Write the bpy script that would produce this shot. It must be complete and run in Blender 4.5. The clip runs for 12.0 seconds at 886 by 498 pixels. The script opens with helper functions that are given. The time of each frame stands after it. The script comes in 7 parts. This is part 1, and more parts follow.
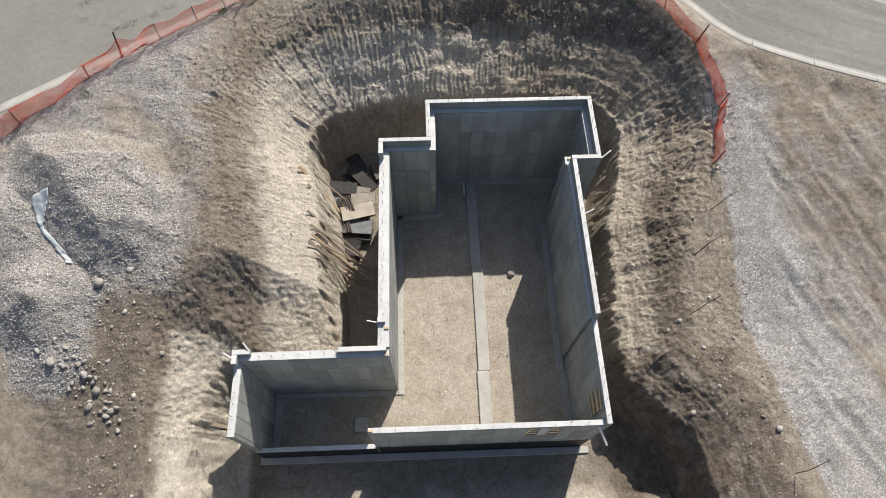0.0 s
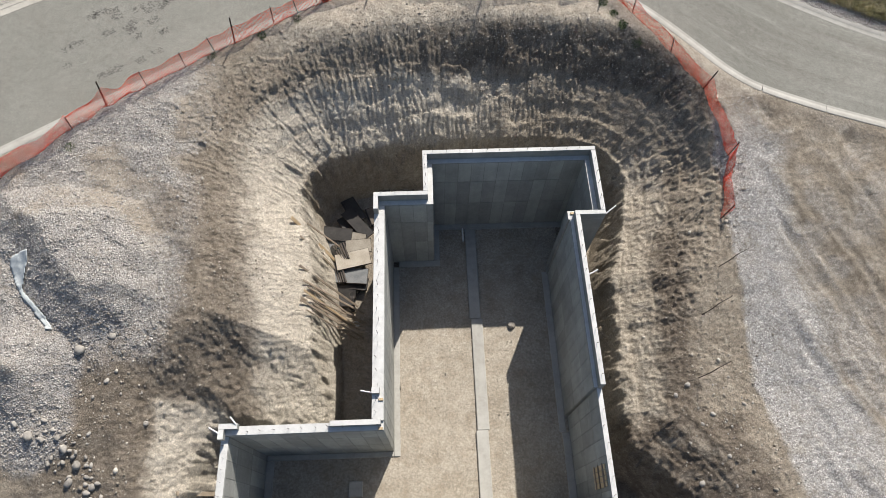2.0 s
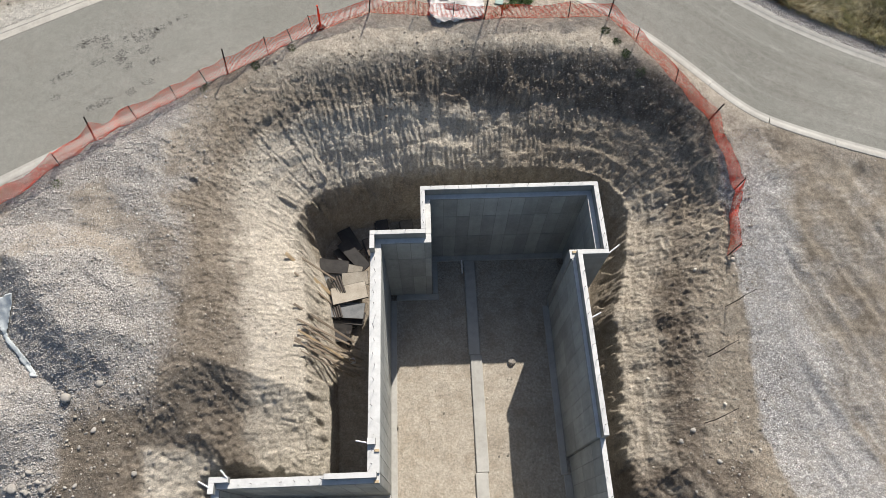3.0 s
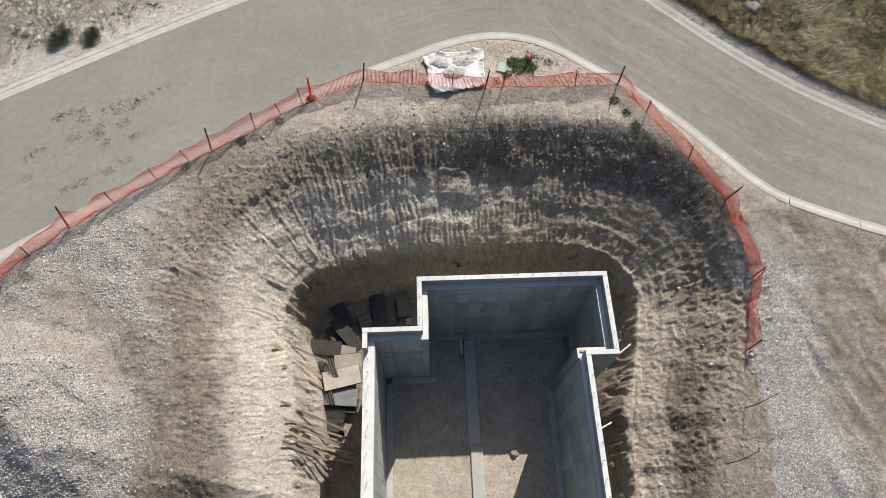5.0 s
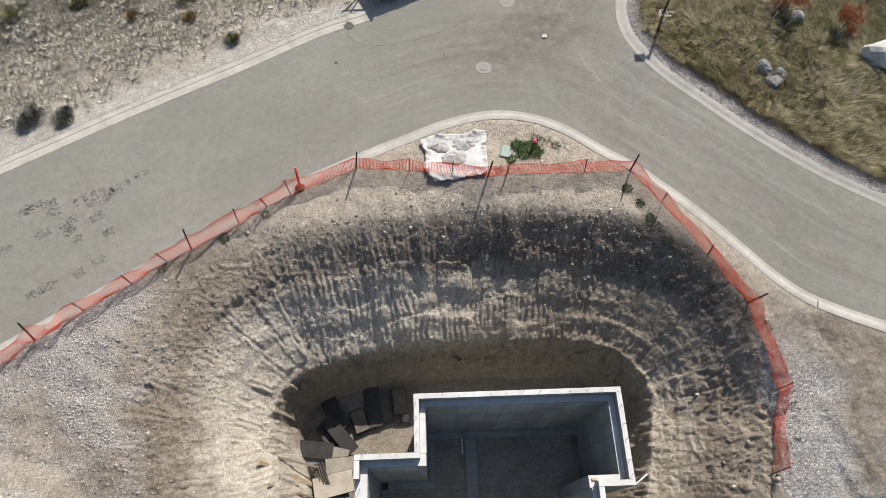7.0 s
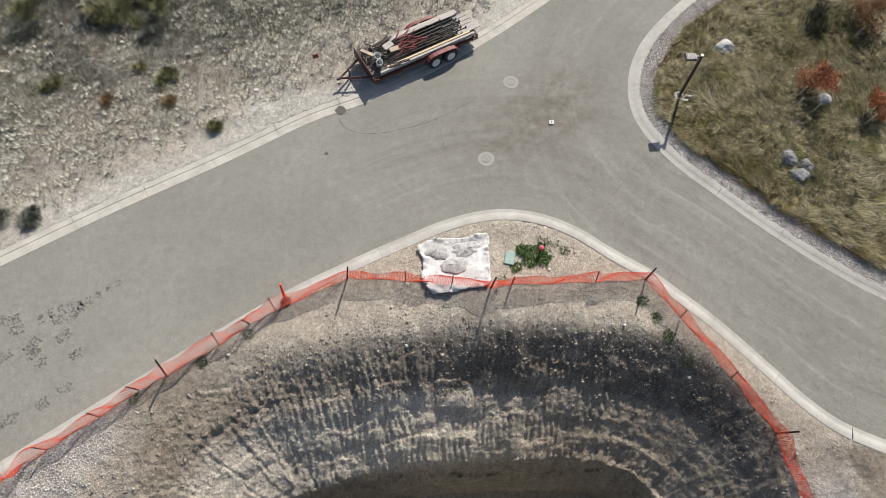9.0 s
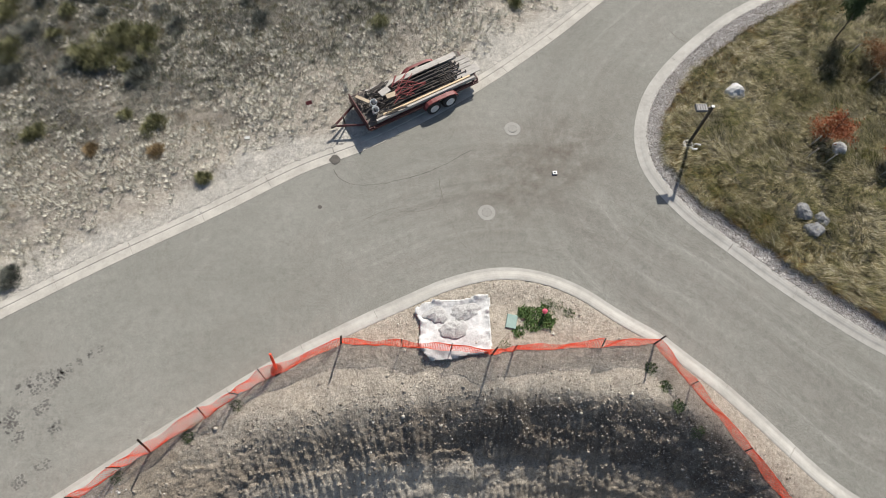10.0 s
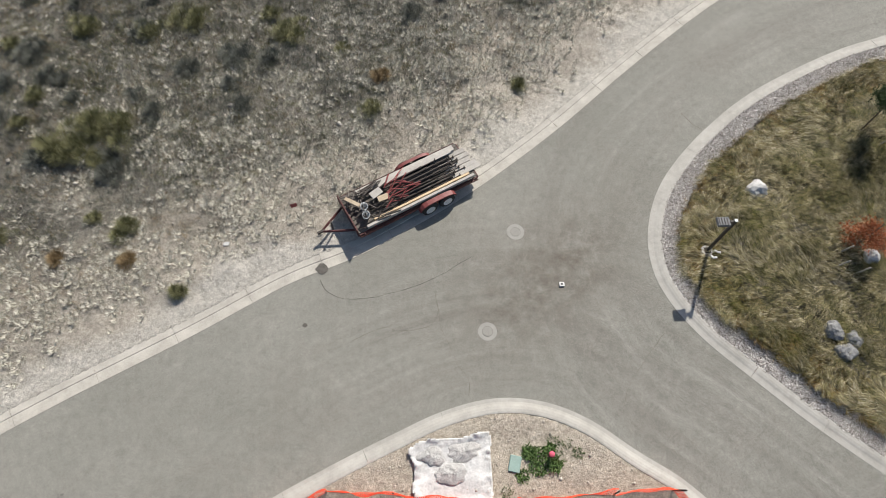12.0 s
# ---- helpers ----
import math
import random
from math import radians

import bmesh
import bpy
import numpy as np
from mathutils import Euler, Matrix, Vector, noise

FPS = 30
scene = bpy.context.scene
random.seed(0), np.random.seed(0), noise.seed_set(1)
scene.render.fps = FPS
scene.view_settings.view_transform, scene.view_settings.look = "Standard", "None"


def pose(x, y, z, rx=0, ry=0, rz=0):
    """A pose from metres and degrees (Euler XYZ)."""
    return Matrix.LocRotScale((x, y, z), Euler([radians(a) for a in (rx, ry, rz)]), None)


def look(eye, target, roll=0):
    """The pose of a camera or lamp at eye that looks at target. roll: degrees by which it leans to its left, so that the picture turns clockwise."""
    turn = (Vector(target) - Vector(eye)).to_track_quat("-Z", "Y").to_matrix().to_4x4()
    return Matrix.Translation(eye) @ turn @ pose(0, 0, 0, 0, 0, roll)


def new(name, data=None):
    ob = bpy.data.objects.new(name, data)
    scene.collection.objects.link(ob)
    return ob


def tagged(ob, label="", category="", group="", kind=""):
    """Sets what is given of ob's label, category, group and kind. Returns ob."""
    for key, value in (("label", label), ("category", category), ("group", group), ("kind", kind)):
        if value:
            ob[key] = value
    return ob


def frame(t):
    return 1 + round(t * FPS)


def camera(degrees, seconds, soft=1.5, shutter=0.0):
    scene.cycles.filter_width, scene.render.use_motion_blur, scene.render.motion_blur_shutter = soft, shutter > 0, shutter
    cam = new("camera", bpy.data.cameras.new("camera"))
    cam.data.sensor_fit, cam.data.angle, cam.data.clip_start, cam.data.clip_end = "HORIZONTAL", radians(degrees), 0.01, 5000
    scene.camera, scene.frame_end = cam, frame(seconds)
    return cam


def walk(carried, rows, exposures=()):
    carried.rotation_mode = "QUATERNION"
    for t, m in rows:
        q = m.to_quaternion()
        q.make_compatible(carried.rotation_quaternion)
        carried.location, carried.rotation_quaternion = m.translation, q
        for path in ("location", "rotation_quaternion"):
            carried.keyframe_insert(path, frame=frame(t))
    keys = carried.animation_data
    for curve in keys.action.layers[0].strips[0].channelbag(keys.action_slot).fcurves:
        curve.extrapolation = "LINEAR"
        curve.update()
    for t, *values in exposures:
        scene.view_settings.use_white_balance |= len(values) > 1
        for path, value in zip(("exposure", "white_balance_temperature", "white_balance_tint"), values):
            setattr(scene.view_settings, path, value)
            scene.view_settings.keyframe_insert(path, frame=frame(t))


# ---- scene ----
cam = camera(71.6, 12.0, 0.5)
PATH = [
    (0.0, -0.474, -2.076, 22.101),
    (0.5, -0.435, -1.520, 22.120),
    (1.0, -0.389, -0.871, 22.136),
    (1.5, -0.334, -0.134, 22.149),
    (2.0, -0.272, 0.683, 22.163),
    (2.5, -0.203, 1.569, 22.176),
    (3.0, -0.134, 2.511, 22.190),
    (5.0, 0.092, 6.724, 22.242),
    (5.5, 0.143, 7.864, 22.238),
    (6.0, 0.194, 9.031, 22.230),
    (6.5, 0.244, 10.218, 22.223),
    (7.0, 0.296, 11.424, 22.220),
    (9.0, 0.522, 16.465, 22.256),
    (9.5, 0.596, 17.778, 22.256),
    (10.0, 0.673, 19.099, 22.253),
    (10.5, 0.752, 20.414, 22.251),
    (11.0, 0.830, 21.708, 22.251),
    (11.5, 0.909, 22.974, 22.253),
    (12.0, 0.989, 24.210, 22.259),
]
walk(cam, [(t, pose(x, y, z, 25.434, 0, -3.073) @ pose(0, 0, 0, 0, 0, 1.068)) for t, x, y, z in PATH])

# ---- sky and sun ----
SUN = Vector((0.42, 0.94, 1.0)).normalized()
world = bpy.data.worlds.new("world")
scene.world = world
world.use_nodes = True
wn = world.node_tree
sky = wn.nodes.new("ShaderNodeTexSky")
sky.sky_type, sky.sun_disc = "NISHITA", False
sky.sun_elevation, sky.sun_rotation = math.asin(SUN.z), math.atan2(SUN.x, SUN.y)
sky.air_density, sky.dust_density = 1.0, 1.5
bg = wn.nodes["Background"]
bg.inputs["Strength"].default_value = 0.085
wn.links.new(sky.outputs["Color"], bg.inputs["Color"])
sun_data = bpy.data.lights.new("sun", "SUN")
sun_data.energy, sun_data.angle, sun_data.color = 4.8, radians(0.53), (1.0, 0.935, 0.85)
sun = new("sun", sun_data)
sun.matrix_world = look(SUN * 90, (0, 0, 0))
scene.view_settings.exposure = 0.37

# ---- materials ----


class Nodes:
    """A small writer of node materials."""

    def __init__(self, name, rough=0.9, metal=0.0):
        self.mat = bpy.data.materials.new(name)
        self.mat.use_nodes = True
        self.t = self.mat.node_tree
        self.b = self.t.nodes["Principled BSDF"]
        self.b.inputs["Roughness"].default_value = rough
        self.b.inputs["Metallic"].default_value = metal
        self.b.inputs["Specular IOR Level"].default_value = 0.3
        self.pos = self.t.nodes.new("ShaderNodeNewGeometry").outputs["Position"]

    def put(self, kind, **ins):
        n = self.t.nodes.new(kind)
        for k, v in ins.items():
            s = n.inputs[k.replace("_", " ")]
            if isinstance(v, bpy.types.NodeSocket):
                self.t.links.new(v, s)
            else:
                s.default_value = v
        return n

    def stretch(self, sx, sy, sz):
        m = self.put("ShaderNodeMapping", Vector=self.pos)
        m.inputs["Scale"].default_value = (sx, sy, sz)
        return m.outputs[0]

    def noise(self, scale, detail=5.0, rough=0.6, vec=None, dist=0.0):
        n = self.put("ShaderNodeTexNoise", Vector=vec or self.pos, Scale=scale, Detail=detail, Roughness=rough, Distortion=dist)
        return n.outputs["Fac"]

    def cells(self, scale, vec=None, out="Distance", feature="F1"):
        n = self.put("ShaderNodeTexVoronoi", Vector=vec or self.pos, Scale=scale)
        n.feature = feature
        return n.outputs[out]

    def ramp(self, fac, *stops):
        n = self.put("ShaderNodeValToRGB", Fac=fac)
        e = n.color_ramp.elements
        while len(e) < len(stops):
            e.new(0.5)
        for el, (p, c) in zip(e, stops):
            el.position = p
            el.color = (*c, 1) if isinstance(c, tuple) else (c, c, c, 1)
        return n.outputs["Color"]

    def mix(self, fac, a, b, how="MIX"):
        n = self.t.nodes.new("ShaderNodeMix")
        n.data_type, n.blend_type = "RGBA", how
        for s, v in ((n.inputs[0], fac), (n.inputs[6], a), (n.inputs[7], b)):
            if isinstance(v, bpy.types.NodeSocket):
                self.t.links.new(v, s)
            else:
                s.default_value = v if not isinstance(v, tuple) or len(v) == 4 else (*v, 1)
        return n.outputs[2]

    def maths(self, op, a, b=0.0):
        n = self.t.nodes.new("ShaderNodeMath")
        n.operation = op
        for s, v in zip(n.inputs, (a, b)):
            if isinstance(v, bpy.types.NodeSocket):
                self.t.links.new(v, s)
            else:
                s.default_value = v
        return n.outputs[0]

    def attr(self, name):
        n = self.t.nodes.new("ShaderNodeAttribute")
        n.attribute_name = name
        return n

    def rand(self):
        return self.t.nodes.new("ShaderNodeObjectInfo").outputs["Random"]

    def island(self):
        return self.t.nodes.new("ShaderNodeNewGeometry").outputs["Random Per Island"]

    def bump(self, height, strength=0.5, dist=0.02, under=None):
        n = self.put("ShaderNodeBump", Height=height, Strength=strength, Distance=dist)
        if under is not None:
            self.t.links.new(under, n.inputs["Normal"])
        return n.outputs[0]

    def done(self, color, normal=None, rough=None):
        if isinstance(color, tuple):
            self.b.inputs["Base Color"].default_value = (*color, 1)
        else:
            self.t.links.new(color, self.b.inputs["Base Color"])
        if normal is not None:
            self.t.links.new(normal, self.b.inputs["Normal"])
        if rough is not None:
            self.t.links.new(rough, self.b.inputs["Roughness"])
        return self.mat


def grainy(name, dark, light, scale=6.0, fine=60.0, rough=0.9, bump=0.4, dist=0.01, metal=0.0, vary=0.0):
    n = Nodes(name, rough, metal)
    a = n.ramp(n.noise(scale, 6), (0.3, dark), (0.7, light))
    g = n.noise(fine, 3)
    c = n.mix(0.35, a, n.ramp(g, (0.25, tuple(0.55 * v for v in dark)), (0.75, tuple(min(1, 1.25 * v) for v in light))))
    if vary:
        c = n.mix(1.0, c, n.ramp(n.rand(), (0.0, 1.0 - vary), (1.0, 1.0)), "MULTIPLY")
    return n.done(c, n.bump(g, bump, dist))


def make_ground():
    n = Nodes("earth", 0.95)
    z = n.attr("zone")
    sep = n.put("ShaderNodeSeparateColor", Color=z.outputs["Color"])
    gravel, brown, scrub = sep.outputs[0], sep.outputs[1], sep.outputs[2]
    z2 = n.attr("zone_more")
    sep2 = n.put("ShaderNodeSeparateColor", Color=z2.outputs["Color"])
    pale, dust, clay = sep2.outputs[0], sep2.outputs[1], sep2.outputs[2]
    big, mid, fine = n.noise(0.35, 6), n.noise(2.3, 7, 0.65), n.noise(26, 5, 0.7)
    lie = n.put("ShaderNodeSeparateXYZ", Vector=n.attr("lie").outputs["Vector"])
    m = n.put("ShaderNodeCombineXYZ", X=n.maths("MULTIPLY", lie.outputs[0], 4.2), Y=n.maths("MULTIPLY", lie.outputs[1], 0.9))
    streak = n.noise(1.0, 7, 0.68, m.outputs[0], 0.25)
    m2 = n.put("ShaderNodeCombineXYZ", X=n.maths("MULTIPLY", lie.outputs[0], 11.0), Y=n.maths("MULTIPLY", lie.outputs[1], 1.6))
    scratch = n.noise(1.0, 4, 0.7, m2.outputs[0], 0.5)
    cut = n.maths("MULTIPLY", lie.outputs[2], n.ramp(n.noise(0.9, 5, 0.65), (0.36, 0.15), (0.6, 1.0)))
    peb = n.cells(16.0)
    stone_c = n.cells(16.0, out="Color")
    # tan subsoil
    c = n.ramp(mid, (0.25, (0.225, 0.187, 0.142)), (0.5, (0.335, 0.288, 0.226)), (0.78, (0.455, 0.402, 0.325)))
    c = n.mix(n.ramp(big, (0.4, 0.0), (0.7, 0.5)), c, (0.346, 0.288, 0.218))
    # compact clay of the digging
    cl = n.ramp(mid, (0.3, (0.218, 0.186, 0.147)), (0.7, (0.346, 0.307, 0.256)))
    c = n.mix(clay, c, cl)
    # pale cut bank
    pc = n.ramp(mid, (0.25, (0.43, 0.381, 0.312)), (0.55, (0.58, 0.525, 0.438)), (0.8, (0.70, 0.65, 0.56)))
    c = n.mix(pale, c, pc)
    # dark topsoil
    br = n.ramp(mid, (0.25, (0.095, 0.075, 0.057)), (0.6, (0.185, 0.152, 0.118)), (0.85, (0.30, 0.253, 0.203)))
    c = n.mix(n.maths("MULTIPLY", brown, n.ramp(n.noise(1.1, 6, 0.7), (0.3, 0.35), (0.52, 1.0))), c, br)
    # scrub soil
    sc = n.mix(n.ramp(n.noise(0.3, 5, 0.7), (0.42, 0.0), (0.62, 0.75)), n.ramp(n.noise(3.1, 8, 0.75), (0.3, (0.045, 0.041, 0.033)), (0.5, (0.105, 0.097, 0.08)), (0.72, (0.29, 0.277, 0.24))), n.ramp(n.noise(4.3, 8, 0.8), (0.35, (0.13, 0.118, 0.096)), (0.65, (0.40, 0.375, 0.32))))
    c = n.mix(scrub, c, sc)
    # pale dust
    du = n.ramp(mid, (0.3, (0.39, 0.37, 0.325)), (0.7, (0.55, 0.523, 0.465)))
    c = n.mix(dust, c, du)
    # marks of the bucket, down the slope
    c = n.mix(cut, c, n.mix(1.0, c, n.ramp(streak, (0.3, 0.72), (0.5, 1.0), (0.7, 1.24)), "MULTIPLY"))
    # loose gravel, stone by stone
    gv = n.mix(0.75, n.ramp(n.noise(1.2, 6, 0.6), (0.3, (0.43, 0.405, 0.38)), (0.7, (0.66, 0.635, 0.61))),
               n.ramp(n.put("ShaderNodeSeparateColor", Color=stone_c).outputs[0], (0.0, (0.29, 0.277, 0.266)), (0.5, (0.62, 0.596, 0.572)), (1.0, (0.92, 0.90, 0.87))))
    # shade in the gaps between stones, put into the colour
    gv = n.mix(n.ramp(peb, (0.4, 0.0), (0.64, 0.52)), gv, (0.21, 0.197, 0.175))
    gm = n.maths("MULTIPLY", gravel, n.ramp(n.noise(1.7, 7, 0.75), (0.30, 0.35), (0.52, 1.0)))
    c = n.mix(gm, c, gv)
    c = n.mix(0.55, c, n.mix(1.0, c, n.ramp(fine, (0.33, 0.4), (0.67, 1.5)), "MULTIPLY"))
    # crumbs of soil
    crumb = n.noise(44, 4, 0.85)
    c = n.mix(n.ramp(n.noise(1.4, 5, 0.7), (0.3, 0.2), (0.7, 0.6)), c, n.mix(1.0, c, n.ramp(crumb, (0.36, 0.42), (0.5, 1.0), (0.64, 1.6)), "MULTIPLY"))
    # lumps, their lit and shaded parts put into the colour by noise
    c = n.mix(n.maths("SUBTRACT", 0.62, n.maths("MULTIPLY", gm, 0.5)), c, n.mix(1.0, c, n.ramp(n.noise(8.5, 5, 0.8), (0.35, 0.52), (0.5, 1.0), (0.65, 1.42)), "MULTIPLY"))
    # scattered small stones
    sp = n.cells(7.0)
    spc = n.put("ShaderNodeSeparateColor", Color=n.cells(7.0, out="Color")).outputs[1]
    few = n.maths("MULTIPLY", n.ramp(sp, (0.10, 1.0), (0.17, 0.0)), n.ramp(spc, (0.55, 0.0), (0.62, 0.75)))
    c = n.mix(few, c, (0.45, 0.42, 0.37))
    h = n.maths("ADD", n.maths("MULTIPLY", fine, 0.6), n.maths("MULTIPLY", n.maths("SUBTRACT", 0.6, peb), gm))
    nb = n.bump(h, 1.0, 0.06)
    nb = n.bump(n.noise(8.5, 6, 0.85), 1.0, 0.07, nb)
    nb = n.bump(mid, 0.7, 0.09, nb)
    nb = n.bump(n.maths("MULTIPLY", streak, cut), 0.9, 0.13, nb)
    nb = n.bump(n.maths("MULTIPLY", scratch, cut), 0.8, 0.09, nb)
    return n.done(c, nb)


def make_road():
    n = Nodes("asphalt", 0.9)
    big = n.noise(0.16, 6, 0.6)
    c = n.ramp(big, (0.3, (0.188, 0.187, 0.162)), (0.5, (0.213, 0.211, 0.185)), (0.7, (0.241, 0.237, 0.209)))
    # sweeps of wheels round the bends
    for name, wide, long_, dark in (("bend_south", 1.7, 0.06, 0.75), ("bend_east", 1.3, 0.06, 0.65)):
        q = n.put("ShaderNodeSeparateXYZ", Vector=n.attr(name).outputs["Vector"])
        v = n.put("ShaderNodeCombineXYZ", X=n.maths("MULTIPLY", q.outputs[0], wide), Y=n.maths("MULTIPLY", q.outputs[1], long_))
        sweep_ = n.noise(1.0, 8, 0.68, v.outputs[0], 0.35)
        k = n.maths("MULTIPLY", n.ramp(sweep_, (0.47, 0.0), (0.72, dark)), q.outputs[2])
        c = n.mix(k, c, (0.15, 0.14, 0.123))
        k = n.maths("MULTIPLY", n.ramp(sweep_, (0.26, 0.45), (0.44, 0.0)), q.outputs[2])
        c = n.mix(k, c, (0.345, 0.338, 0.308))
    worn = n.put("ShaderNodeSeparateColor", Color=n.attr("worn").outputs["Color"])
    c = n.mix(n.maths("MULTIPLY", worn.outputs[0], n.ramp(n.noise(1.3, 7, 0.75), (0.38, 0.2), (0.62, 0.95))), c, (0.115, 0.1, 0.08))
    c = n.mix(n.ramp(n.noise(0.9, 7, 0.72), (0.55, 0.0), (0.8, 0.35)), c, (0.33, 0.317, 0.288))
    c = n.mix(n.ramp(n.noise(0.33, 7, 0.72, None, 0.8), (0.5, 0.0), (0.72, 0.35)), c, (0.19, 0.176, 0.152))
    c = n.mix(n.ramp(n.noise(5.0, 7, 0.8), (0.5, 0.0), (0.72, 0.4)), c, (0.17, 0.165, 0.15))
    c = n.mix(n.ramp(n.noise(1.7, 8, 0.8, None, 0.4), (0.5, 0.0), (0.7, 0.4)), c, (0.17, 0.158, 0.138))
    c = n.mix(n.ramp(n.noise(7.0, 5, 0.8), (0.58, 0.0), (0.74, 0.3)), c, (0.36, 0.35, 0.325))
    # grit and small scuffs
    c = n.mix(0.55, c, n.mix(1.0, c, n.ramp(n.noise(13.0, 6, 0.85), (0.34, 0.62), (0.5, 1.0), (0.66, 1.3)), "MULTIPLY"))
    c = n.mix(0.5, c, n.mix(1.0, c, n.ramp(n.noise(3.2, 7, 0.8), (0.34, 0.72), (0.5, 1.0), (0.66, 1.2)), "MULTIPLY"))
    spot = n.cells(2.6)
    c = n.mix(n.ramp(spot, (0.02, 0.6), (0.07, 0.0)), c, (0.11, 0.105, 0.095))
    fine = n.noise(55, 3, 0.7)
    c = n.mix(0.7, c, n.mix(1.0, c, n.ramp(fine, (0.35, 0.45), (0.65, 1.5)), "MULTIPLY"))
    return n.done(c, n.bump(fine, 0.6, 0.014))


def make_concrete(name, dark, light, joints=False):
    n = Nodes(name, 0.85)
    big = n.noise(0.7, 6, 0.65)
    streak = n.noise(1.0, 6, 0.7, n.stretch(3.0, 3.0, 0.35))
    c = n.ramp(big, (0.3, dark), (0.7, light))
    c = n.mix(n.ramp(streak, (0.45, 0.0), (0.8, 0.4)), c, tuple(0.62 * v for v in dark))
    c = n.mix(n.ramp(n.noise(5, 5, 0.7), (0.5, 0.0), (0.8, 0.35)), c, tuple(min(1, 1.15 * v) for v in light))
    if joints:
        c = n.mix(1.0, c, n.ramp(n.rand(), (0.0, 0.82), (1.0, 1.1)), "MULTIPLY")
    fine = n.noise(40, 4, 0.7)
    c = n.mix(0.2, c, n.mix(1.0, c, n.ramp(fine, (0.3, 0.6), (0.7, 1.3)), "MULTIPLY"))
    return n.done(c, n.bump(fine, 0.35, 0.006))


M_EARTH = make_ground()
M_ROAD = make_road()
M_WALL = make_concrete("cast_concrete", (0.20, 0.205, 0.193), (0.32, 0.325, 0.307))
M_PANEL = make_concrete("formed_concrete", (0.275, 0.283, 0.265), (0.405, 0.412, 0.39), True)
M_TOP = make_concrete("pale_concrete", (0.49, 0.49, 0.475), (0.63, 0.63, 0.61))
M_FOOT = make_concrete("footing_concrete", (0.34, 0.33, 0.30), (0.46, 0.45, 0.42))
M_KERB = make_concrete("kerb_concrete", (0.31, 0.30, 0.27), (0.41, 0.397, 0.362))
M_KERB_DUSTY = grainy("dusty_kerb_concrete", (0.30, 0.285, 0.25), (0.50, 0.475, 0.42), 1.6, 30, 0.95, 0.4, 0.01)
M_TAR = grainy("tar_coating", (0.012, 0.012, 0.013), (0.03, 0.03, 0.032), 3, 30, 0.6, 0.3)

# ---- mesh helpers ----


def mesh_object(name, bm, material, parent=None, label=""):
    me = bpy.data.meshes.new(name)
    bm.normal_update()
    bm.to_mesh(me)
    bm.free()
    me.materials.append(material)
    ob = new(name, me)
    if parent is not None:
        ob.parent = parent
    if label:
        tagged(ob, label)
    return ob


part = mesh_object


def raw_mesh(name, verts, faces, material, parent=None, smooth=False):
    me = bpy.data.meshes.new(name)
    me.from_pydata([tuple(v) for v in verts], [], [tuple(f) for f in faces])
    me.materials.append(material)
    if smooth:
        me.shade_smooth()
    me.update()
    ob = new(name, me)
    if parent is not None:
        ob.parent = parent
    return ob


def fast_mesh(name, verts, faces, material, parent=None, smooth=False):
    """A mesh from arrays; all faces have the same number of corners."""
    verts, faces = np.asarray(verts, np.float32), np.asarray(faces, np.int32)
    me = bpy.data.meshes.new(name)
    k = faces.shape[1]
    me.vertices.add(len(verts))
    me.vertices.foreach_set("co", verts.ravel())
    me.loops.add(faces.size)
    me.loops.foreach_set("vertex_index", faces.ravel())
    me.polygons.add(len(faces))
    me.polygons.foreach_set("loop_start", np.arange(0, faces.size, k, dtype=np.int32))
    me.update(calc_edges=True)
    me.validate()
    me.materials.append(material)
    if smooth:
        me.shade_smooth()
    ob = new(name, me)
    if parent is not None:
        ob.parent = parent
    return ob


def add_box(bm, x0, x1, y0, y1, z0, z1, m=None):
    vs = [bm.verts.new((x, y, z)) for x in (x0, x1) for y in (y0, y1) for z in (z0, z1)]
    for f in ((0, 1, 3, 2), (4, 6, 7, 5), (0, 4, 5, 1), (2, 3, 7, 6), (0, 2, 6, 4), (1, 5, 7, 3)):
        bm.faces.new([vs[i] for i in f])
    if m is not None:
        bmesh.ops.transform(bm, matrix=m, verts=vs)
    return vs


def box(name, x0, x1, y0, y1, z0, z1, material, parent=None, bevel=0.0, m=None, label=""):
    bm = bmesh.new()
    add_box(bm, x0, x1, y0, y1, z0, z1)
    if bevel:
        bmesh.ops.bevel(bm, geom=bm.edges[:], offset=bevel, segments=1, affect="EDGES")
    if m is not None:
        bmesh.ops.transform(bm, matrix=m, verts=bm.verts[:])
    return part(name, bm, material, parent, label)


def empty(name, m=None):
    ob = new(name)
    if m is not None:
        ob.matrix_world = m
    return ob


def tube(bm, path, r, sides=6, r_end=None):
    """A round rod along a list of points."""
    path = [Vector(p) for p in path]
    rings = []
    for i, p in enumerate(path):
        d = (path[min(i + 1, len(path) - 1)] - path[max(i - 1, 0)]).normalized()
        u = d.orthogonal().normalized()
        w = d.cross(u)
        k = r if r_end is None else r + (r_end - r) * i / (len(path) - 1)
        rings.append([bm.verts.new(p + (u * math.cos(a) + w * math.sin(a)) * k) for a in (2 * math.pi * j / sides for j in range(sides))])
    for a, b in zip(rings, rings[1:]):
        for j in range(sides):
            bm.faces.new((a[j], a[(j + 1) % sides], b[(j + 1) % sides], b[j]))
    bm.faces.new(rings[0][::-1])
    bm.faces.new(rings[-1])


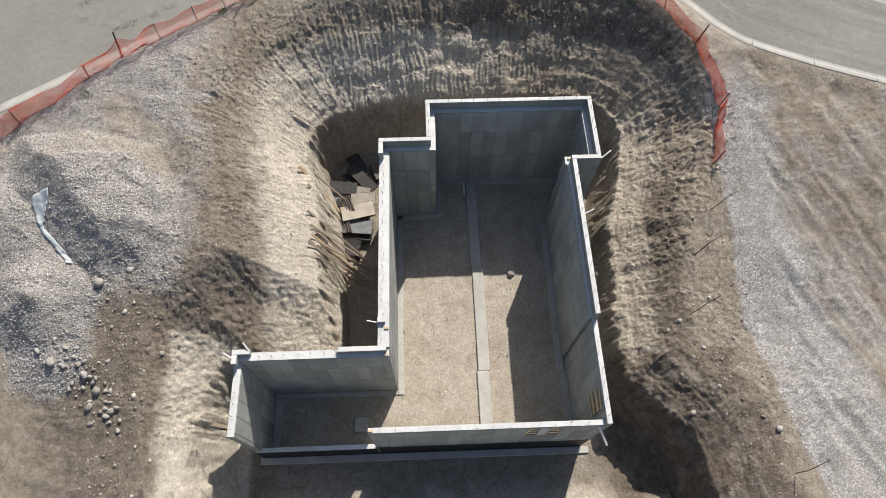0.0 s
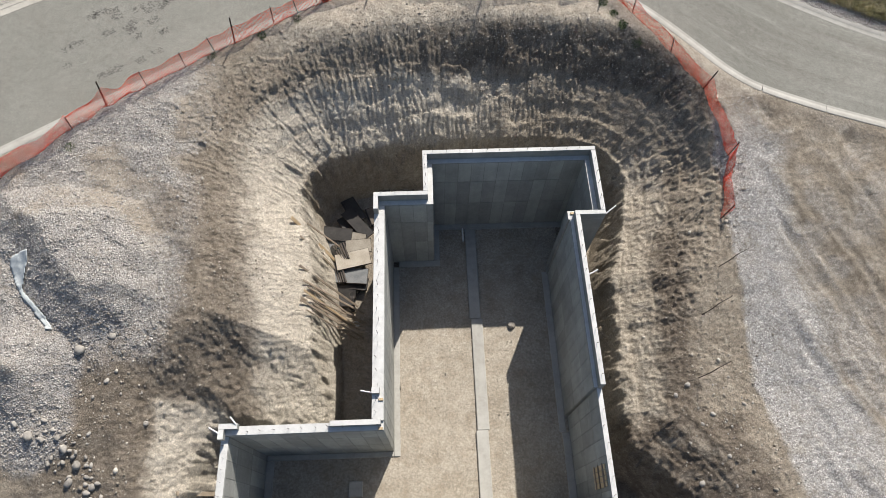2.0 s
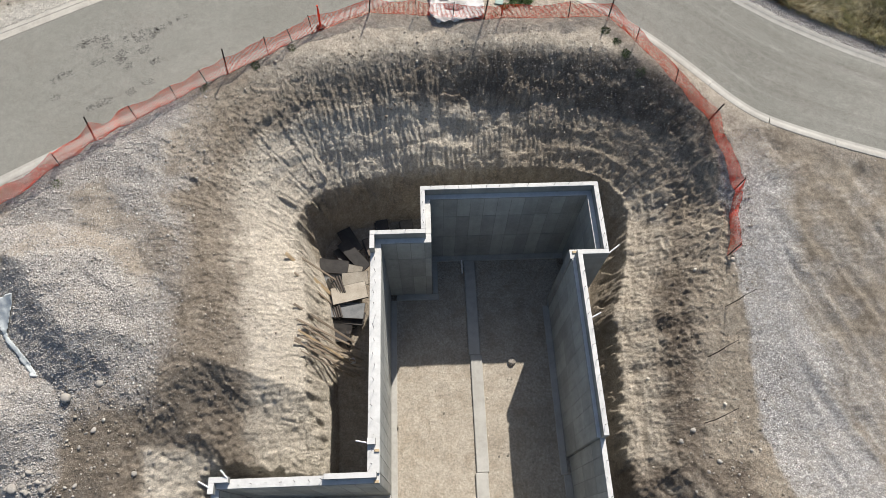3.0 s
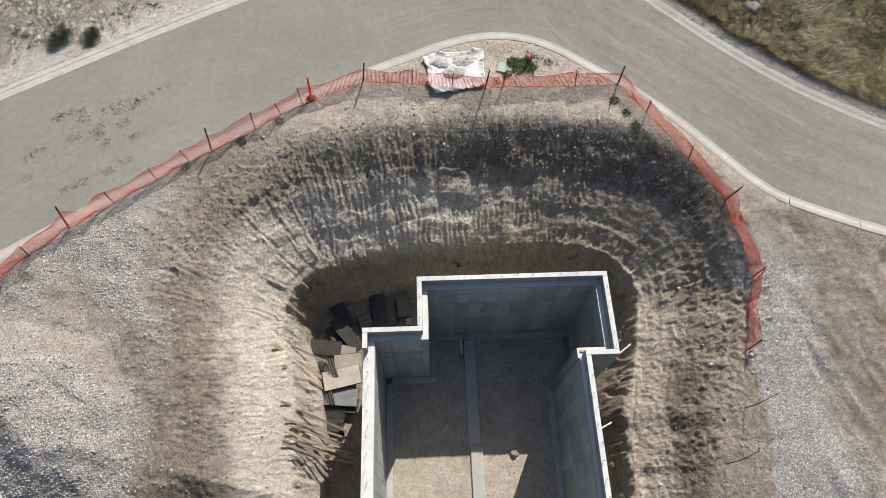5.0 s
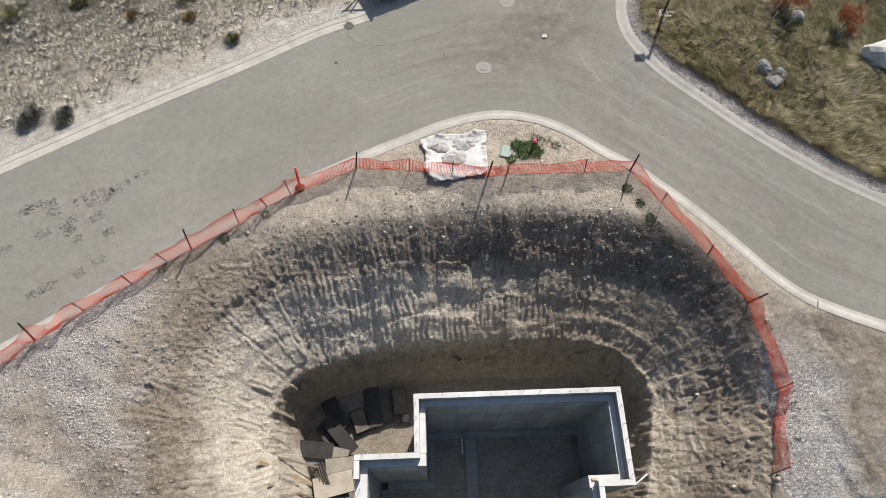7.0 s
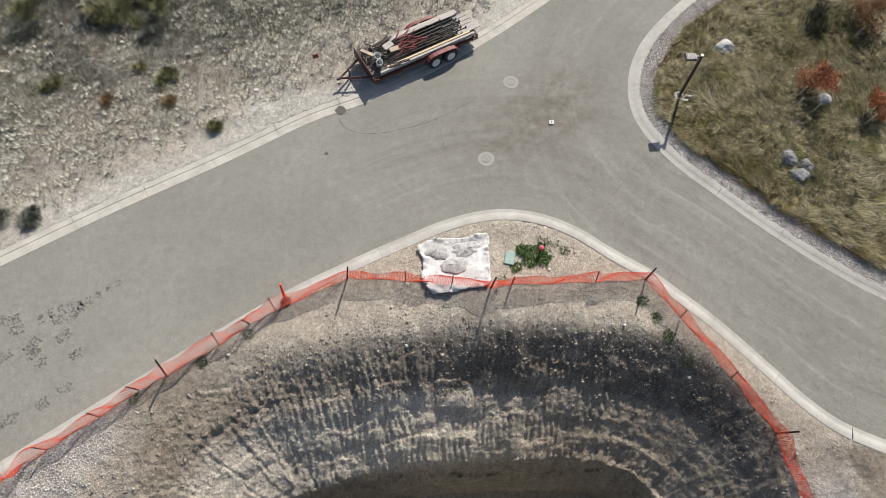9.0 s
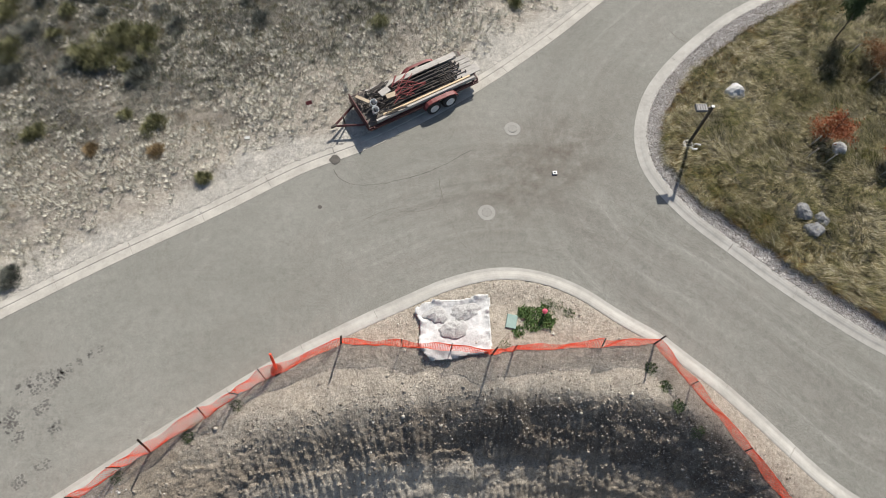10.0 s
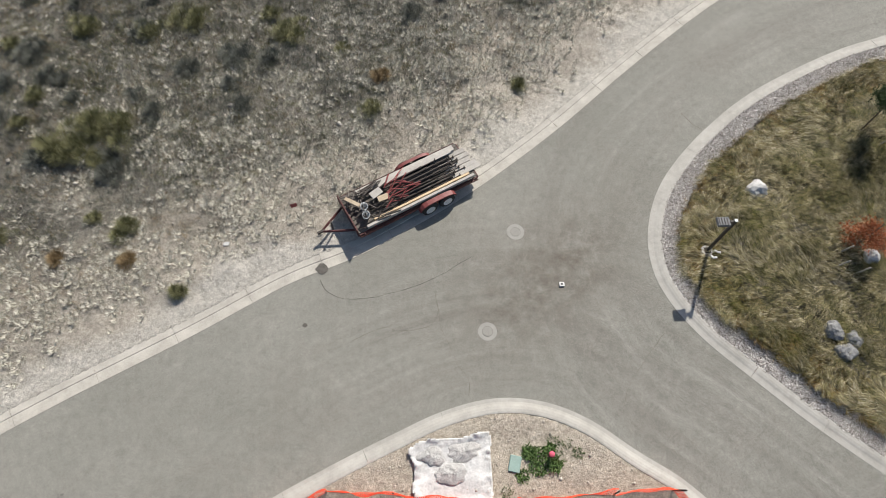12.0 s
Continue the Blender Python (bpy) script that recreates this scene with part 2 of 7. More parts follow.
def smooth_line(pts, step=0.5):
    """A rounded line through corner points, in even steps."""
    p = np.array(pts, float)
    out = []
    for i in range(len(p) - 1):
        a, b, c, d = p[max(i - 1, 0)], p[i], p[i + 1], p[min(i + 2, len(p) - 1)]
        k = max(2, int(np.linalg.norm(c - b) / step))
        for t in np.arange(k) / k:
            out.append(0.5 * (2 * b + (c - a) * t + (2 * a - 5 * b + 4 * c - d) * t * t + (3 * b - a - 3 * c + d) * t ** 3))
    out.append(p[-1])
    return np.array(out)


def inside(x, y, poly):
    r = np.zeros(x.shape, bool)
    n = len(poly)
    for i in range(n):
        (x0, y0), (x1, y1) = poly[i], poly[(i + 1) % n]
        if y0 == y1:
            continue
        c = ((y0 > y) != (y1 > y)) & (x < (x1 - x0) * (y - y0) / (y1 - y0) + x0)
        r ^= c
    return r


def to_line(x, y, line, closed=False):
    """The distance of points from a line, and how far along it the nearest place is."""
    a, b = (line, np.roll(line, -1, 0)) if closed else (line[:-1], line[1:])
    d = b - a
    ln = np.hypot(d[:, 0], d[:, 1]) + 1e-9
    ux, uy = d[:, 0] / ln, d[:, 1] / ln
    run = np.concatenate([[0.0], np.cumsum(ln)[:-1]])
    best, along = np.empty(x.shape), np.empty(x.shape)
    for i in range(0, len(x), 500):
        px, py = x[i:i + 500, None] - a[:, 0], y[i:i + 500, None] - a[:, 1]
        t = np.clip(px * ux + py * uy, 0, ln)
        q = (px - t * ux) ** 2 + (py - t * uy) ** 2
        j = q.argmin(1)
        k = np.arange(len(j))
        best[i:i + 500] = np.sqrt(q[k, j])
        along[i:i + 500] = run[j] + t[k, j]
    return best, along


def lattice(ix, iy, seed):
    h = (ix * 374761393 + iy * 668265263 + seed * 974711) & 0x7FFFFFFF
    h = ((h ^ (h >> 13)) * 1274126177) & 0x7FFFFFFF
    return ((h ^ (h >> 16)) & 0xFFFF) / 65535.0


def rough_noise(x, y, seed=0, octaves=4, gain=0.5):
    """Even value noise about 0, from -1 to 1, on arrays."""
    total, amp, norm = np.zeros(np.shape(x)), 1.0, 0.0
    for o in range(octaves):
        ix, iy = np.floor(x).astype(np.int64), np.floor(y).astype(np.int64)
        fx, fy = x - ix, y - iy
        fx, fy = fx * fx * (3 - 2 * fx), fy * fy * (3 - 2 * fy)
        s = seed + 17 * o
        v = (lattice(ix, iy, s) * (1 - fx) + lattice(ix + 1, iy, s) * fx) * (1 - fy) + (lattice(ix, iy + 1, s) * (1 - fx) + lattice(ix + 1, iy + 1, s) * fx) * fy
        total += amp * (2 * v - 1)
        norm += amp
        amp *= gain
        x, y = x * 2.03 + 5.1, y * 2.03 + 3.7
    return total / norm


def ease(a, b, v):
    t = np.clip((v - a) / (b - a), 0, 1)
    return t * t * (3 - 2 * t)


# ---- plan of the street ----


def street(x, y):
    """Height of the street: level, and falling gently to the south-east past the junction."""
    u = 0.7 * ((x - 6) + (28 - y))
    u = np.where(u > 2, u, np.where(u > -2, (u + 2) ** 2 / 8, 0.0))
    return -0.055 * np.minimum(u, 20 + 0.2 * np.maximum(u - 20, 0))


KERB_S = smooth_line([(-70, -18), (-40, 2.6), (-30, 9.2), (-24, 13.15), (-19.4, 16.2), (-13.3, 20.2), (-10.1, 22.3), (-5.5, 25.2), (-2.6, 26.7), (-0.5, 27.65), (1.3, 28.4), (3.2, 28.8), (5.0, 28.6), (6.6, 27.9), (8.1, 26.8),
                      (9.4, 25.95), (10.3, 25.15), (11.35, 24.2), (12.4, 23.1), (13.4, 21.95), (14.37, 20.85), (15.37, 19.97), (16.44, 19.42), (17.5, 18.97), (19.0, 18.4), (20.8, 17.8), (23.5, 16.95), (28, 15.6), (40, 12), (90, -2)], 0.4)
KERB_N = smooth_line([(-70, -5), (-40, 13), (-27, 20.7), (-20.6, 24.45), (-16.4, 26.9), (-12.4, 29.2), (-8.1, 31.5), (-4.6, 33.5), (-2.2, 34.5), (-0.3, 35.5), (2.0, 36.9), (4.5, 38.7), (7.2, 40.9), (10.2, 43.6), (13.4, 46.3), (16.0, 48.3), (19.2, 50.4), (23.5, 53.1), (30, 57), (80, 85)], 0.4)
KERB_E = smooth_line([(90, 72), (40, 52), (31, 48.6), (26.5, 46.85), (23.5, 45.7), (20.8, 44.8), (17.6, 43.3), (15.1, 41.8), (12.6, 39.7), (10.8, 37.6), (9.9, 35.6), (9.7, 33.8), (10.1, 32.3), (11.15, 30.7), (12.75, 29.1), (14.45, 27.5), (16.5, 25.8), (18.0, 24.75), (20.6, 23.25), (23.3, 22.0), (27.5, 20.3), (40, 16), (90, 2)], 0.4)
ROAD = np.vstack([KERB_S, KERB_E[::-1], KERB_N[::-1]])

# ---- plan of the digging ----
FLOOR_Z, LIP_Z, LEDGE_Z, FRONT_Z = -7.05, -0.62, -1.08, -1.5
PIT = smooth_line([(-4.5, 4.8), (-4.5, 6.8), (-4.65, 9), (-4.85, 13), (-5.55, 15.7), (-5.0, 17.3), (-2.5, 18.0), (1, 18.35), (5, 18.35), (7.5, 18.0), (8.6, 16.6), (8.1, 14.0), (7.4, 11.5), (7.15, 8), (6.95, 5.4), (7.3, 3.6), (8.4, 2.4), (9.5, 1.2), (9.9, -1),
                   (10.5, -7), (-9.0, -7), (-9.0, -0.5), (-9.4, 1), (-9.2, 3.4), (-8.5, 4.6), (-6.5, 4.7), (-4.5, 4.8)], 0.35)[:-1]


HEAP = np.array([(-18.4, 12.5), (-17.05, 11.2), (-16.4, 10.2), (-15.0, 8.65), (-13.85, 7.9), (-12.1, 8.45), (-10.9, 9.6), (-10.9, 11.8), (-12.2, 14.0), (-15.4, 14.9), (-18.2, 14.6)])


def thinned(line, k):
    """Fewer points of a line, fewest far away."""
    seen = (np.abs(line[:, 0] - 1) < 27) & (line[:, 1] > -6) & (line[:, 1] < 56)
    keep_ = np.where(seen, np.arange(len(line)) % k == 0, np.arange(len(line)) % (12 * k) == 0)
    keep_[0] = keep_[-1] = True
    return line[keep_]


S_LINE, N_LINE, E_LINE = thinned(KERB_S, 2), thinned(KERB_N, 3), thinned(KERB_E, 2)
ROAD_LINE = np.vstack([S_LINE, E_LINE[::-1], N_LINE[::-1]])


def grade(x, y):
    """The lie of the land before the digging: level along the street, falling to the south, more so in the east."""
    west = np.interp(y, [-10, 2, 5, 8, 11, 15, 18], [-4.5, -2.6, -1.7, -0.95, -0.7, -0.25, 0.05])
    east = np.interp(y, [-10, 6, 9, 12.5, 14.5, 17, 19, 21, 25, 28], [-3.4, -3.2, -2.65, -1.95, -1.4, -1.05, -0.72, -0.42, -0.1, 0.05])
    k = ease(-6, 9, x)
    return west * (1 - k) + east * k


def land(x, y):
    """Height of the ground, and the zones of its surface."""
    road = inside(x, y, ROAD_LINE)
    pit = inside(x, y, PIT)
    d, s = to_line(x, y, PIT, True)
    d = np.where(pit, 0, d)
    ds, _ = to_line(x, y, S_LINE)
    dn, _ = to_line(x, y, N_LINE)
    de, _ = to_line(x, y, E_LINE)
    st = street(x, y)
    g = grade(x, y)
    north = ease(0.5, 2.0, np.where(road, 0, np.minimum(np.minimum(dn, de), ds)))
    g = g + (rough_noise(x * 0.35, y * 0.35, 3, 3) * 0.16 + rough_noise(x * 1.6, y * 1.6, 4, 4) * 0.07) * north
    field = (~road) & (y > 20) & (dn < ds) & (dn < de)
    g = g + np.where(field, ease(0.6, 6, dn) * 0.15 + rough_noise(x * 0.5, y * 0.5, 8, 4) * 0.22 * ease(0.8, 3, dn), 0)
    island = (~road) & (x > 5) & (y > 20) & (de < ds) & (de < dn)
    g = np.where(island, st + 0.03, g)
    g = g + np.where(island, 0.02 + ease(1.5, 7, de) * 0.35, 0)
    # banks of the digging
    slope_w = ease(-2.5, -5.0, x) * ease(18.0, 15.0, y)
    wob = (rough_noise(s * 0.5, s * 0 + 1.5, 5, 3) * 0.3 + rough_noise(s * 1.9, s * 0 + 7.5, 35, 3) * 0.12) * (1 - 0.75 * slope_w) + rough_noise(x * 3.2, y * 3.2, 38, 4, 0.6) * 0.3 * ease(1.5, 0.3, d)
    dd = np.maximum(d + wob * ease(0, 0.8, d), 0)
    right = ease(6.0, 8.0, x) * ease(20.0, 15.5, y)
    bank = FLOOR_Z + np.interp(dd, [0, 0.35, 0.9, 2.3, 4.2, 6.0, 9], [0, 1.2, 3.35, 4.5, 6.05, 7.05, 9.2]) * (1 - right)
    bank = bank + right * np.interp(dd, [0, 0.35, 0.85, 2.0, 3.0, 4.2, 6.0, 9], [0, 1.3, 2.8, 3.45, 4.15, 5.0, 6.3, 8.4])
    back = ease(14.5, 18.0, y) * ease(-7.5, -3.5, x) * (1 - right)
    high = ease(3.5, -2.5, x)
    bank = bank + back * (FLOOR_Z + np.interp(dd, [0, 0.35, 0.9, 3.5, 5.5, 9], [0, 1.2, 3.1, 5.05, 7.0, 9.8]) + high * np.interp(dd, [0.9, 3.5, 5.5], [0, 0.42, 0.1]) - bank)
    apron = -3.45 - 0.42 * (9 - y) + 0.55 * (-6.1 - x)
    bank = np.where((x < -4.2) & (x > -13) & (y > 4.4), np.minimum(bank, apron + 3.4 * ease(6.5, 15.0, y) + 2.2 * ease(-9.5, -12.8, x)), bank)
    # a broken ledge of topsoil above the wing
    q, u = (x + 12) * -0.518 + (y - 8.1) * -0.856, (x + 12) * 0.856 - (y - 8.1) * 0.518
    q = q + rough_noise(u * 1.2, u * 0 + 3.5, 37, 3) * 0.4
    bank = bank - 0.14 * ease(0, 0.8, q) * ease(4.0, 0.7, q) * ease(-1.0, 0.5, u) * ease(5.4, 4.2, u)
    # bites of the bucket: patches side by side, each with its own depth and its own row of tooth marks
    tier = d * 1.05 + 0.6 * rough_noise(s * 0.45, s * 0 + 2.5, 44, 2)
    row = np.floor(tier).astype(np.int64)
    col = np.floor(s / 1.35 + 3 * lattice(row, row * 0 + 3, 45)).astype(np.int64)
    bite, toothed, skew = lattice(col, row, 46), lattice(col, row, 47), lattice(col, row, 48)
    saw = np.abs(((s * 4.2 + (skew - 0.5) * 2.2 * d + 0.35 * rough_noise(s * 1.5, d * 1.5, 31, 2)) % 1.0) - 0.5) * 2
    teeth = (saw - 0.5) * 0.085 * ease(0.25, 0.6, toothed) + (bite - 0.5) * 0.13 + rough_noise(s * 3.1, d * 0.9, 6, 4, 0.6) * 0.05
    steps = rough_noise(s * 0.4, d * 2.3, 9, 4, 0.55) * 0.12 + rough_noise(s * 1.9, d * 2.6, 36, 4, 0.6) * 0.05
    lump = rough_noise(x * 1.5, y * 1.5, 11, 5, 0.6)
    fine = rough_noise(x * 6.5, y * 6.5, 34, 2, 0.7)
    clod = np.abs(rough_noise(x * 5.2, y * 5.2, 33, 3, 0.7))
    north = ease(13.0, 18.0, y + np.abs(x) * 0.15)
    side = 0.3 + 0.7 * north * (1 - 0.6 * ease(7.0, 9.0, x))
    on_bank = ease(0.05, 0.6, d) * (1 - ease(4.4 - 0.6 * back, 5.8 - 0.4 * back, d))
    crumb = ease(2.8 + 0.7 * back, 3.8 + 0.5 * back, d) * (1 - ease(5.3, 7.5 - 1.5 * back, d)) + ease(5.0, 7.0, x) * ease(19, 17, y) * np.exp(-((d - 3.0) / 0.55) ** 2) + ease(9, 7, y) * ease(-4, -6, x) * (1 - ease(5, 8, d))
    crumb = np.clip(crumb, 0, 1)
    contour = rough_noise(s * 0.22, d * 2.1, 49, 4, 0.6)
    bank = bank + on_bank * (teeth * side + steps * (1.0 - 0.6 * slope_w) + lump * (0.05 - 0.02 * slope_w) + fine * (0.045 + 0.04 * right) + contour * (0.19 * right + 0.035 * slope_w)) + crumb * (lump * 0.06 + clod * 0.03 - 0.01 + fine * 0.045)
    g = g + crumb * (clod * 0.03 - 0.01 + fine * 0.04) * (1 - ease(19.5, 21.5, y))
    # smooth lower of the two
    k = 0.5
    h = np.clip(0.5 + 0.5 * (g - bank) / k, 0, 1)
    z = g * (1 - h) + bank * h - k * h * (1 - h)
    # heaps of gravel and spoil: a broad one with a steep face to the south-west, and small ones beyond it
    e, _ = to_line(x, y, HEAP, True)
    e = np.where(inside(x, y, HEAP), e, 0) + 0.12 * rough_noise(x * 1.5, y * 1.5, 14, 3) * ease(0, 0.5, e)
    q = (x + 15.4) * 0.72 + (y - 9.4) * 0.69
    z = z + np.maximum(np.minimum(0.63 * e, 1.2 - 0.17 * np.maximum(q - 1.9, 0) + 0.14 * rough_noise(x * 0.9, y * 0.9, 15, 4)), 0)
    for hx, hy, r, up in ((-16.1, 7.1, 2.1, 1.15), (-18.4, 10.9, 2.0, 0.8), (-15.4, 4.9, 1.8, 0.3)):
        q = np.hypot(x - hx, y - hy) / r
        z = z + up * np.clip(1 - q, 0, 1) ** 1.1 * (1 + 0.1 * rough_noise(x * 2, y * 2, 12, 3))
    z = z + np.where(x < -9.5, ease(-9.5, -11.5, x) * ease(6, 9, y) * ease(21, 19, y) * (rough_noise(x * 1.1, y * 1.1, 16, 4, 0.6) * 0.09 + rough_noise(x * 5.5, y * 5.5, 17, 2) * 0.02), 0)
    # wheel ruts across the east lot
    rut = rough_noise((x * 0.89 + y * 0.46) * 2.6, (y * 0.89 - x * 0.46) * 0.1, 23, 4, 0.6)
    z = z + np.where(~island & ~road, ease(14.0, 15.5, x) * ease(22, 18, y) * (rut * 0.14 + rough_noise(x * 1.3, y * 0.8, 39, 4) * 0.07), 0)
    house = ((x > -8.0) & (x < 6.1) & (y > 1.7) & (y < 4.7)) | ((x > -2.2) & (x < 6.1) & (y > 1.7) & (y < 13.8)) | ((x > -0.2) & (x < 6.5) & (y > 12) & (y < 16.2))
    z = np.where(pit & (z < FLOOR_Z + 0.4), FLOOR_Z - 0.12 * house + rough_noise(x * 1.1, y * 1.1, 13, 4) * 0.05, z)
    z = z + np.where(pit, 0.55 * np.maximum(0, -0.2 - y + 0.5 * rough_noise(x * 0.6, y * 0.6, 18, 3)) * ease(-30, -3, y), 0)
    edge = np.minimum(np.minimum(ds, de), dn - 0.04)
    verge = ease(1.7, 0.6, ds) * np.where(road | island | field, 0, 1) * ease(14, 16, y)
    z = z * (1 - verge) + (st + 0.10) * verge
    z = np.where(road, st - 0.2, st - 0.16 + (z - st + 0.16) * ease(0.36, 0.54, edge))
    return z, dict(road=road, pit=pit, d=d, s=s, ds=ds, dn=dn, de=de, field=field, island=island, bank=h)


def axis(lo, f0, f1, hi, fine, step, far):
    """Places of the sheet's lines: close together at the digging, wider outside it."""
    mid = list(np.arange(lo, f0, step)) + list(np.arange(f0, f1, fine)) + list(np.arange(f1, hi + 1e-6, step))
    hi = mid[-1]
    out, g, v = [], step, hi
    while v < far:
        g *= 1.35
        v += g
        out.append(v)
    low, g, v = [], step, lo
    while v > -far:
        g *= 1.35
        v -= g
        low.append(v)
    return np.array(low[::-1] + mid + out)


def build_ground():
    xs, ys = axis(-24, -12.0, 13.5, 27, 0.055, 0.15, 1500), axis(-4, 2.0, 24.0, 51, 0.055, 0.15, 1500)
    X, Y = np.meshgrid(xs, ys)
    z, i = land(X.ravel(), Y.ravel())
    x, y = X.ravel(), Y.ravel()
    nx, ny = len(xs), len(ys)
    r = np.arange(nx * ny).reshape(ny, nx)
    f = np.stack([r[:-1, :-1], r[:-1, 1:], r[1:, 1:], r[1:, :-1]], -1).reshape(-1, 4)
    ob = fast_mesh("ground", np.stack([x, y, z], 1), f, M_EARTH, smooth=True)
    d, s = i["d"], i["s"]
    n1 = rough_noise(x * 0.5, y * 0.5, 21, 4)
    n2 = rough_noise(x * 1.3, y * 1.3, 22, 4)
    flat_lot = np.where(i["field"] | i["island"] | i["road"], 0.0, 1.0) * ease(10, 13, x)
    # gravel: a band on the west lot, the heaps, a broad band in the east
    west = ease(-9.6, -11.0, x + n1 * 1.5) * ease(7.0, 9.5, y + n1 * 2) * ease(22.3, 20.5, y - 0.66 * (x + 12.5) + n2 * 0.8) * (0.25 + 0.75 * ease(-0.35, 0.15, n1))
    track = rough_noise((x * 0.89 + y * 0.46) * 1.1, (y * 0.89 - x * 0.46) * 0.07, 24, 4)
    lean = 13.0 + np.maximum(0, 6 - y) * 0.22 + n2 * 0.25
    wide = 2.2 + 1.3 * ease(14, 4, y)
    east = ease(0, 0.35, x - lean) * (ease(wide + 1.0, wide - 0.5, x - lean + n1 * 0.9) + 0.45 * ease(0.08, 0.4, track + n1 * 0.3))
    rutted = ease(wide - 0.6, wide + 0.8, x - lean + n1 * 0.8) * flat_lot
    east = np.clip(np.maximum(east, 0.3 * rutted * ease(-0.3, 0.3, n2 + 0.5 * n1)), 0, 1)
    heap = np.zeros_like(x)
    for hx, hy, q in ((-14.2, 10.6, 3.3), (-16.1, 7.3, 2.7), (-18.4, 10.9, 2.8), (-15.6, 5.2, 2.0)):
        heap = np.maximum(heap, ease(q, q - 0.7, np.hypot(x - hx, y - hy) + n2 * 0.4))
    strip = np.where(i["island"], ease(0.5, 0.55, i["de"]) * ease(1.5, 1.35, i["de"] + n2 * 0.08), 0)
    flat = ~(i["field"] | i["island"])
    gravel = np.maximum(np.where(flat, np.maximum(np.maximum(west * 0.72, east * ease(19.5, 16, y)), heap * 0.78), 0), strip) * (1 - ease(0.4, 0.0, np.abs(d)))
    # topsoil round the rim
    top = ease(16, 19, y)
    rim = ease(2.4 + 0.8 * top, 3.4 + 0.5 * top, d + n2 * 0.6) * (1 - ease(4.9 + 0.1 * top, 7.4 - 1.7 * top, d + n1 * (0.8 - 0.4 * top)))
    south = ease(8.5, 6.0, y + n1 * 1.5) * ease(1.0, 3.5, d) * ease(17, 12, np.abs(x))
    brown = np.clip(np.maximum(rim * (0.95 - 0.6 * ease(3, -4, x) * ease(14, 18, y) - 0.2 * ease(0, -5, x) * ease(18, 14, y)), south * 0.8), 0, 1) * np.where(y > 20, ease(6.0, 5.3, d + n2 * 0.3), 1)
    scrub = np.where(i["field"], ease(1.6, 8.5, i["dn"] + n1 * 3.2), np.where(i["island"], 1.0, 0))
    dust = np.where(i["field"], np.maximum(ease(3.6, 0.9, i["dn"] + n1 * 1.6), 0.45 * ease(7.5, 2.5, i["dn"] + n1 * 2.5)), 0)
    foot_w = ease(-3.0, -4.5, x) * ease(17, 15, y)
    pale = ease(0.6 - 0.6 * foot_w, 1.2 - 0.9 * foot_w, d) * ease(4.4, 2.9, d + n2 * 0.5) * ease(4.0, -3.0, x - 0.35 * (y - 12)) * np.maximum(ease(4, 6, y), ease(-7, -9, x))
    strip_w = ease(-11.6, -11.0, x + n2 * 0.35) * ease(-8.5, -8.9, x) * ease(6.4, 5.4, y + n1 * 0.5)
    spoil = ease(-14.6, -13.4, x + n1) * ease(-7.2, -8.4, x + n2 * 0.5) * ease(9.8, 8.6, y + n1) * (1 - strip_w)
    brown = np.maximum(brown * (1 - strip_w), spoil * 0.72)
    pale = np.maximum(pale * (1 - spoil), strip_w)
    right = ease(6.0, 8.0, x) * ease(18.6, 17.0, y)
    pale = np.maximum(pale, right * 0.42 * ease(0.5, 0.9, d) * (1 - ease(2.3, 2.9, d + n2 * 0.4)))
    pale = np.maximum(pale, np.where(i["pit"], 0.85 * ease(0.3, -0.9, y + n2 * 0.5), 0))
    dark_strip = right * np.minimum(1, 1.4 * np.exp(-((d - 3.0 + n2 * 0.3) / 0.6) ** 2))
    brown = np.clip(np.where(right > 0, brown * (1 - right) + right * np.maximum(0.95 * dark_strip, ease(5.4, 4.2, y + n2) * ease(12.9, 12.0, x + n2 * 0.6)), brown), 0, 1)
    pale = np.maximum(pale, np.where(flat & (y > 19) & ~i["road"], 0.5 * ease(4.2, 5.2, d + n2 * 0.5) * ease(-9, -6, x), 0))
    clay = np.maximum(0.2 * rutted, np.where(i["pit"], 0.55, 0), ease(0.3, 0.9, d) * ease(3.6, 2.2, d + n2 * 0.6) * ease(-2, 2, x) * ease(10, 14, y) * 0.8)
    cut = (0.35 + 0.65 * ease(0.15, 0.6, d)) * ease(4.6, 3.4, d + n2 * 0.7) * np.where(i["pit"], 0, 1)
    cut = cut * (1 - 0.5 * ease(-2.5, -5, x) * ease(17, 14, y)) * (1 - 0.75 * ease(-5, -7, x) * ease(9.5, 7.5, y))
    s, d, cut = np.where(rutted > 0, (x * 0.89 + y * 0.46) * 0.6, s), np.where(rutted > 0, (y * 0.89 - x * 0.46) * 0.12, d), np.maximum(cut * (1 - 0.5 * right), rutted * 0.5 * ease(-0.4, 0.3, n1))
    brown = np.maximum(brown, rutted * (0.1 + 0.5 * ease(-0.1, 0.35, rough_noise((x * 0.89 + y * 0.46) * 2.6, (y * 0.89 - x * 0.46) * 0.1, 23, 4, 0.6))))
    brown = brown * (1 - 0.6 * ease(8.0, 10.0, x) * ease(20.0, 17.5, y) * ease(12.0, 14.0, y))
    at = ob.data.attributes.new("lie", "FLOAT_VECTOR", "POINT")
    at.data.foreach_set("vector", np.stack([s, d, cut], 1).astype(np.float32).ravel())
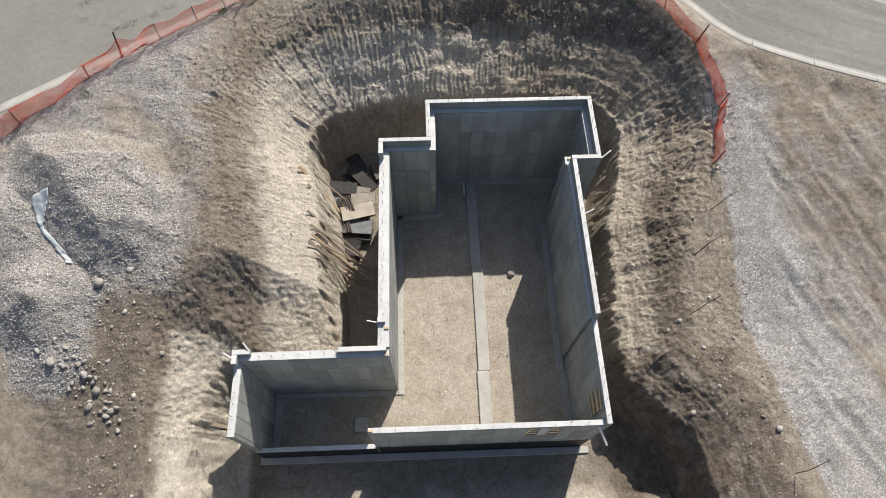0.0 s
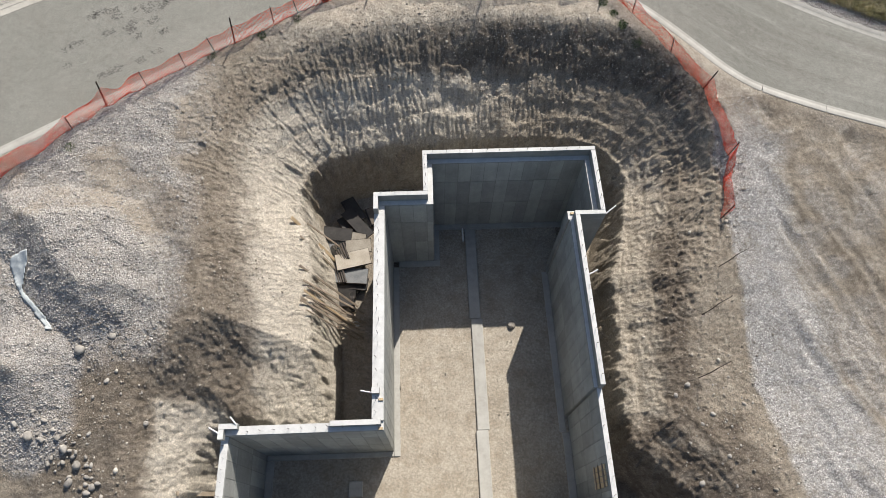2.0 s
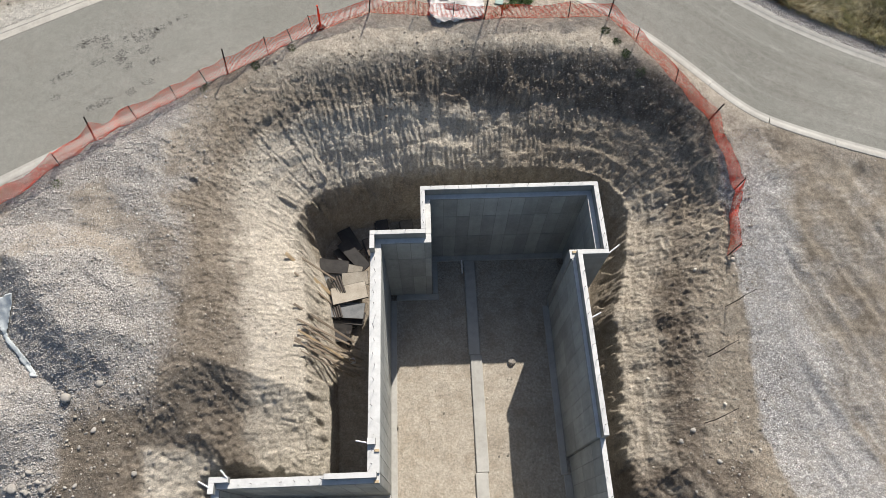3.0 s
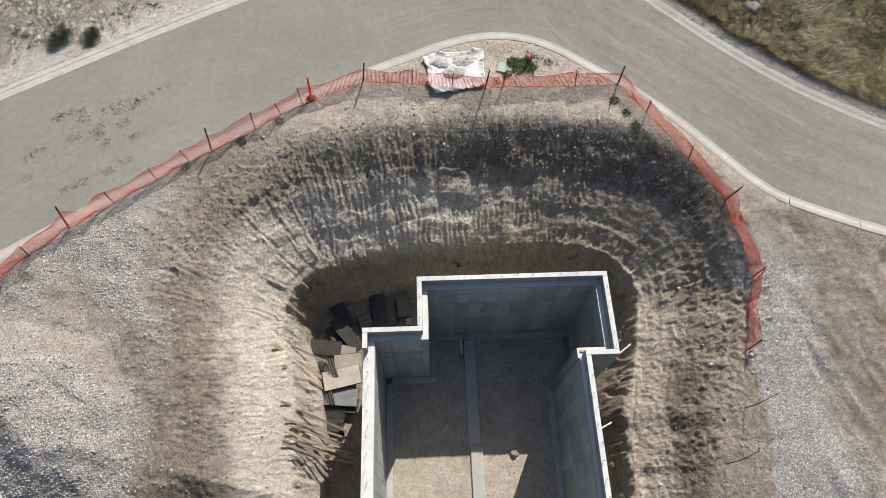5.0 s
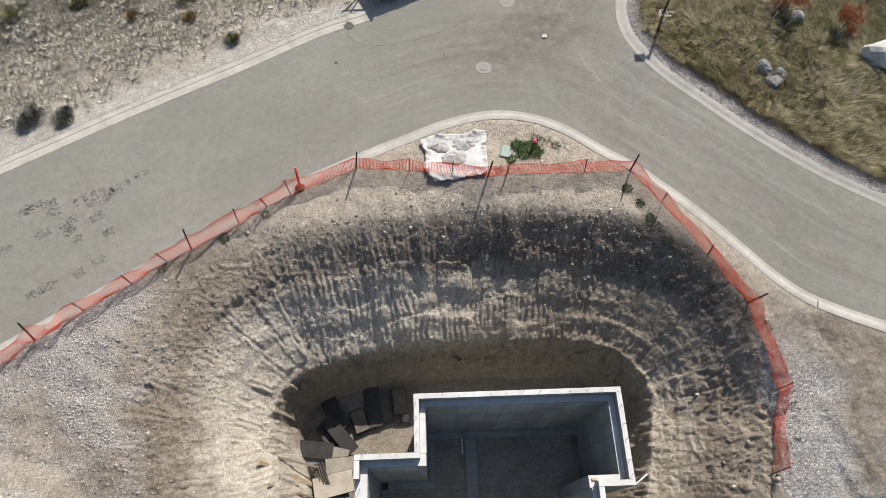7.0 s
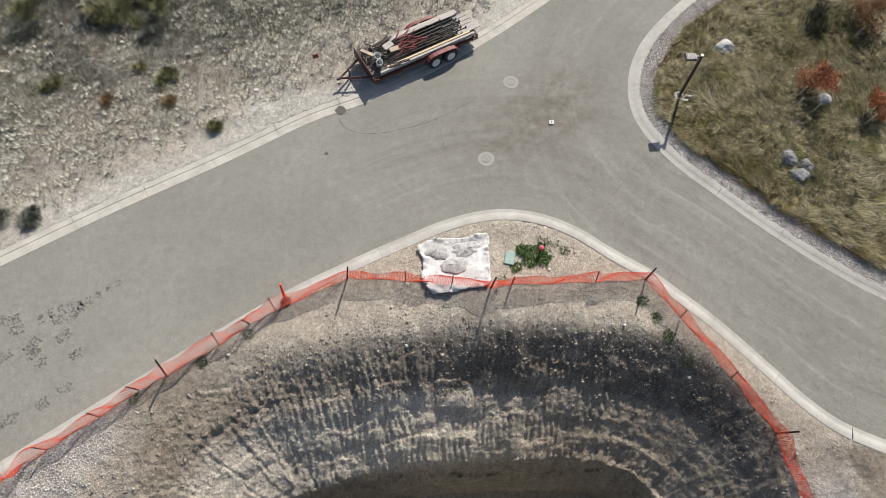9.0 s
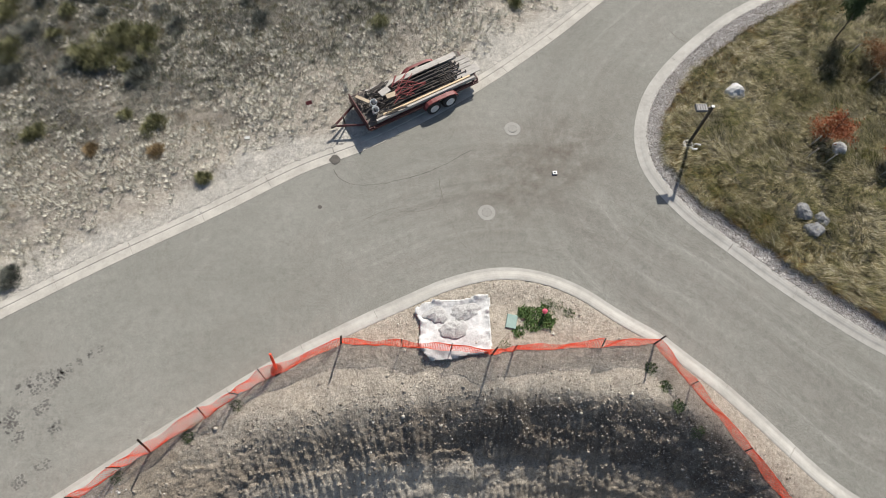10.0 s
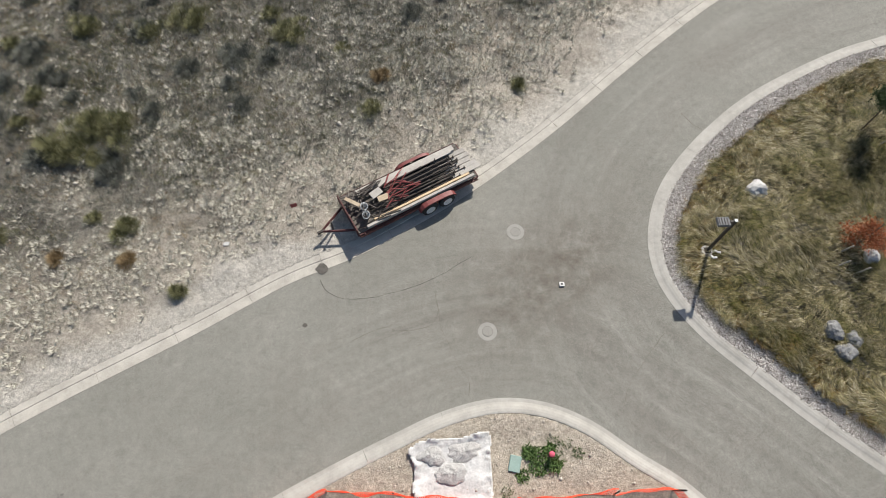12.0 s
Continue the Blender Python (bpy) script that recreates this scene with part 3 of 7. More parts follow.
    for name, (a, b, c) in (("zone", (gravel, brown, scrub)), ("zone_more", (pale, dust, clay))):
        at = ob.data.attributes.new(name, "FLOAT_COLOR", "POINT")
        at.data.foreach_set("color", np.stack([a, b, c, np.ones_like(a)], 1).astype(np.float32).ravel())
    return tagged(ob, "bare sloping building lot of brown soil and grey gravel with a deep pit", "ground", kind="structure")


build_ground()


def ground_z(x, y):
    return float(land(np.array([float(x)]), np.array([float(y)]))[0][0])


def build_road():
    xs, ys = np.arange(-48, 50, 0.22), np.arange(-14, 72, 0.22)
    X, Y = np.meshgrid(xs, ys)
    x, y = X.ravel(), Y.ravel()
    ok = inside(x, y, ROAD_LINE)
    for line in (S_LINE, N_LINE, E_LINE):
        ok |= to_line(x, y, line)[0] < 0.45
    r = np.arange(x.size).reshape(X.shape)
    f = np.stack([r[:-1, :-1], r[:-1, 1:], r[1:, 1:], r[1:, :-1]], -1).reshape(-1, 4)
    f = f[ok[f].all(1)]
    used, inv = np.unique(f, return_inverse=True)
    v = np.stack([x, y, street(x, y)], 1)[used]
    ob = fast_mesh("road", v, inv.reshape(-1, 4), M_ROAD, smooth=True)
    x, y = v[:, 0], v[:, 1]
    (ds, ss), (de, se), (dn, _) = to_line(x, y, S_LINE), to_line(x, y, E_LINE), to_line(x, y, N_LINE)
    for name, q, run, k in (("bend_south", ds, ss, ease(0.1, 0.6, ds) * ease(9.0, 4.0, ds) * (0.12 + 0.88 * ease(-6, 1, x))), ("bend_east", de, se, ease(0.1, 0.6, de) * ease(7.0, 3.0, de))):
        at = ob.data.attributes.new(name, "FLOAT_VECTOR", "POINT")
        at.data.foreach_set("vector", np.stack([q, run, k], 1).astype(np.float32).ravel())
    worn = np.exp(-(((x - 5.8) * 0.8 + (y - 33.6) * 0.6) / 4.2) ** 2 - (((y - 33.6) * 0.8 - (x - 5.8) * 0.6) / 2.2) ** 2)
    at = ob.data.attributes.new("worn", "FLOAT_COLOR", "POINT")
    at.data.foreach_set("color", np.stack([worn, worn, worn, worn * 0 + 1], 1).astype(np.float32).ravel())
    return ob


tagged(build_road(), "worn grey asphalt street with a junction", "road", kind="structure")


def sweep(name, line, profile, material, side=1.0, gap=0.0):
    """A profile of (outward, height) swept along a line."""
    line = np.asarray(line)
    t = np.gradient(line, axis=0)
    t /= np.linalg.norm(t, axis=1)[:, None]
    n = np.stack([-t[:, 1], t[:, 0]], 1) * side
    k = len(profile)
    v = np.array([[(p[0] + n_[0] * o, p[1] + n_[1] * o, h + float(street(p[0], p[1]))) for o, h in profile] for p, n_ in zip(line, n)]).reshape(-1, 3)
    f = []
    for i in range(len(line) - 1):
        for j in range(k):
            a, b = i * k + j, i * k + (j + 1) % k
            f.append((a, b, b + k, a + k) if side < 0 else (a, a + k, b + k, b))
    return v, f


def near(line, lo, hi):
    """The stretch of a line inside a square of the plan."""
    return line[(line[:, 0] > -32) & (line[:, 0] < 34) & (line[:, 1] > lo) & (line[:, 1] < hi)]


ROLLED = [(0.02, -0.3), (0.02, 0.008), (0.16, 0.014), (0.24, 0.04), (0.32, 0.078), (0.42, 0.108), (0.52, 0.118), (0.58, 0.11), (0.58, -0.3)]
FLAT = [(-0.08, -0.3), (-0.08, 0.01), (0.28, 0.016), (0.30, 0.01), (0.315, 0.01), (0.345, 0.033), (0.64, 0.04), (0.64, -0.3)]


def kerb(name, line, profile, side, label, material=M_KERB):
    """A cast kerb with a joint about every three metres."""
    k = empty(name)
    tagged(k, label, "kerb", kind="structure")
    run = np.concatenate([[0], np.cumsum(np.linalg.norm(np.diff(line, axis=0), axis=1))])
    a = 0.0
    while a < run[-1] - 0.5:
        b = min(a + 3.0, run[-1])
        at = np.linspace(a + 0.008, b - 0.008, 8)
        seg = np.stack([np.interp(at, run, line[:, 0]), np.interp(at, run, line[:, 1])], 1)
        v, f = sweep("kerb", seg, profile, material, side)
        n = len(profile)
        f += [tuple(range(n))[::side > 0 and -1 or 1], tuple(len(v) - n + j for j in range(n))[::side > 0 and 1 or -1]]
        raw_mesh("kerb_stone", v, f, material, k)
        a = b
    return k


kerb("kerb", near(KERB_S, -5, 60), ROLLED, -1, "pale rolled concrete kerb along the building lot")
kerb("kerb", near(KERB_N, 5, 62), FLAT, 1, "flat concrete kerb edged with pale dust", M_KERB_DUSTY)
kerb("kerb", near(KERB_E, 5, 62), [(o + 0.09, h if h < 0.02 else h * 0.6) for o, h in ROLLED], 1, "pale rolled concrete kerb round the grass island")

# ---- the basement of cast concrete ----
XL, XI, XR, XB = -2.58, -2.13, 6.17, 7.28      # west wall, its inner face, east wall, east side of the rear bay
YR, YJ, YE, YF = 16.38, 14.3, 12.93, 1.62      # rear, west jog, east jog, front
TH, LIP = 0.42, 0.2
F0 = FLOOR_Z - 0.3
M_WOOD = grainy("form_lumber", (0.50, 0.37, 0.22), (0.70, 0.55, 0.36), 3, 40, 0.8, 0.3, vary=0.3)
M_OLDWOOD = grainy("weathered_lumber", (0.27, 0.215, 0.16), (0.47, 0.39, 0.30), 3, 30, 0.85, 0.3, vary=0.35)
M_STEEL = grainy("rebar_steel", (0.05, 0.045, 0.04), (0.11, 0.095, 0.085), 9, 60, 0.6, 0.2, metal=0.6)
M_PIPE = grainy("white_plastic_pipe", (0.72, 0.72, 0.70), (0.84, 0.84, 0.82), 3, 40, 0.4, 0.05)
basement = empty("basement_shell")
tagged(basement, "unfinished grey cast concrete basement shell standing in a pit", "foundation")


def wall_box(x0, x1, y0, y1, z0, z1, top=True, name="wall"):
    """A stretch of wall with a top paler than its sides."""
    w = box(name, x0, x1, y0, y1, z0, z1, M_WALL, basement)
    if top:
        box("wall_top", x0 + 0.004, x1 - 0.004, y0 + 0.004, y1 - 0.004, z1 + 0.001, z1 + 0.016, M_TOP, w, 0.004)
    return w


# rear bay
rear = wall_box(-0.44, XB, YR - TH, YR, F0, LEDGE_Z)
wall_box(-0.44, XB, YR - LIP, YR, LEDGE_Z + 0.02, LIP_Z)
bay_e = wall_box(XB - TH, XB, YE + 0.42, YR - TH, F0, LEDGE_Z)
wall_box(XB - LIP, XB, YE + LIP, YR - LIP, LEDGE_Z + 0.02, LIP_Z)
bay_w = wall_box(-0.44, -0.44 + TH, YJ, YR - TH, F0, LEDGE_Z)
wall_box(-0.44, -0.44 + LIP, YJ, YR - LIP, LEDGE_Z + 0.02, LIP_Z)
# west jog
jog_w = wall_box(XL, -0.44 + TH, YJ - TH, YJ, F0, LEDGE_Z)
wall_box(XL, -0.44 + LIP, YJ - LIP, YJ, LEDGE_Z + 0.02, LIP_Z)
wall_box(XL, XL + LIP, YJ - 0.82, YJ - LIP, LEDGE_Z + 0.02, LIP_Z)
# east jog
wall_box(XR - TH, XB, YE, YE + 0.42, F0, LEDGE_Z)
wall_box(XR - LIP, XB, YE, YE + LIP, LEDGE_Z + 0.02, LIP_Z)
# east wall: thick at the back, thin in front
east_w = wall_box(XR - 0.34, XR, 5.72, YE, F0, LEDGE_Z)
wall_box(XR - LIP, XR, 5.72, YE, LEDGE_Z + 0.02, LIP_Z)
east_f = wall_box(XR - 0.2, XR, YF, 5.72, F0, FRONT_Z + 0.25)
# west wall
west_w = wall_box(XL, XI, 4.78, YJ - TH, F0, LEDGE_Z)
wall_box(XL, XL + 0.3, 5.75, 5.98, LEDGE_Z + 0.02, LEDGE_Z + 0.2)
# wing: rear wall with raised ends, west wall, low front wall
wing_r = wall_box(-8.14, XI, 4.45, 4.78, F0, LEDGE_Z - 0.1)
wall_box(-8.14, -7.45, 4.64, 4.84, LEDGE_Z - 0.08, LIP_Z - 0.3)
wall_box(-8.14, -7.93, 4.28, 4.64, LEDGE_Z - 0.08, LIP_Z - 0.3)
wall_box(-4.1, XI - 0.1, 4.62, 4.82, LEDGE_Z - 0.08, LIP_Z - 0.32)
wing_w = wall_box(-8.14, -7.86, 1.66, 4.45, F0, FRONT_Z + 0.1)
wing_f = wall_box(-8.14, -2.95, 1.6, 1.8, F0, -5.4)
# front wall
front = wall_box(-2.95, XR - 0.2, YF, YF + 0.21, F0, FRONT_Z)

# panels left by the forms, 0.6 m wide and about 2 m high
panel_meshes = {}


def panel_mesh(w, h):
    key = (round(w, 3), round(h, 3))
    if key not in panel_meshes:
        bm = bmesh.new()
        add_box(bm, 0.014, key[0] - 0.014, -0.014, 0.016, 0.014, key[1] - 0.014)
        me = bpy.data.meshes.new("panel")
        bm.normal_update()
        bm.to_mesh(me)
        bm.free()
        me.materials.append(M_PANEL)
        panel_meshes[key] = me
    return panel_meshes[key]


def panels(wall, x, y, turn, length, z0, z1, col=0.6, tiers=(-4.68, -2.66)):
    """Clad one face of a wall, from a corner, along a heading."""
    cuts = [z0] + [t for t in tiers if z0 + 0.3 < t < z1 - 0.3] + [z1]
    u = 0.0
    a = radians(turn)
    while u < length - 0.05:
        w = min(col, length - u)
        for lo, hi in zip(cuts, cuts[1:]):
            p = new("panel", panel_mesh(w, hi - lo))
            p.parent = wall
            p.matrix_world = Matrix.Translation((x + u * math.cos(a), y + u * math.sin(a), lo)) @ Matrix.Rotation(a, 4, "Z")
        u += col


B0 = FLOOR_Z + 0.02
panels(rear, -0.02, YR - TH, 0, XB - TH + 0.02, B0, LEDGE_Z - 0.03)
panels(bay_e, XB - TH, YR - TH - 0.02, -90, YR - TH - YE - 0.46, B0, LEDGE_Z - 0.03)
panels(jog_w, XI + 0.02, YJ - TH, 0, -0.02 - XI - 0.02, B0, LEDGE_Z - 0.03)
panels(bay_w, -0.02, YJ + 0.02, 90, YR - TH - YJ - 0.04, B0, LEDGE_Z - 0.03)
panels(east_w, XR - 0.34, YE, -90, YE - 5.74, B0, LEDGE_Z - 0.03)
panels(east_f, XR - 0.2, 5.7, -90, 5.7 - YF - 0.24, B0, FRONT_Z + 0.22)
panels(west_w, XI, 4.8, 90, YJ - TH - 4.82, B0, LEDGE_Z - 0.03)
panels(wing_r, -7.84, 4.45, 0, XI + 7.84, B0, LEDGE_Z - 0.13)
panels(wing_w, -7.86, 1.82, 90, 4.43 - 1.82, B0, FRONT_Z + 0.07)
panels(front, -2.93, YF, 0, 3.1 + 2.93, -5.1, FRONT_Z - 0.03)
panels(front, 4.42, YF, 0, XR - 0.22 - 4.42, -5.1, FRONT_Z - 0.03)

# tar coating on the outer face of the front walls
bm = bmesh.new()
n = 120
row = []
for i in range(n + 1):
    x = -2.9 + (XR + 2.9) * i / n
    row.append((bm.verts.new((x, YF - 0.006, F0)), bm.verts.new((x, YF - 0.006, -5.15 + 0.05 * noise.noise((x * 1.1, 0, 3)))), bm.verts.new((x, YF + 0.02, -5.1))))
for a, b in zip(row, row[1:]):
    bm.faces.new((a[0], b[0], b[1], a[1]))
    bm.faces.new((a[1], b[1], b[2], a[2]))
part("tar_coating", bm, M_TAR, front, "black brushed tar coating")
box("tar_coating", -8.13, -2.96, 1.592, 1.602, F0, -5.43, M_TAR, wing_f, label="black brushed tar coating")

M_PINE = grainy("fresh_pine", (0.66, 0.50, 0.30), (0.82, 0.67, 0.45), 3, 40, 0.75, 0.2)
# wooden window forms in the front wall and a form frame on the east wall
for i, (x0, x1, m) in enumerate(((3.12, 3.52, M_PINE), (3.58, 3.9, M_TOP), (3.96, 4.38, M_PINE))):
    box("window_form", x0, x1, YF - 0.025, YF + 0.05, -3.15, FRONT_Z - 0.12, m, front, 0.008, label="pale wooden window form" if m is M_PINE else "")
    if m is M_PINE:
        for z in (-2.9, -2.3, -1.8):
            box("brace", x0 + 0.02, x1 - 0.02, YF - 0.06, YF - 0.027, z - 0.045, z + 0.045, M_OLDWOOD, front)
form = empty("window_form")
tagged(form, "pale wooden window form fixed inside the concrete wall", "wooden form")
for i in range(4):
    y = 2.25 + 0.2 * i
    box("board", XR - 0.27, XR - 0.222, y, y + 0.17, -3.3, -1.5, M_WOOD, form, 0.006)
for z in (-3.0, -2.4, -1.75):
    box("cleat", XR - 0.31, XR - 0.272, 2.22, 3.05, z - 0.05, z + 0.05, M_OLDWOOD, form, 0.006)

# footings
foot = empty("wall_footing")
tagged(foot, "rough grey concrete strip footing below the basement walls", "footing")
FZ = FLOOR_Z + 0.09
for x0, x1, y0, y1 in ((-0.02, XB - TH, YR - TH - 0.32, YR - TH - 0.012), (XI + 0.012, XI + 0.3, 4.2, YJ - TH - 0.33), (XI + 0.3, 0.3, YJ - TH - 0.33, YJ - TH - 0.012), (-0.008, 0.28, YJ - TH, YR - TH - 0.34),
                       (XR - 0.66, XR - 0.352, 5.0, YE + 0.1), (XR - 0.56, XR - 0.212, 1.9, 4.98), (-7.84, XI - 0.0, 4.2, 4.438), (-7.846, -7.5, 1.82, 4.18), (-8.3, 6.5, 1.28, 1.59)):
    box("strip", x0, x1, y0, y1, FLOOR_Z - 0.25, FZ - (0.0 if y0 > 1.1 else 0.02), M_FOOT, foot, 0.02)
beam = empty("grade_beam")
tagged(beam, "long pale concrete strip footing along the basement floor", "footing")
for a, b, x in ((1.85, 5.2, 1.66), (5.21, 10.6, 1.72), (10.61, 15.6, 1.65)):
    box("strip", x, x + 0.56, a, b, FLOOR_Z - 0.2, FLOOR_Z + 0.17, M_FOOT, beam, 0.025)
stub = box("footing_end", 1.5, 1.58, 14.9, 15.6, FLOOR_Z, FLOOR_Z + 0.3, M_PIPE, None, 0.02)
stub.name = "drain_pipe"
tagged(stub, "short white plastic drain pipe on the basement floor", "pipe")
pad = box("concrete_pad", -4.13, -3.5, 2.55, 3.22, FLOOR_Z - 0.05, FLOOR_Z + 0.16, M_FOOT, None, 0.03)
tagged(pad, "square concrete pad footing on the floor", "footing")

# tan sandy floor of the basement


def make_floor():
    n = Nodes("basement_soil", 0.95)
    mid, fine, big = n.noise(2.0, 7, 0.7), n.noise(38, 4, 0.7), n.noise(0.5, 5, 0.6)
    c = n.ramp(big, (0.3, (0.31, 0.27, 0.215)), (0.7, (0.43, 0.385, 0.32)))
    c = n.mix(n.ramp(mid, (0.4, 0.0), (0.75, 0.6)), c, (0.44, 0.405, 0.345))
    c = n.mix(n.ramp(n.noise(0.9, 5, 0.7), (0.66, 0.0), (0.82, 0.4)), c, (0.27, 0.22, 0.16))
    c = n.mix(0.4, c, n.mix(1.0, c, n.ramp(fine, (0.36, 0.5), (0.64, 1.4)), "MULTIPLY"))
    c = n.mix(0.8, c, n.mix(1.0, c, n.ramp(n.noise(9, 6, 0.85), (0.36, 0.55), (0.64, 1.35)), "MULTIPLY"))
    c = n.mix(n.ramp(n.noise(1.6, 6, 0.75), (0.5, 0.0), (0.66, 0.45)), c, (0.25, 0.205, 0.15))
    nb = n.bump(fine, 0.8, 0.02)
    return n.done(c, n.bump(mid, 0.6, 0.1, nb))


M_FLOOR = make_floor()
gx, gy = np.meshgrid(np.arange(-7.8, 6.9, 0.1), np.arange(1.84, 15.96, 0.1))
gz = FLOOR_Z + 0.03 + rough_noise(gx * 0.9, gy * 0.9, 41, 4) * 0.045 + rough_noise(gx * 4, gy * 4, 42, 3) * 0.012
r = np.arange(gx.size).reshape(gx.shape)
f = np.stack([r[:-1, :-1], r[:-1, 1:], r[1:, 1:], r[1:, :-1]], -1).reshape(-1, 4)
cx, cy = gx.ravel()[f].mean(1), gy.ravel()[f].mean(1)
keep = ((cx > -2.0) & (cx < 5.95) & (cy < 13.5)) | ((cx < -1.9) & (cy < 4.4)) | ((cx > -0.1) & (cy > 13.3))
floor = fast_mesh("basement_floor", np.stack([gx.ravel(), gy.ravel(), gz.ravel()], 1), f[keep], M_FLOOR, smooth=True)
tagged(floor, "bare tan soil floor inside the basement", "floor", kind="structure")


def rock_mesh(name, r, seed, material, flat=0.7, sub=2):
    bm = bmesh.new()
    bmesh.ops.create_icosphere(bm, subdivisions=sub, radius=r)
    off = Vector((seed * 7.3, seed * 3.1, seed * 1.7))
    for v in bm.verts:
        k = 1 + 0.38 * noise.noise(v.co / r * 1.1 + off) + 0.14 * noise.noise(v.co / r * 3.1 + off)
        v.co = v.co * k
        v.co.z *= flat
    me = bpy.data.meshes.new(name)
    bm.normal_update()
    bm.to_mesh(me)
    bm.free()
    me.materials.append(material)
    return me


M_STONE = grainy("field_stone", (0.30, 0.27, 0.23), (0.52, 0.48, 0.43), 5, 40, 0.9, 0.5, 0.01, vary=0.45)
rock = new("stone", rock_mesh("stone", 0.2, 3, M_STONE))
rock.location = (3.72, 10.2, FLOOR_Z + 0.1)
tagged(rock, "pale rough stone lying on the basement floor", "stone")

# dowels standing in the wall tops
bars = empty("rebar_dowels")
tagged(bars, "short dark steel dowels sticking out of the concrete wall tops", "rebar", kind="stuff")
random.seed(5)
bar_bm = bmesh.new()


def dowels(x0, y0, x1, y1, z, gap, ln=0.3):
    d = math.hypot(x1 - x0, y1 - y0)
    for i in range(int(d / gap)):
        t = (i + 0.5) * gap / d
        x, y = x0 + (x1 - x0) * t + random.uniform(-0.04, 0.04), y0 + (y1 - y0) * t + random.uniform(-0.04, 0.04)
        dx, dy = random.uniform(-0.06, 0.06), random.uniform(-0.06, 0.06)
        tube(bar_bm, [(x, y, z - 0.05), (x + dx * 0.4, y + dy * 0.4, z + 0.12), (x + dx, y + dy, z + random.uniform(0.6, 1.0) * ln)], 0.009, 4)


dowels(-0.3, YR - 0.1, XB, YR - 0.1, LIP_Z, 0.6)
dowels(XB - 0.1, YE, XB - 0.1, YR, LIP_Z, 0.6)
dowels(XR - 0.1, 5.8, XR - 0.1, YE, LIP_Z, 0.6)
dowels(XR - 0.1, YF, XR - 0.1, 5.7, FRONT_Z + 0.25, 0.6)
dowels(XL, YJ - 0.1, -0.3, YJ - 0.1, LIP_Z, 0.6)
dowels(-0.34, YJ, -0.34, YR, LIP_Z, 0.5)
dowels(XL + 0.2, 4.9, XL + 0.2, YJ - 0.5, LEDGE_Z, 0.5, 0.45)
dowels(-7.4, 4.6, -2.5, 4.6, LEDGE_Z - 0.1, 0.5, 0.4)
dowels(-8.02, 1.7, -8.02, 4.4, FRONT_Z + 0.1, 0.45)
dowels(-2.8, YF + 0.1, XR, YF + 0.1, FRONT_Z, 0.6)
bar_me = bpy.data.meshes.new("rebar_dowels")
bar_bm.to_mesh(bar_me)
bar_bm.free()
bar_me.materials.append(M_STEEL)
bpy.data.objects.remove(bars)
bars = tagged(new("rebar_dowels", bar_me), "short dark steel dowels sticking out of the concrete wall tops", "rebar", kind="stuff")


def rod(name, a, b, r, material, label, category, sides=8, group=""):
    bm = bmesh.new()
    tube(bm, [a, b], r, sides)
    return tagged(part(name, bm, material), label, category, group)


rod("plastic_pipe", (5.75, 1.58, -1.62), (6.1, 1.0, -2.3), 0.045, M_PIPE, "white plastic pipe leaning on the front wall", "pipe")
for a, b in (((XL - 0.45, 5.95, LEDGE_Z - 0.15), (XL + 0.05, 5.85, LEDGE_Z - 0.2)), ((XB - 0.02, YE + 0.02, LIP_Z - 0.05), (XB + 0.45, YE + 0.35, LIP_Z + 0.05)), ((XR - 0.02, 10.2, LIP_Z - 0.1), (XR + 0.4, 10.4, LIP_Z - 0.05)),
             ((-8.1, 4.5, -0.9), (-8.45, 4.7, -0.8)), ((-7.5, 4.8, -0.9), (-7.7, 5.05, -0.75))):
    rod("form_tie", a, b, 0.03, M_PIPE, "pale form tie sticking out of the concrete wall", "form tie", 6, "form ties")
for x, y, z in ((XI - 0.12, 4.5, LEDGE_Z - 0.08), (XI - 0.1, 5.55, LEDGE_Z + 0.02), (5.95, YE + 0.28, LEDGE_Z + 0.02), (-2.86, YF + 0.1, FRONT_Z + 0.02)):
    b = box("wood_block", x - 0.09, x + 0.09, y - 0.05, y + 0.05, z, z + 0.06, M_WOOD, None, 0.008)
    tagged(b, "small pale wooden block on a concrete wall", "wood block", "wood blocks")

# ---- orange safety fence ----
M_NET = grainy("orange_plastic_net", (0.84, 0.055, 0.022), (0.92, 0.11, 0.045), 2, 30, 0.55, 0.05)
M_POST = grainy("steel_fence_post", (0.035, 0.03, 0.028), (0.085, 0.07, 0.06), 7, 40, 0.65, 0.3, metal=0.5)
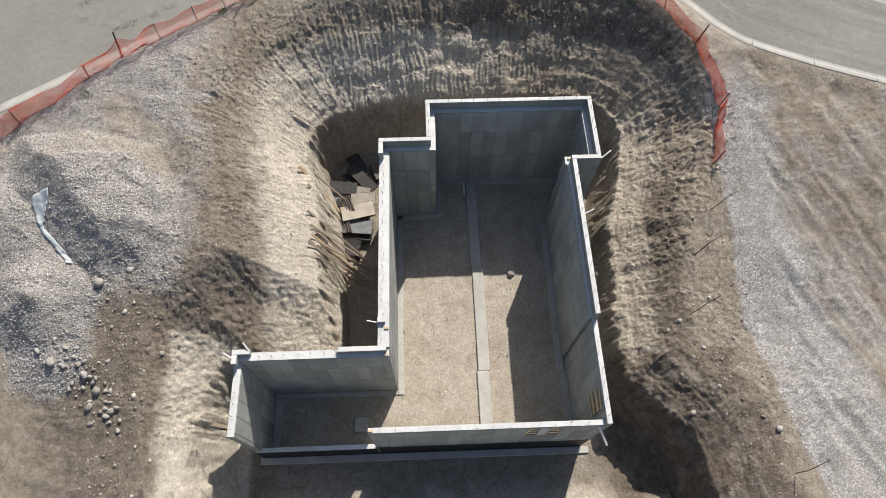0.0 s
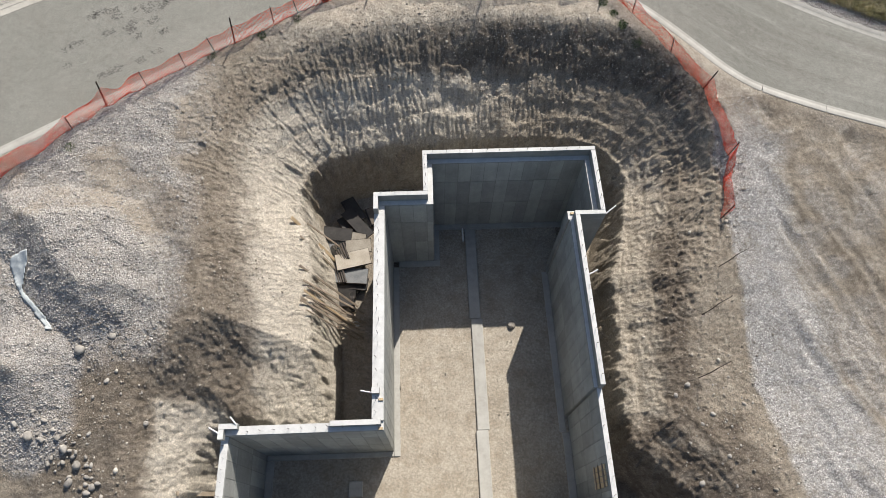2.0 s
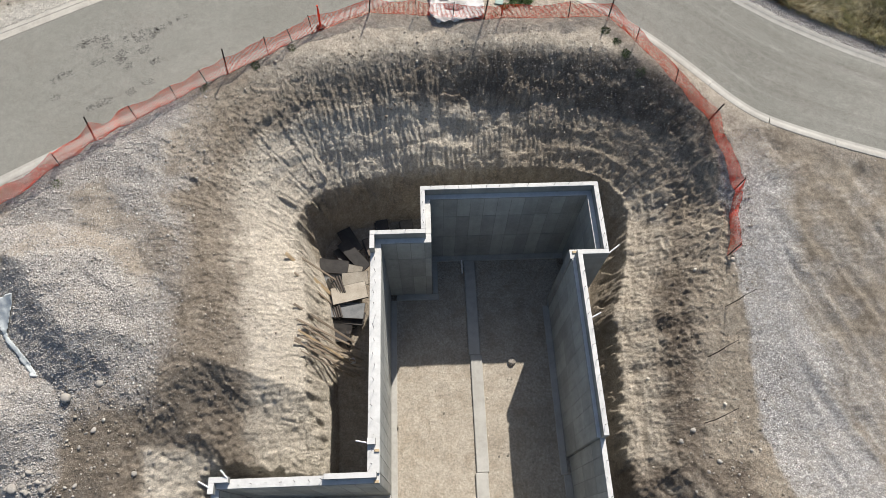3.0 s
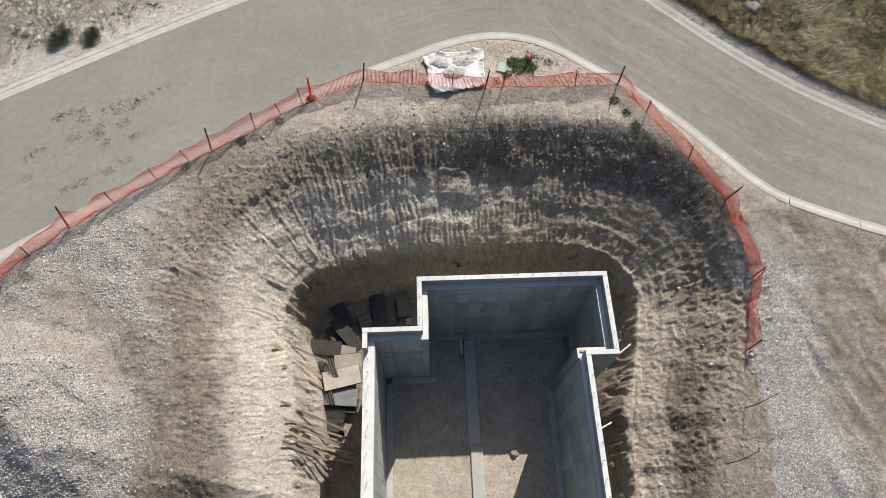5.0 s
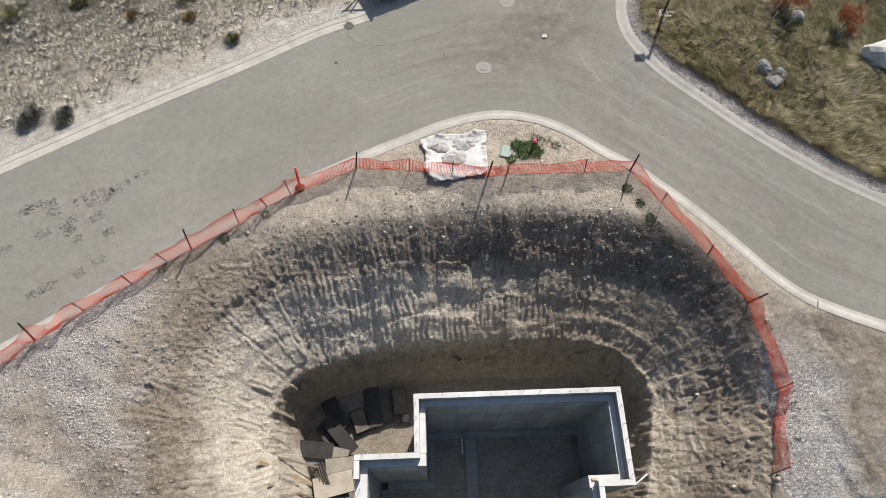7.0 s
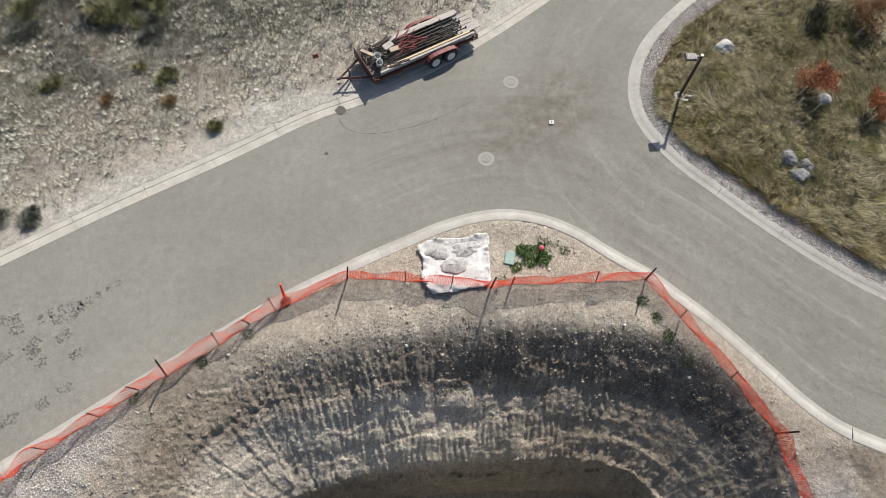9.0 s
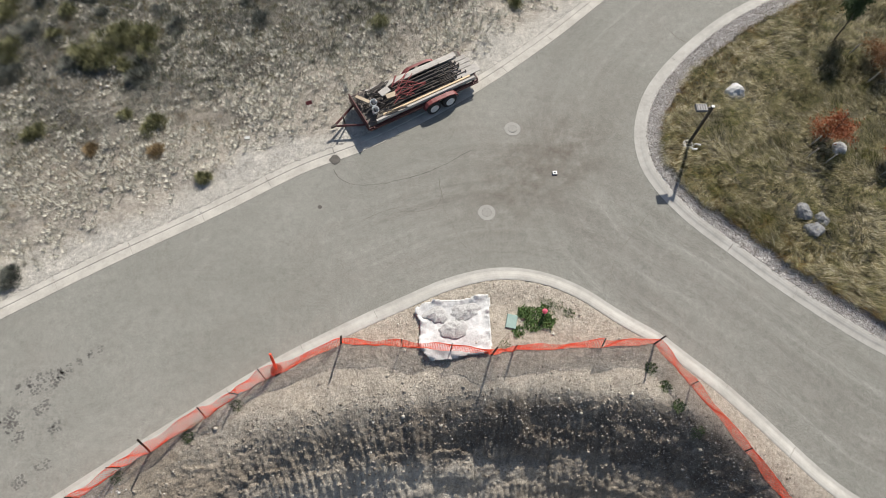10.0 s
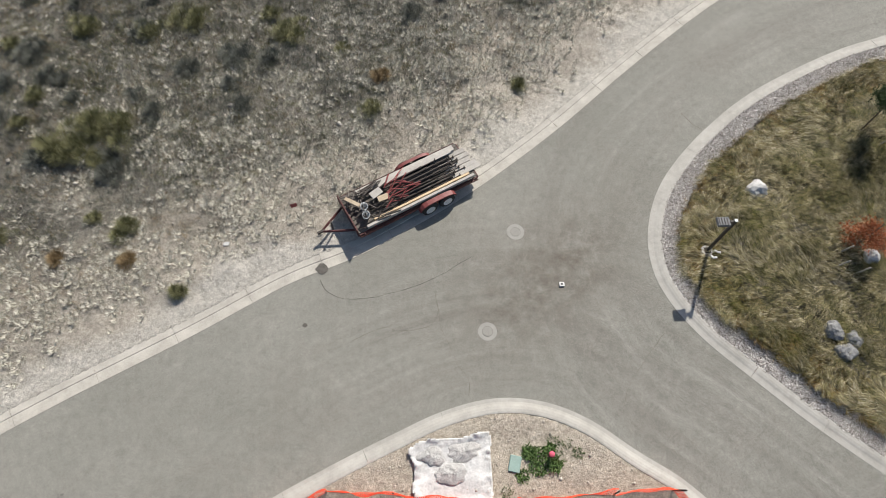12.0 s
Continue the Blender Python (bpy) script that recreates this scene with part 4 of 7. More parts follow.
# posts: place, kind (2: tall), and how far the top leans
FENCE = [(-20.6, 13.4, 1, 0.05, 0.0), (-18.3, 15.2, 1, 0.0, 0.05), (-15.64, 17.47, 1, 0.2, -0.08), (-14.39, 18.68, 2, 0.14, 0.23), (-12.81, 19.79, 1, 0.05, -0.04), (-11.22, 20.85, 1, 0.04, -0.05), (-10.0, 21.73, 1, -0.05, -0.09), (-9.12, 22.23, 2, 0.12, 0.22),
         (-7.36, 23.3, 1, -0.01, 0.21), (-6.29, 24.1, 1, -0.04, -0.15), (-5.36, 24.59, 1, -0.08, 0.17), (-2.68, 25.85, 2, 0.2, -0.12), (-0.41, 25.68, 1, 0.01, -0.03), (1.35, 25.42, 1, 0.05, 0.03), (2.86, 25.22, 2, 0.11, -0.1), (3.7, 25.38, 1, 0.02, -0.08),
         (7.04, 25.42, 1, -0.07, 0.04), (9.04, 25.49, 2, -0.03, -0.1), (10.15, 23.92, 1, -0.1, -0.07), (11.67, 21.56, 1, -0.16, 0.0), (12.96, 19.55, 2, 0.1, -0.15), (13.64, 16.24, 1, 0.1, 0.03), (12.8, 13.23, 1, 0.26, 0.16)]
TALL, SHORT = 1.38, 0.98


def tee_post(name, p, h, lean, thick=0.022, label="dark steel stake holding the orange fence", bend=None):
    """A rolled steel post of T section with a spade near its foot."""
    bm = bmesh.new()
    add_box(bm, -thick, thick, -0.004, 0.004, -0.35, h)
    add_box(bm, -0.004, 0.004, 0.004, thick * 1.5, -0.35, h)
    add_box(bm, -0.07, 0.07, -0.009, -0.005, -0.32, -0.08)
    for i in range(int(h / 0.12)):
        add_box(bm, -thick * 0.5, thick * 0.5, -0.012, -0.004, 0.06 + 0.12 * i, 0.085 + 0.12 * i)
    m = Matrix.Translation(p) @ Vector((lean[0], lean[1], h)).to_track_quat("Z", "Y").to_matrix().to_4x4() @ Matrix.Rotation(lean[2], 4, "Z")
    ob = part(name, bm, M_POST)
    ob.matrix_world = m
    return tagged(ob, label, "fence post", "fence posts")


def lay_net(a, b, za, zb, h, seed, sag, crumple):
    """A net between two posts: flat plastic strands, sagging between its ties."""
    rnd = random.Random(seed)
    ln = math.hypot(b[0] - a[0], b[1] - a[1])
    n, rows = max(4, int(ln / 0.06)), 15
    d = np.array([(b[0] - a[0]) / ln, (b[1] - a[1]) / ln])
    out = np.array([-d[1], d[0]])
    u = np.linspace(0, 1, n + 1)
    ph = rnd.uniform(0, 6)
    v = np.linspace(0, 1, rows)
    U, V = np.meshgrid(u, v)
    drop = sag * 4 * U * (1 - U)
    hh = h * (1 - drop * 0.9) * V
    wave = crumple * ((0.10 * np.sin(U * ln * 2.1 + ph) + 0.05 * np.sin(U * ln * 5.3 + 2 * ph)) * np.sin(V * math.pi * 0.9) + 0.03 * np.sin(U * 9 + V * 4 + ph))
    top = [((1 - U) * p / hp + U * q / hq) * hh for p, q, hp, hq in ((a[3], b[3], TALL if a[2] == 2 else SHORT, TALL if b[2] == 2 else SHORT), (a[4], b[4], TALL if a[2] == 2 else SHORT, TALL if b[2] == 2 else SHORT))]
    X, Y = a[0] + d[0] * U * ln + out[0] * wave + top[0], a[1] + d[1] * U * ln + out[1] * wave + top[1]
    gz = land(X[0].copy(), Y[0].copy())[0]
    gz = np.maximum(gz, np.minimum(za, zb) - 0.15)
    Z = 0.02 + gz[None, :] + hh
    P = np.stack([X, Y, Z], -1)
    verts, faces = [], []
    w = 0.0072
    up, along, thick = np.array([0, 0, w]), np.array([d[0] * w, d[1] * w, 0]), np.array([out[0] * 0.004, out[1] * 0.004, 0])

    def strip(p, q, side):
        k = len(verts)
        verts.extend([p - side, p + side, q + side, q - side, p + thick * 2, q + thick * 2])
        faces.extend([(k, k + 1, k + 2), (k, k + 2, k + 3), (k + 1, k + 4, k + 5), (k + 1, k + 5, k + 2), (k + 4, k, k + 3), (k + 4, k + 3, k + 5)])

    for i in range(rows):
        for j in range(n):
            strip(P[i, j], P[i, j + 1], up * (1.9 if i in (0, rows - 1) else 1.0))
    for j in range(n + 1):
        for i in range(0, rows - 1, 2):
            strip(P[i, j], P[min(i + 2, rows - 1), j], along)
    ob = fast_mesh("safety_net", verts, faces, M_NET)
    return tagged(ob, "torn and sagging orange plastic safety net between steel stakes", "safety fence", "nets of the safety fence")


rnd = random.Random(11)
heights = land(np.array([p[0] for p in FENCE]), np.array([p[1] for p in FENCE]))[0]
for (x, y, k, lx, ly), z in zip(FENCE, heights):
    tee_post("fence_post", (x, y, z), TALL if k == 2 else SHORT, (lx, ly, rnd.uniform(0, 3)), 0.032 if k == 2 else 0.02, "tall dark steel post holding the orange fence" if k == 2 else "dark steel stake holding the orange fence")
for i in range(len(FENCE) - 1):
    a, b = FENCE[i], FENCE[i + 1]
    heaped = i in (1, 2, 3)
    lay_net(a, b, heights[i], heights[i + 1], 0.95 if heaped else 0.85, 30 + i, 0.3 if heaped else 0.22 if a[0] > 12 else 0.1, 2.4 if heaped else 0.9)

# bent stakes without a net further along the east side
for (x, y), h, lean in (((12.3, 11.0), 1.1, (0.0, 0.5, 0.4)), ((11.3, 9.0), 1.2, (0.2, 0.35, 1.0)), ((10.75, 6.4), 1.3, (0.1, 0.4, 0.2)), ((13.6, -0.2), 1.2, (0.1, 0.1, 0.2))):
    z = ground_z(x, y)
    bm = bmesh.new()
    tube(bm, [(0, 0, -0.3), (0.05, 0.02, h * 0.6), (0.12, 0.1, h), (0.55, 0.3, h + 0.25)], 0.016, 6)
    ob = part("bent_stake", bm, M_POST)
    ob.matrix_world = Matrix.Translation((x, y, z)) @ Matrix.Rotation(lean[1] * 0.5, 4, "Y")
    tagged(ob, "bent rusty steel stake stuck in bare soil", "stake", "bent stakes")

# traffic delineator
M_RED = grainy("red_orange_plastic", (0.72, 0.07, 0.035), (0.85, 0.13, 0.07), 3, 30, 0.45, 0.05)
M_RUBBER = grainy("black_rubber", (0.02, 0.02, 0.02), (0.045, 0.045, 0.043), 4, 40, 0.8, 0.3)


def lathe(bm, prof, seg=16, m=None):
    rings = [[bm.verts.new((r * math.cos(2 * math.pi * j / seg), r * math.sin(2 * math.pi * j / seg), z)) for j in range(seg)] for r, z in prof]
    for a, b in zip(rings, rings[1:]):
        for j in range(seg):
            bm.faces.new((a[j], a[(j + 1) % seg], b[(j + 1) % seg], b[j]))
    bm.faces.new(rings[0][::-1])
    bm.faces.new(rings[-1])
    if m is not None:
        bmesh.ops.transform(bm, matrix=m, verts=[v for r in rings for v in r])


cone = empty("traffic_delineator", Matrix.Translation((-5.0, 24.95, 0.1)) @ Matrix.Rotation(-0.25, 4, "X"))
tagged(cone, "red plastic traffic delineator post with a black rubber base", "traffic post")
bm = bmesh.new()
lathe(bm, [(0.06, 0.06), (0.055, 0.1), (0.05, 0.5), (0.048, 0.55), (0.055, 0.56), (0.05, 0.95), (0.035, 1.0), (0.03, 1.05), (0.05, 1.07), (0.05, 1.12), (0.02, 1.14)])
part("post", bm, M_RED, cone)
bm = bmesh.new()
lathe(bm, [(0.22, 0.0), (0.22, 0.05), (0.16, 0.07), (0.1, 0.09)], 8)
part("base", bm, M_RUBBER, cone, "black rubber base")

# ---- timber, form panels and pallets in the pit ----
M_PLY = grainy("dark_form_ply", (0.025, 0.024, 0.024), (0.075, 0.07, 0.066), 2.5, 25, 0.6, 0.2, vary=0.3)
M_PLYTAN = grainy("worn_form_ply", (0.27, 0.235, 0.185), (0.48, 0.44, 0.375), 1.8, 25, 0.8, 0.2, vary=0.25)
M_PLYGREY = grainy("cement_stained_ply", (0.11, 0.117, 0.124), (0.26, 0.268, 0.27), 2.2, 25, 0.75, 0.2, vary=0.2)


M_PLYDARK = grainy("brown_form_ply", (0.085, 0.072, 0.058), (0.20, 0.172, 0.14), 3.5, 25, 0.8, 0.2, vary=0.3)


def form_panel(x, y, z, yaw, ln=1.85, w=0.62, tilt=0.0, material=None, pitch=0.0, label="dark plywood concrete form panel with steel edges"):
    """A plywood form panel with a steel edge rail and ribs at its back."""
    ob = empty("plywood_sheet", Matrix.Translation((x, y, z)) @ Matrix.Rotation(radians(yaw), 4, "Z") @ Matrix.Rotation(radians(pitch), 4, "Y") @ Matrix.Rotation(radians(tilt), 4, "X"))
    tagged(ob, label, "form panel", "form panels in the pit")
    box("sheet", -ln / 2, ln / 2, -w / 2, w / 2, 0, 0.018, material or M_PLY, ob, 0.003)
    bm = bmesh.new()
    for s in (-1, 1):
        add_box(bm, -ln / 2, ln / 2, s * w / 2 - 0.006, s * w / 2 + 0.006, -0.055, 0.024)
        add_box(bm, s * ln / 2 - 0.006, s * ln / 2 + 0.006, -w / 2, w / 2, -0.055, 0.024)
    part("edge_rail", bm, M_POST, ob)
    for i in range(4):
        q = -ln / 2 + ln * (i + 1) / 5
        box("rib", q - 0.01, q + 0.01, -w / 2 + 0.01, w / 2 - 0.01, -0.05, -0.004, M_POST, ob)
    return ob


PF = FLOOR_Z + 0.08
form_panel(-4.45, 17.1, PF + 0.15, -62, 1.5, 0.62)
form_panel(-4.2, 16.9, PF + 0.24, -60, 1.5, 0.62)
form_panel(-4.0, 15.95, PF + 0.42, -50, 2.0, 0.62, 6)
form_panel(-4.35, 15.7, PF + 0.12, -56, 1.9, 0.62, -8)
form_panel(-3.15, 16.55, PF + 0.1, -72, 1.1, 0.7)
form_panel(-3.12, 16.55, PF + 0.2, -70, 1.0, 0.62, material=M_PLYDARK, label="cement-stained plywood form panel lying on another")
form_panel(-2.55, 17.25, PF + 0.1, -80, 2.0, 0.66)
form_panel(-2.5, 17.25, PF + 0.2, -82, 2.0, 0.62)
form_panel(-1.95, 17.0, PF + 0.1, -82, 1.1, 0.62, material=M_PLYDARK, label="brown weathered form panel lying in the pit")
for i in range(5):
    form_panel(-1.32 + 0.02 * i, 17.4 - 0.02 * i, PF + 0.08 + 0.09 * i, -88 + i, 1.15, 0.66, material=M_PLYDARK, label="brown weathered form panel in a stack")
form_panel(-5.0, 15.3, PF + 0.56, -8, 1.5, 0.7, 8)
form_panel(-4.4, 15.15, PF + 0.42, -14, 1.7, 0.66, 12, M_PLYTAN, label="tan worn plywood form panel in a leaning pile")
form_panel(-3.9, 14.6, PF + 0.5, 4, 1.3, 0.7, 10, M_PLYTAN, label="tan worn plywood form panel in a leaning pile")
form_panel(-5.1, 14.75, PF + 0.35, -12, 1.4, 0.6, 4, M_PLYGREY, label="cement-stained plywood form panel in a leaning pile")
for i in range(5):
    form_panel(-5.15 + 0.12 * i, 14.15 + 0.02 * i, PF + 0.3 + 0.03 * i, -62 - 2 * i, 0.95, 0.62, 58, M_PLYTAN if i % 2 else M_PLYGREY, label="worn plywood form panel standing in a pile")
form_panel(-4.15, 13.8, PF + 0.62, 12, 1.75, 0.95, -8, M_PLYTAN, label="large tan stained plywood sheet on a pile")
for i in range(4):
    form_panel(-5.1 + 0.12 * i, 12.95, PF + 0.3 + 0.03 * i, -74, 0.9, 0.62, 60, M_PLYGREY if i % 2 else M_PLY, label="worn plywood form panel standing in a pile")
form_panel(-4.35, 12.95, PF + 0.52, -5, 1.9, 0.85, -4, M_PLYGREY, label="grey plywood form panel on a pile")
form_panel(-4.3, 12.65, PF + 0.32, -9, 1.8, 0.7, -6)
form_panel(-4.6, 12.2, PF + 0.3, -6, 1.2, 0.5, 20)
form_panel(-4.55, 11.75, PF + 0.2, -8, 0.9, 0.62, 5, M_PLY)


def board(a, b, w=0.09, t=0.04, material=M_OLDWOOD, label="weathered brown board leaning on the bank"):
    a, b = Vector(a), Vector(b)
    d = b - a
    bm = bmesh.new()
    add_box(bm, 0, d.length, -w / 2, w / 2, -t / 2, t / 2)
    bmesh.ops.bevel(bm, geom=bm.edges[:], offset=0.005, segments=1, affect="EDGES")
    ob = part("board", bm, material)
    x = d.normalized()
    y = Vector((0, 0, 1)).cross(x).normalized()
    ob.matrix_world = Matrix.Translation(a) @ Matrix((x, y, x.cross(y))).transposed().to_4x4()
    return tagged(ob, label, "board", "boards in the pit")


rnd = random.Random(21)


def leaning(x0, y0, x1, y1, lift=0.1, **kw):
    """A board from the pit floor up onto the bank."""
    za = max(ground_z(x0, y0), FLOOR_Z) + 0.1 + lift
    zb = ground_z(x1, y1) + 0.12 + lift
    board((x0, y0, za), (x1, y1, zb), **kw)


leaning(-5.0, 13.8, -6.6, 14.5, 0.25, w=0.16, material=M_WOOD, label="long yellow wooden board leaning on the bank")
leaning(-4.6, 14.5, -6.1, 14.75)
leaning(-4.9, 13.3, -6.2, 13.65)
leaning(-3.9, 11.4, -6.1, 12.1, 0.1, w=0.1)
leaning(-3.6, 11.0, -5.9, 11.4, 0.15)
for i in range(8):
    y = 11.2 - 0.17 * i + rnd.uniform(-0.05, 0.05)
    leaning(-3.4 - rnd.uniform(0, 0.8), y - rnd.uniform(0.1, 0.5), -5.5 - rnd.uniform(0, 0.5), y + rnd.uniform(-0.1, 0.35), 0.05 + 0.05 * (i % 4), w=rnd.choice((0.05, 0.07, 0.09)), material=rnd.choice((M_OLDWOOD, M_WOOD, M_OLDWOOD)))
for i in range(4):
    y = 10.9 - 0.2 * i
    board((-3.5, y - 0.3, PF + 0.12 + 0.06 * i), (-5.0, y, PF + 0.3 + 0.06 * i), label="weathered brown board in a loose heap")
board((-10.35, 2.72, ground_z(-10.35, 2.72) + 0.05), (-9.35, 2.85, ground_z(-9.35, 2.85) + 0.06), 0.16, label="weathered brown board lying on the pale bank")
# coils, buckets and a clamp heap among the boards
for x, y, r in ((-3.95, 12.25, 0.16), (-4.2, 11.95, 0.2)):
    bm = bmesh.new()
    for k in range(7):
        a0 = rnd.uniform(0, 6)
        tube(bm, [(x + r * (0.7 + 0.3 * math.sin(k)) * math.cos(a0 + t), y + r * math.sin(a0 + t), PF + 0.1 + 0.035 * k + 0.03 * math.sin(3 * t)) for t in np.linspace(0, 5.5, 10)], 0.012, 4)
    tagged(part("wire_coil", bm, M_STEEL), "tangled dark steel wire coil among the boards", "wire coil", "wire coils")
for x, y, m in ((-4.15, 11.3, M_RUBBER), (-3.95, 10.45, M_PIPE)):
    bm = bmesh.new()
    lathe(bm, [(0.12, 0), (0.15, 0.3), (0.155, 0.3), (0.155, 0.32), (0.145, 0.32), (0.13, 0.03)], 14)
    b = part("bucket", bm, m)
    b.location = (x, y, PF)
    bm = bmesh.new()
    tube(bm, [(0.15 * math.cos(t), 0.02, 0.31 + 0.12 * math.sin(t)) for t in np.linspace(0, math.pi, 8)], 0.004, 4)
    part("handle", bm, M_STEEL, b)
    tagged(b, "open plastic bucket standing in the pit", "bucket", "buckets")
blk = box("concrete_block", -1.15, -0.85, 16.45, 16.8, PF - 0.05, PF + 0.18, M_FOOT, None, 0.01)
tagged(blk, "pale concrete block beside the basement wall", "block")

# ---- washout sheet and planting by the kerb ----
M_SHEET = grainy("white_plastic_sheet", (0.39, 0.385, 0.37), (0.60, 0.60, 0.585), 2.5, 14, 0.45, 0.3, 0.03)
M_CEMENT = grainy("washed_out_concrete", (0.30, 0.295, 0.28), (0.54, 0.53, 0.51), 5, 30, 0.95, 0.9, 0.05)


def cloth(name, outline, lift, seed, material, wrinkle=0.06, step=0.06, hem=0.11):
    """A sheet laid on the ground inside an outline, with folds and a thick edge."""
    o = smooth_line(list(outline) + [outline[0]], 0.15)[:-1]
    x0, y0 = o.min(0)
    x1, y1 = o.max(0)
    gx, gy = np.meshgrid(np.arange(x0, x1 + step, step), np.arange(y0, y1 + step, step))
    x, y = gx.ravel(), gy.ravel()
    ins = inside(x, y, o)
    de, _ = to_line(x, y, o, True)
    # draw the outer rows in to the outline
    z = land(x, y)[0] + lift
    fold = np.abs(rough_noise(x * 2.6, y * 2.6, seed, 4, 0.6)) * 2
    edge = ease(0.35, 0.0, de) * (0.4 + fold)
    z = z + (fold - 0.25) * wrinkle * ease(0.5, 0.1, de) + edge * hem + rough_noise(x * 7, y * 7, seed + 3, 2) * 0.012
    r = np.arange(x.size).reshape(gx.shape)
    f = np.stack([r[:-1, :-1], r[:-1, 1:], r[1:, 1:], r[1:, :-1]], -1).reshape(-1, 4)
    f = f[ins[f].sum(1) >= 3]
    used, inv = np.unique(f, return_inverse=True)
    v = np.stack([x, y, z], 1)[used]
    f = inv.reshape(-1, 4)
    n = len(v)
    low = v - np.array([0, 0, 0.012])
    e = np.concatenate([f[:, [0, 1]], f[:, [1, 2]], f[:, [2, 3]], f[:, [3, 0]]])
    key = {}
    for a, b in e:
        key[(min(a, b), max(a, b))] = key.get((min(a, b), max(a, b)), 0) + 1
    rim = [(a, b, b + n, a + n)[::-1] for a, b in e if key[(min(a, b), max(a, b))] == 1]
    return fast_mesh(name, np.vstack([v, low]), np.vstack([f, f[:, ::-1] + n, np.array(rim)]), material, smooth=True)


sheet = cloth("plastic_sheet", [(0.02, 27.0), (0.35, 27.3), (0.8, 27.42), (1.9, 27.46), (2.9, 27.58), (2.9, 26.6), (2.95, 25.7), (2.7, 25.3), (1.9, 25.2), (0.85, 25.02), (0.35, 25.4), (0.18, 25.8), (0.25, 26.5)], 0.05, 51, M_SHEET)
tagged(sheet, "crumpled white plastic sheet spread on the ground beside the kerb", "plastic sheet")
for x, y, rx, ry, h, sd in ((0.85, 26.85, 0.46, 0.36, 0.13, 1), (2.0, 26.95, 0.66, 0.44, 0.16, 2), (1.55, 26.25, 0.56, 0.34, 0.12, 3)):
    a, rr = np.meshgrid(np.linspace(0, 2 * math.pi, 41)[:-1], np.linspace(0, 1, 12))
    k = 1 + 0.55 * rough_noise(np.cos(a) * 1.6 + sd * 9, np.sin(a) * 1.6, 60 + sd, 3)
    px, py = x + rx * rr * k * np.cos(a), y + ry * rr * k * np.sin(a)
    pz = ground_z(x, y) + 0.05 + h * (1 - rr ** 1.6) + 0.07 * rough_noise(px * 7, py * 7, 70 + sd, 3) * (1.1 - rr)
    pz[-1] = ground_z(x, y) - 0.02
    r = np.arange(a.size).reshape(a.shape)
    f = np.stack([r[:-1], np.roll(r[:-1], -1, 1), np.roll(r[1:], -1, 1), r[1:]], -1).reshape(-1, 4)[:, ::-1]
    hp = fast_mesh("cement_mound", np.stack([px.ravel(), py.ravel(), pz.ravel()], 1), f, M_CEMENT, smooth=True)
    tagged(hp, "rough grey mound of leftover concrete on a white sheet", "cement mound", "mounds on the sheet")


def leaf_mat(name, *cols):
    n = Nodes(name, 0.7)
    st = [(i / max(1, len(cols) - 1), c) for i, c in enumerate(cols)]
    c = n.mix(0.35, n.ramp(n.island(), *st), n.ramp(n.noise(0.9, 4), *[(0.3 + 0.4 * p, q) for p, q in st]))
    return n.done(c)


def blades(name, base, heading, length, width, lean, material, parent=None, droop=0.5):
    """Bent blades of grass: a foot, a knee and a tip each."""
    base = np.asarray(base, float)
    n = len(base)
    d = np.stack([np.cos(heading), np.sin(heading)], 1)
    sx = np.stack([-d[:, 1], d[:, 0]], 1) * (width / 2)[:, None]
    out1, up1 = length * 0.5 * np.sin(lean), length * 0.5 * np.cos(lean)
    l2 = np.minimum(lean + droop, 1.75)
    out2, up2 = out1 + length * 0.5 * np.sin(l2), up1 + length * 0.5 * np.cos(l2)
    v = np.zeros((n, 5, 3))
    v[:, 0, :2], v[:, 1, :2] = base[:, :2] - sx, base[:, :2] + sx
    v[:, 0, 2] = v[:, 1, 2] = base[:, 2] - 0.02
    k = base[:, :2] + d * out1[:, None]
    v[:, 2, :2], v[:, 3, :2] = k + sx * 0.75, k - sx * 0.75
    v[:, 2, 2] = v[:, 3, 2] = base[:, 2] + up1
    v[:, 4, :2] = base[:, :2] + d * out2[:, None]
    v[:, 4, 2] = base[:, 2] + np.maximum(up2, 0.015)
    i = np.arange(n)[:, None] * 5
    f = np.concatenate([i + [[0, 1, 2]], i + [[0, 2, 3]], i + [[3, 2, 4]]], 0)
    return fast_mesh(name, v.reshape(-1, 3), f, material, parent)


def spikes(name, base, heading, length, width, lean, material):
    """Short stiff blades, one point each."""
    n = len(base)
    d = np.stack([np.cos(heading), np.sin(heading)], 1)
    sx = np.stack([-d[:, 1], d[:, 0]], 1) * (width / 2)[:, None]
    v = np.zeros((n, 3, 3))
    v[:, 0, :2], v[:, 1, :2] = base[:, :2] - sx, base[:, :2] + sx
    v[:, 0, 2] = v[:, 1, 2] = base[:, 2] - 0.015
    v[:, 2, :2] = base[:, :2] + d * (length * np.sin(lean))[:, None]
    v[:, 2, 2] = base[:, 2] + length * np.cos(lean)
    return fast_mesh(name, v.reshape(-1, 3), np.arange(3 * n).reshape(-1, 3), material)


M_GREEN = leaf_mat("green_leaves", (0.045, 0.085, 0.022), (0.075, 0.13, 0.035), (0.11, 0.16, 0.05))
M_WEED = leaf_mat("weed_leaves", (0.055, 0.085, 0.03), (0.11, 0.14, 0.055))
M_PINK = grainy("pink_cap_plastic", (0.55, 0.06, 0.12), (0.72, 0.16, 0.22), 8, 40, 0.5, 0.1)
M_TEAL = grainy("green_lid_plastic", (0.20, 0.29, 0.26), (0.27, 0.37, 0.33), 4, 40, 0.55, 0.1)
rng = np.random.default_rng(4)


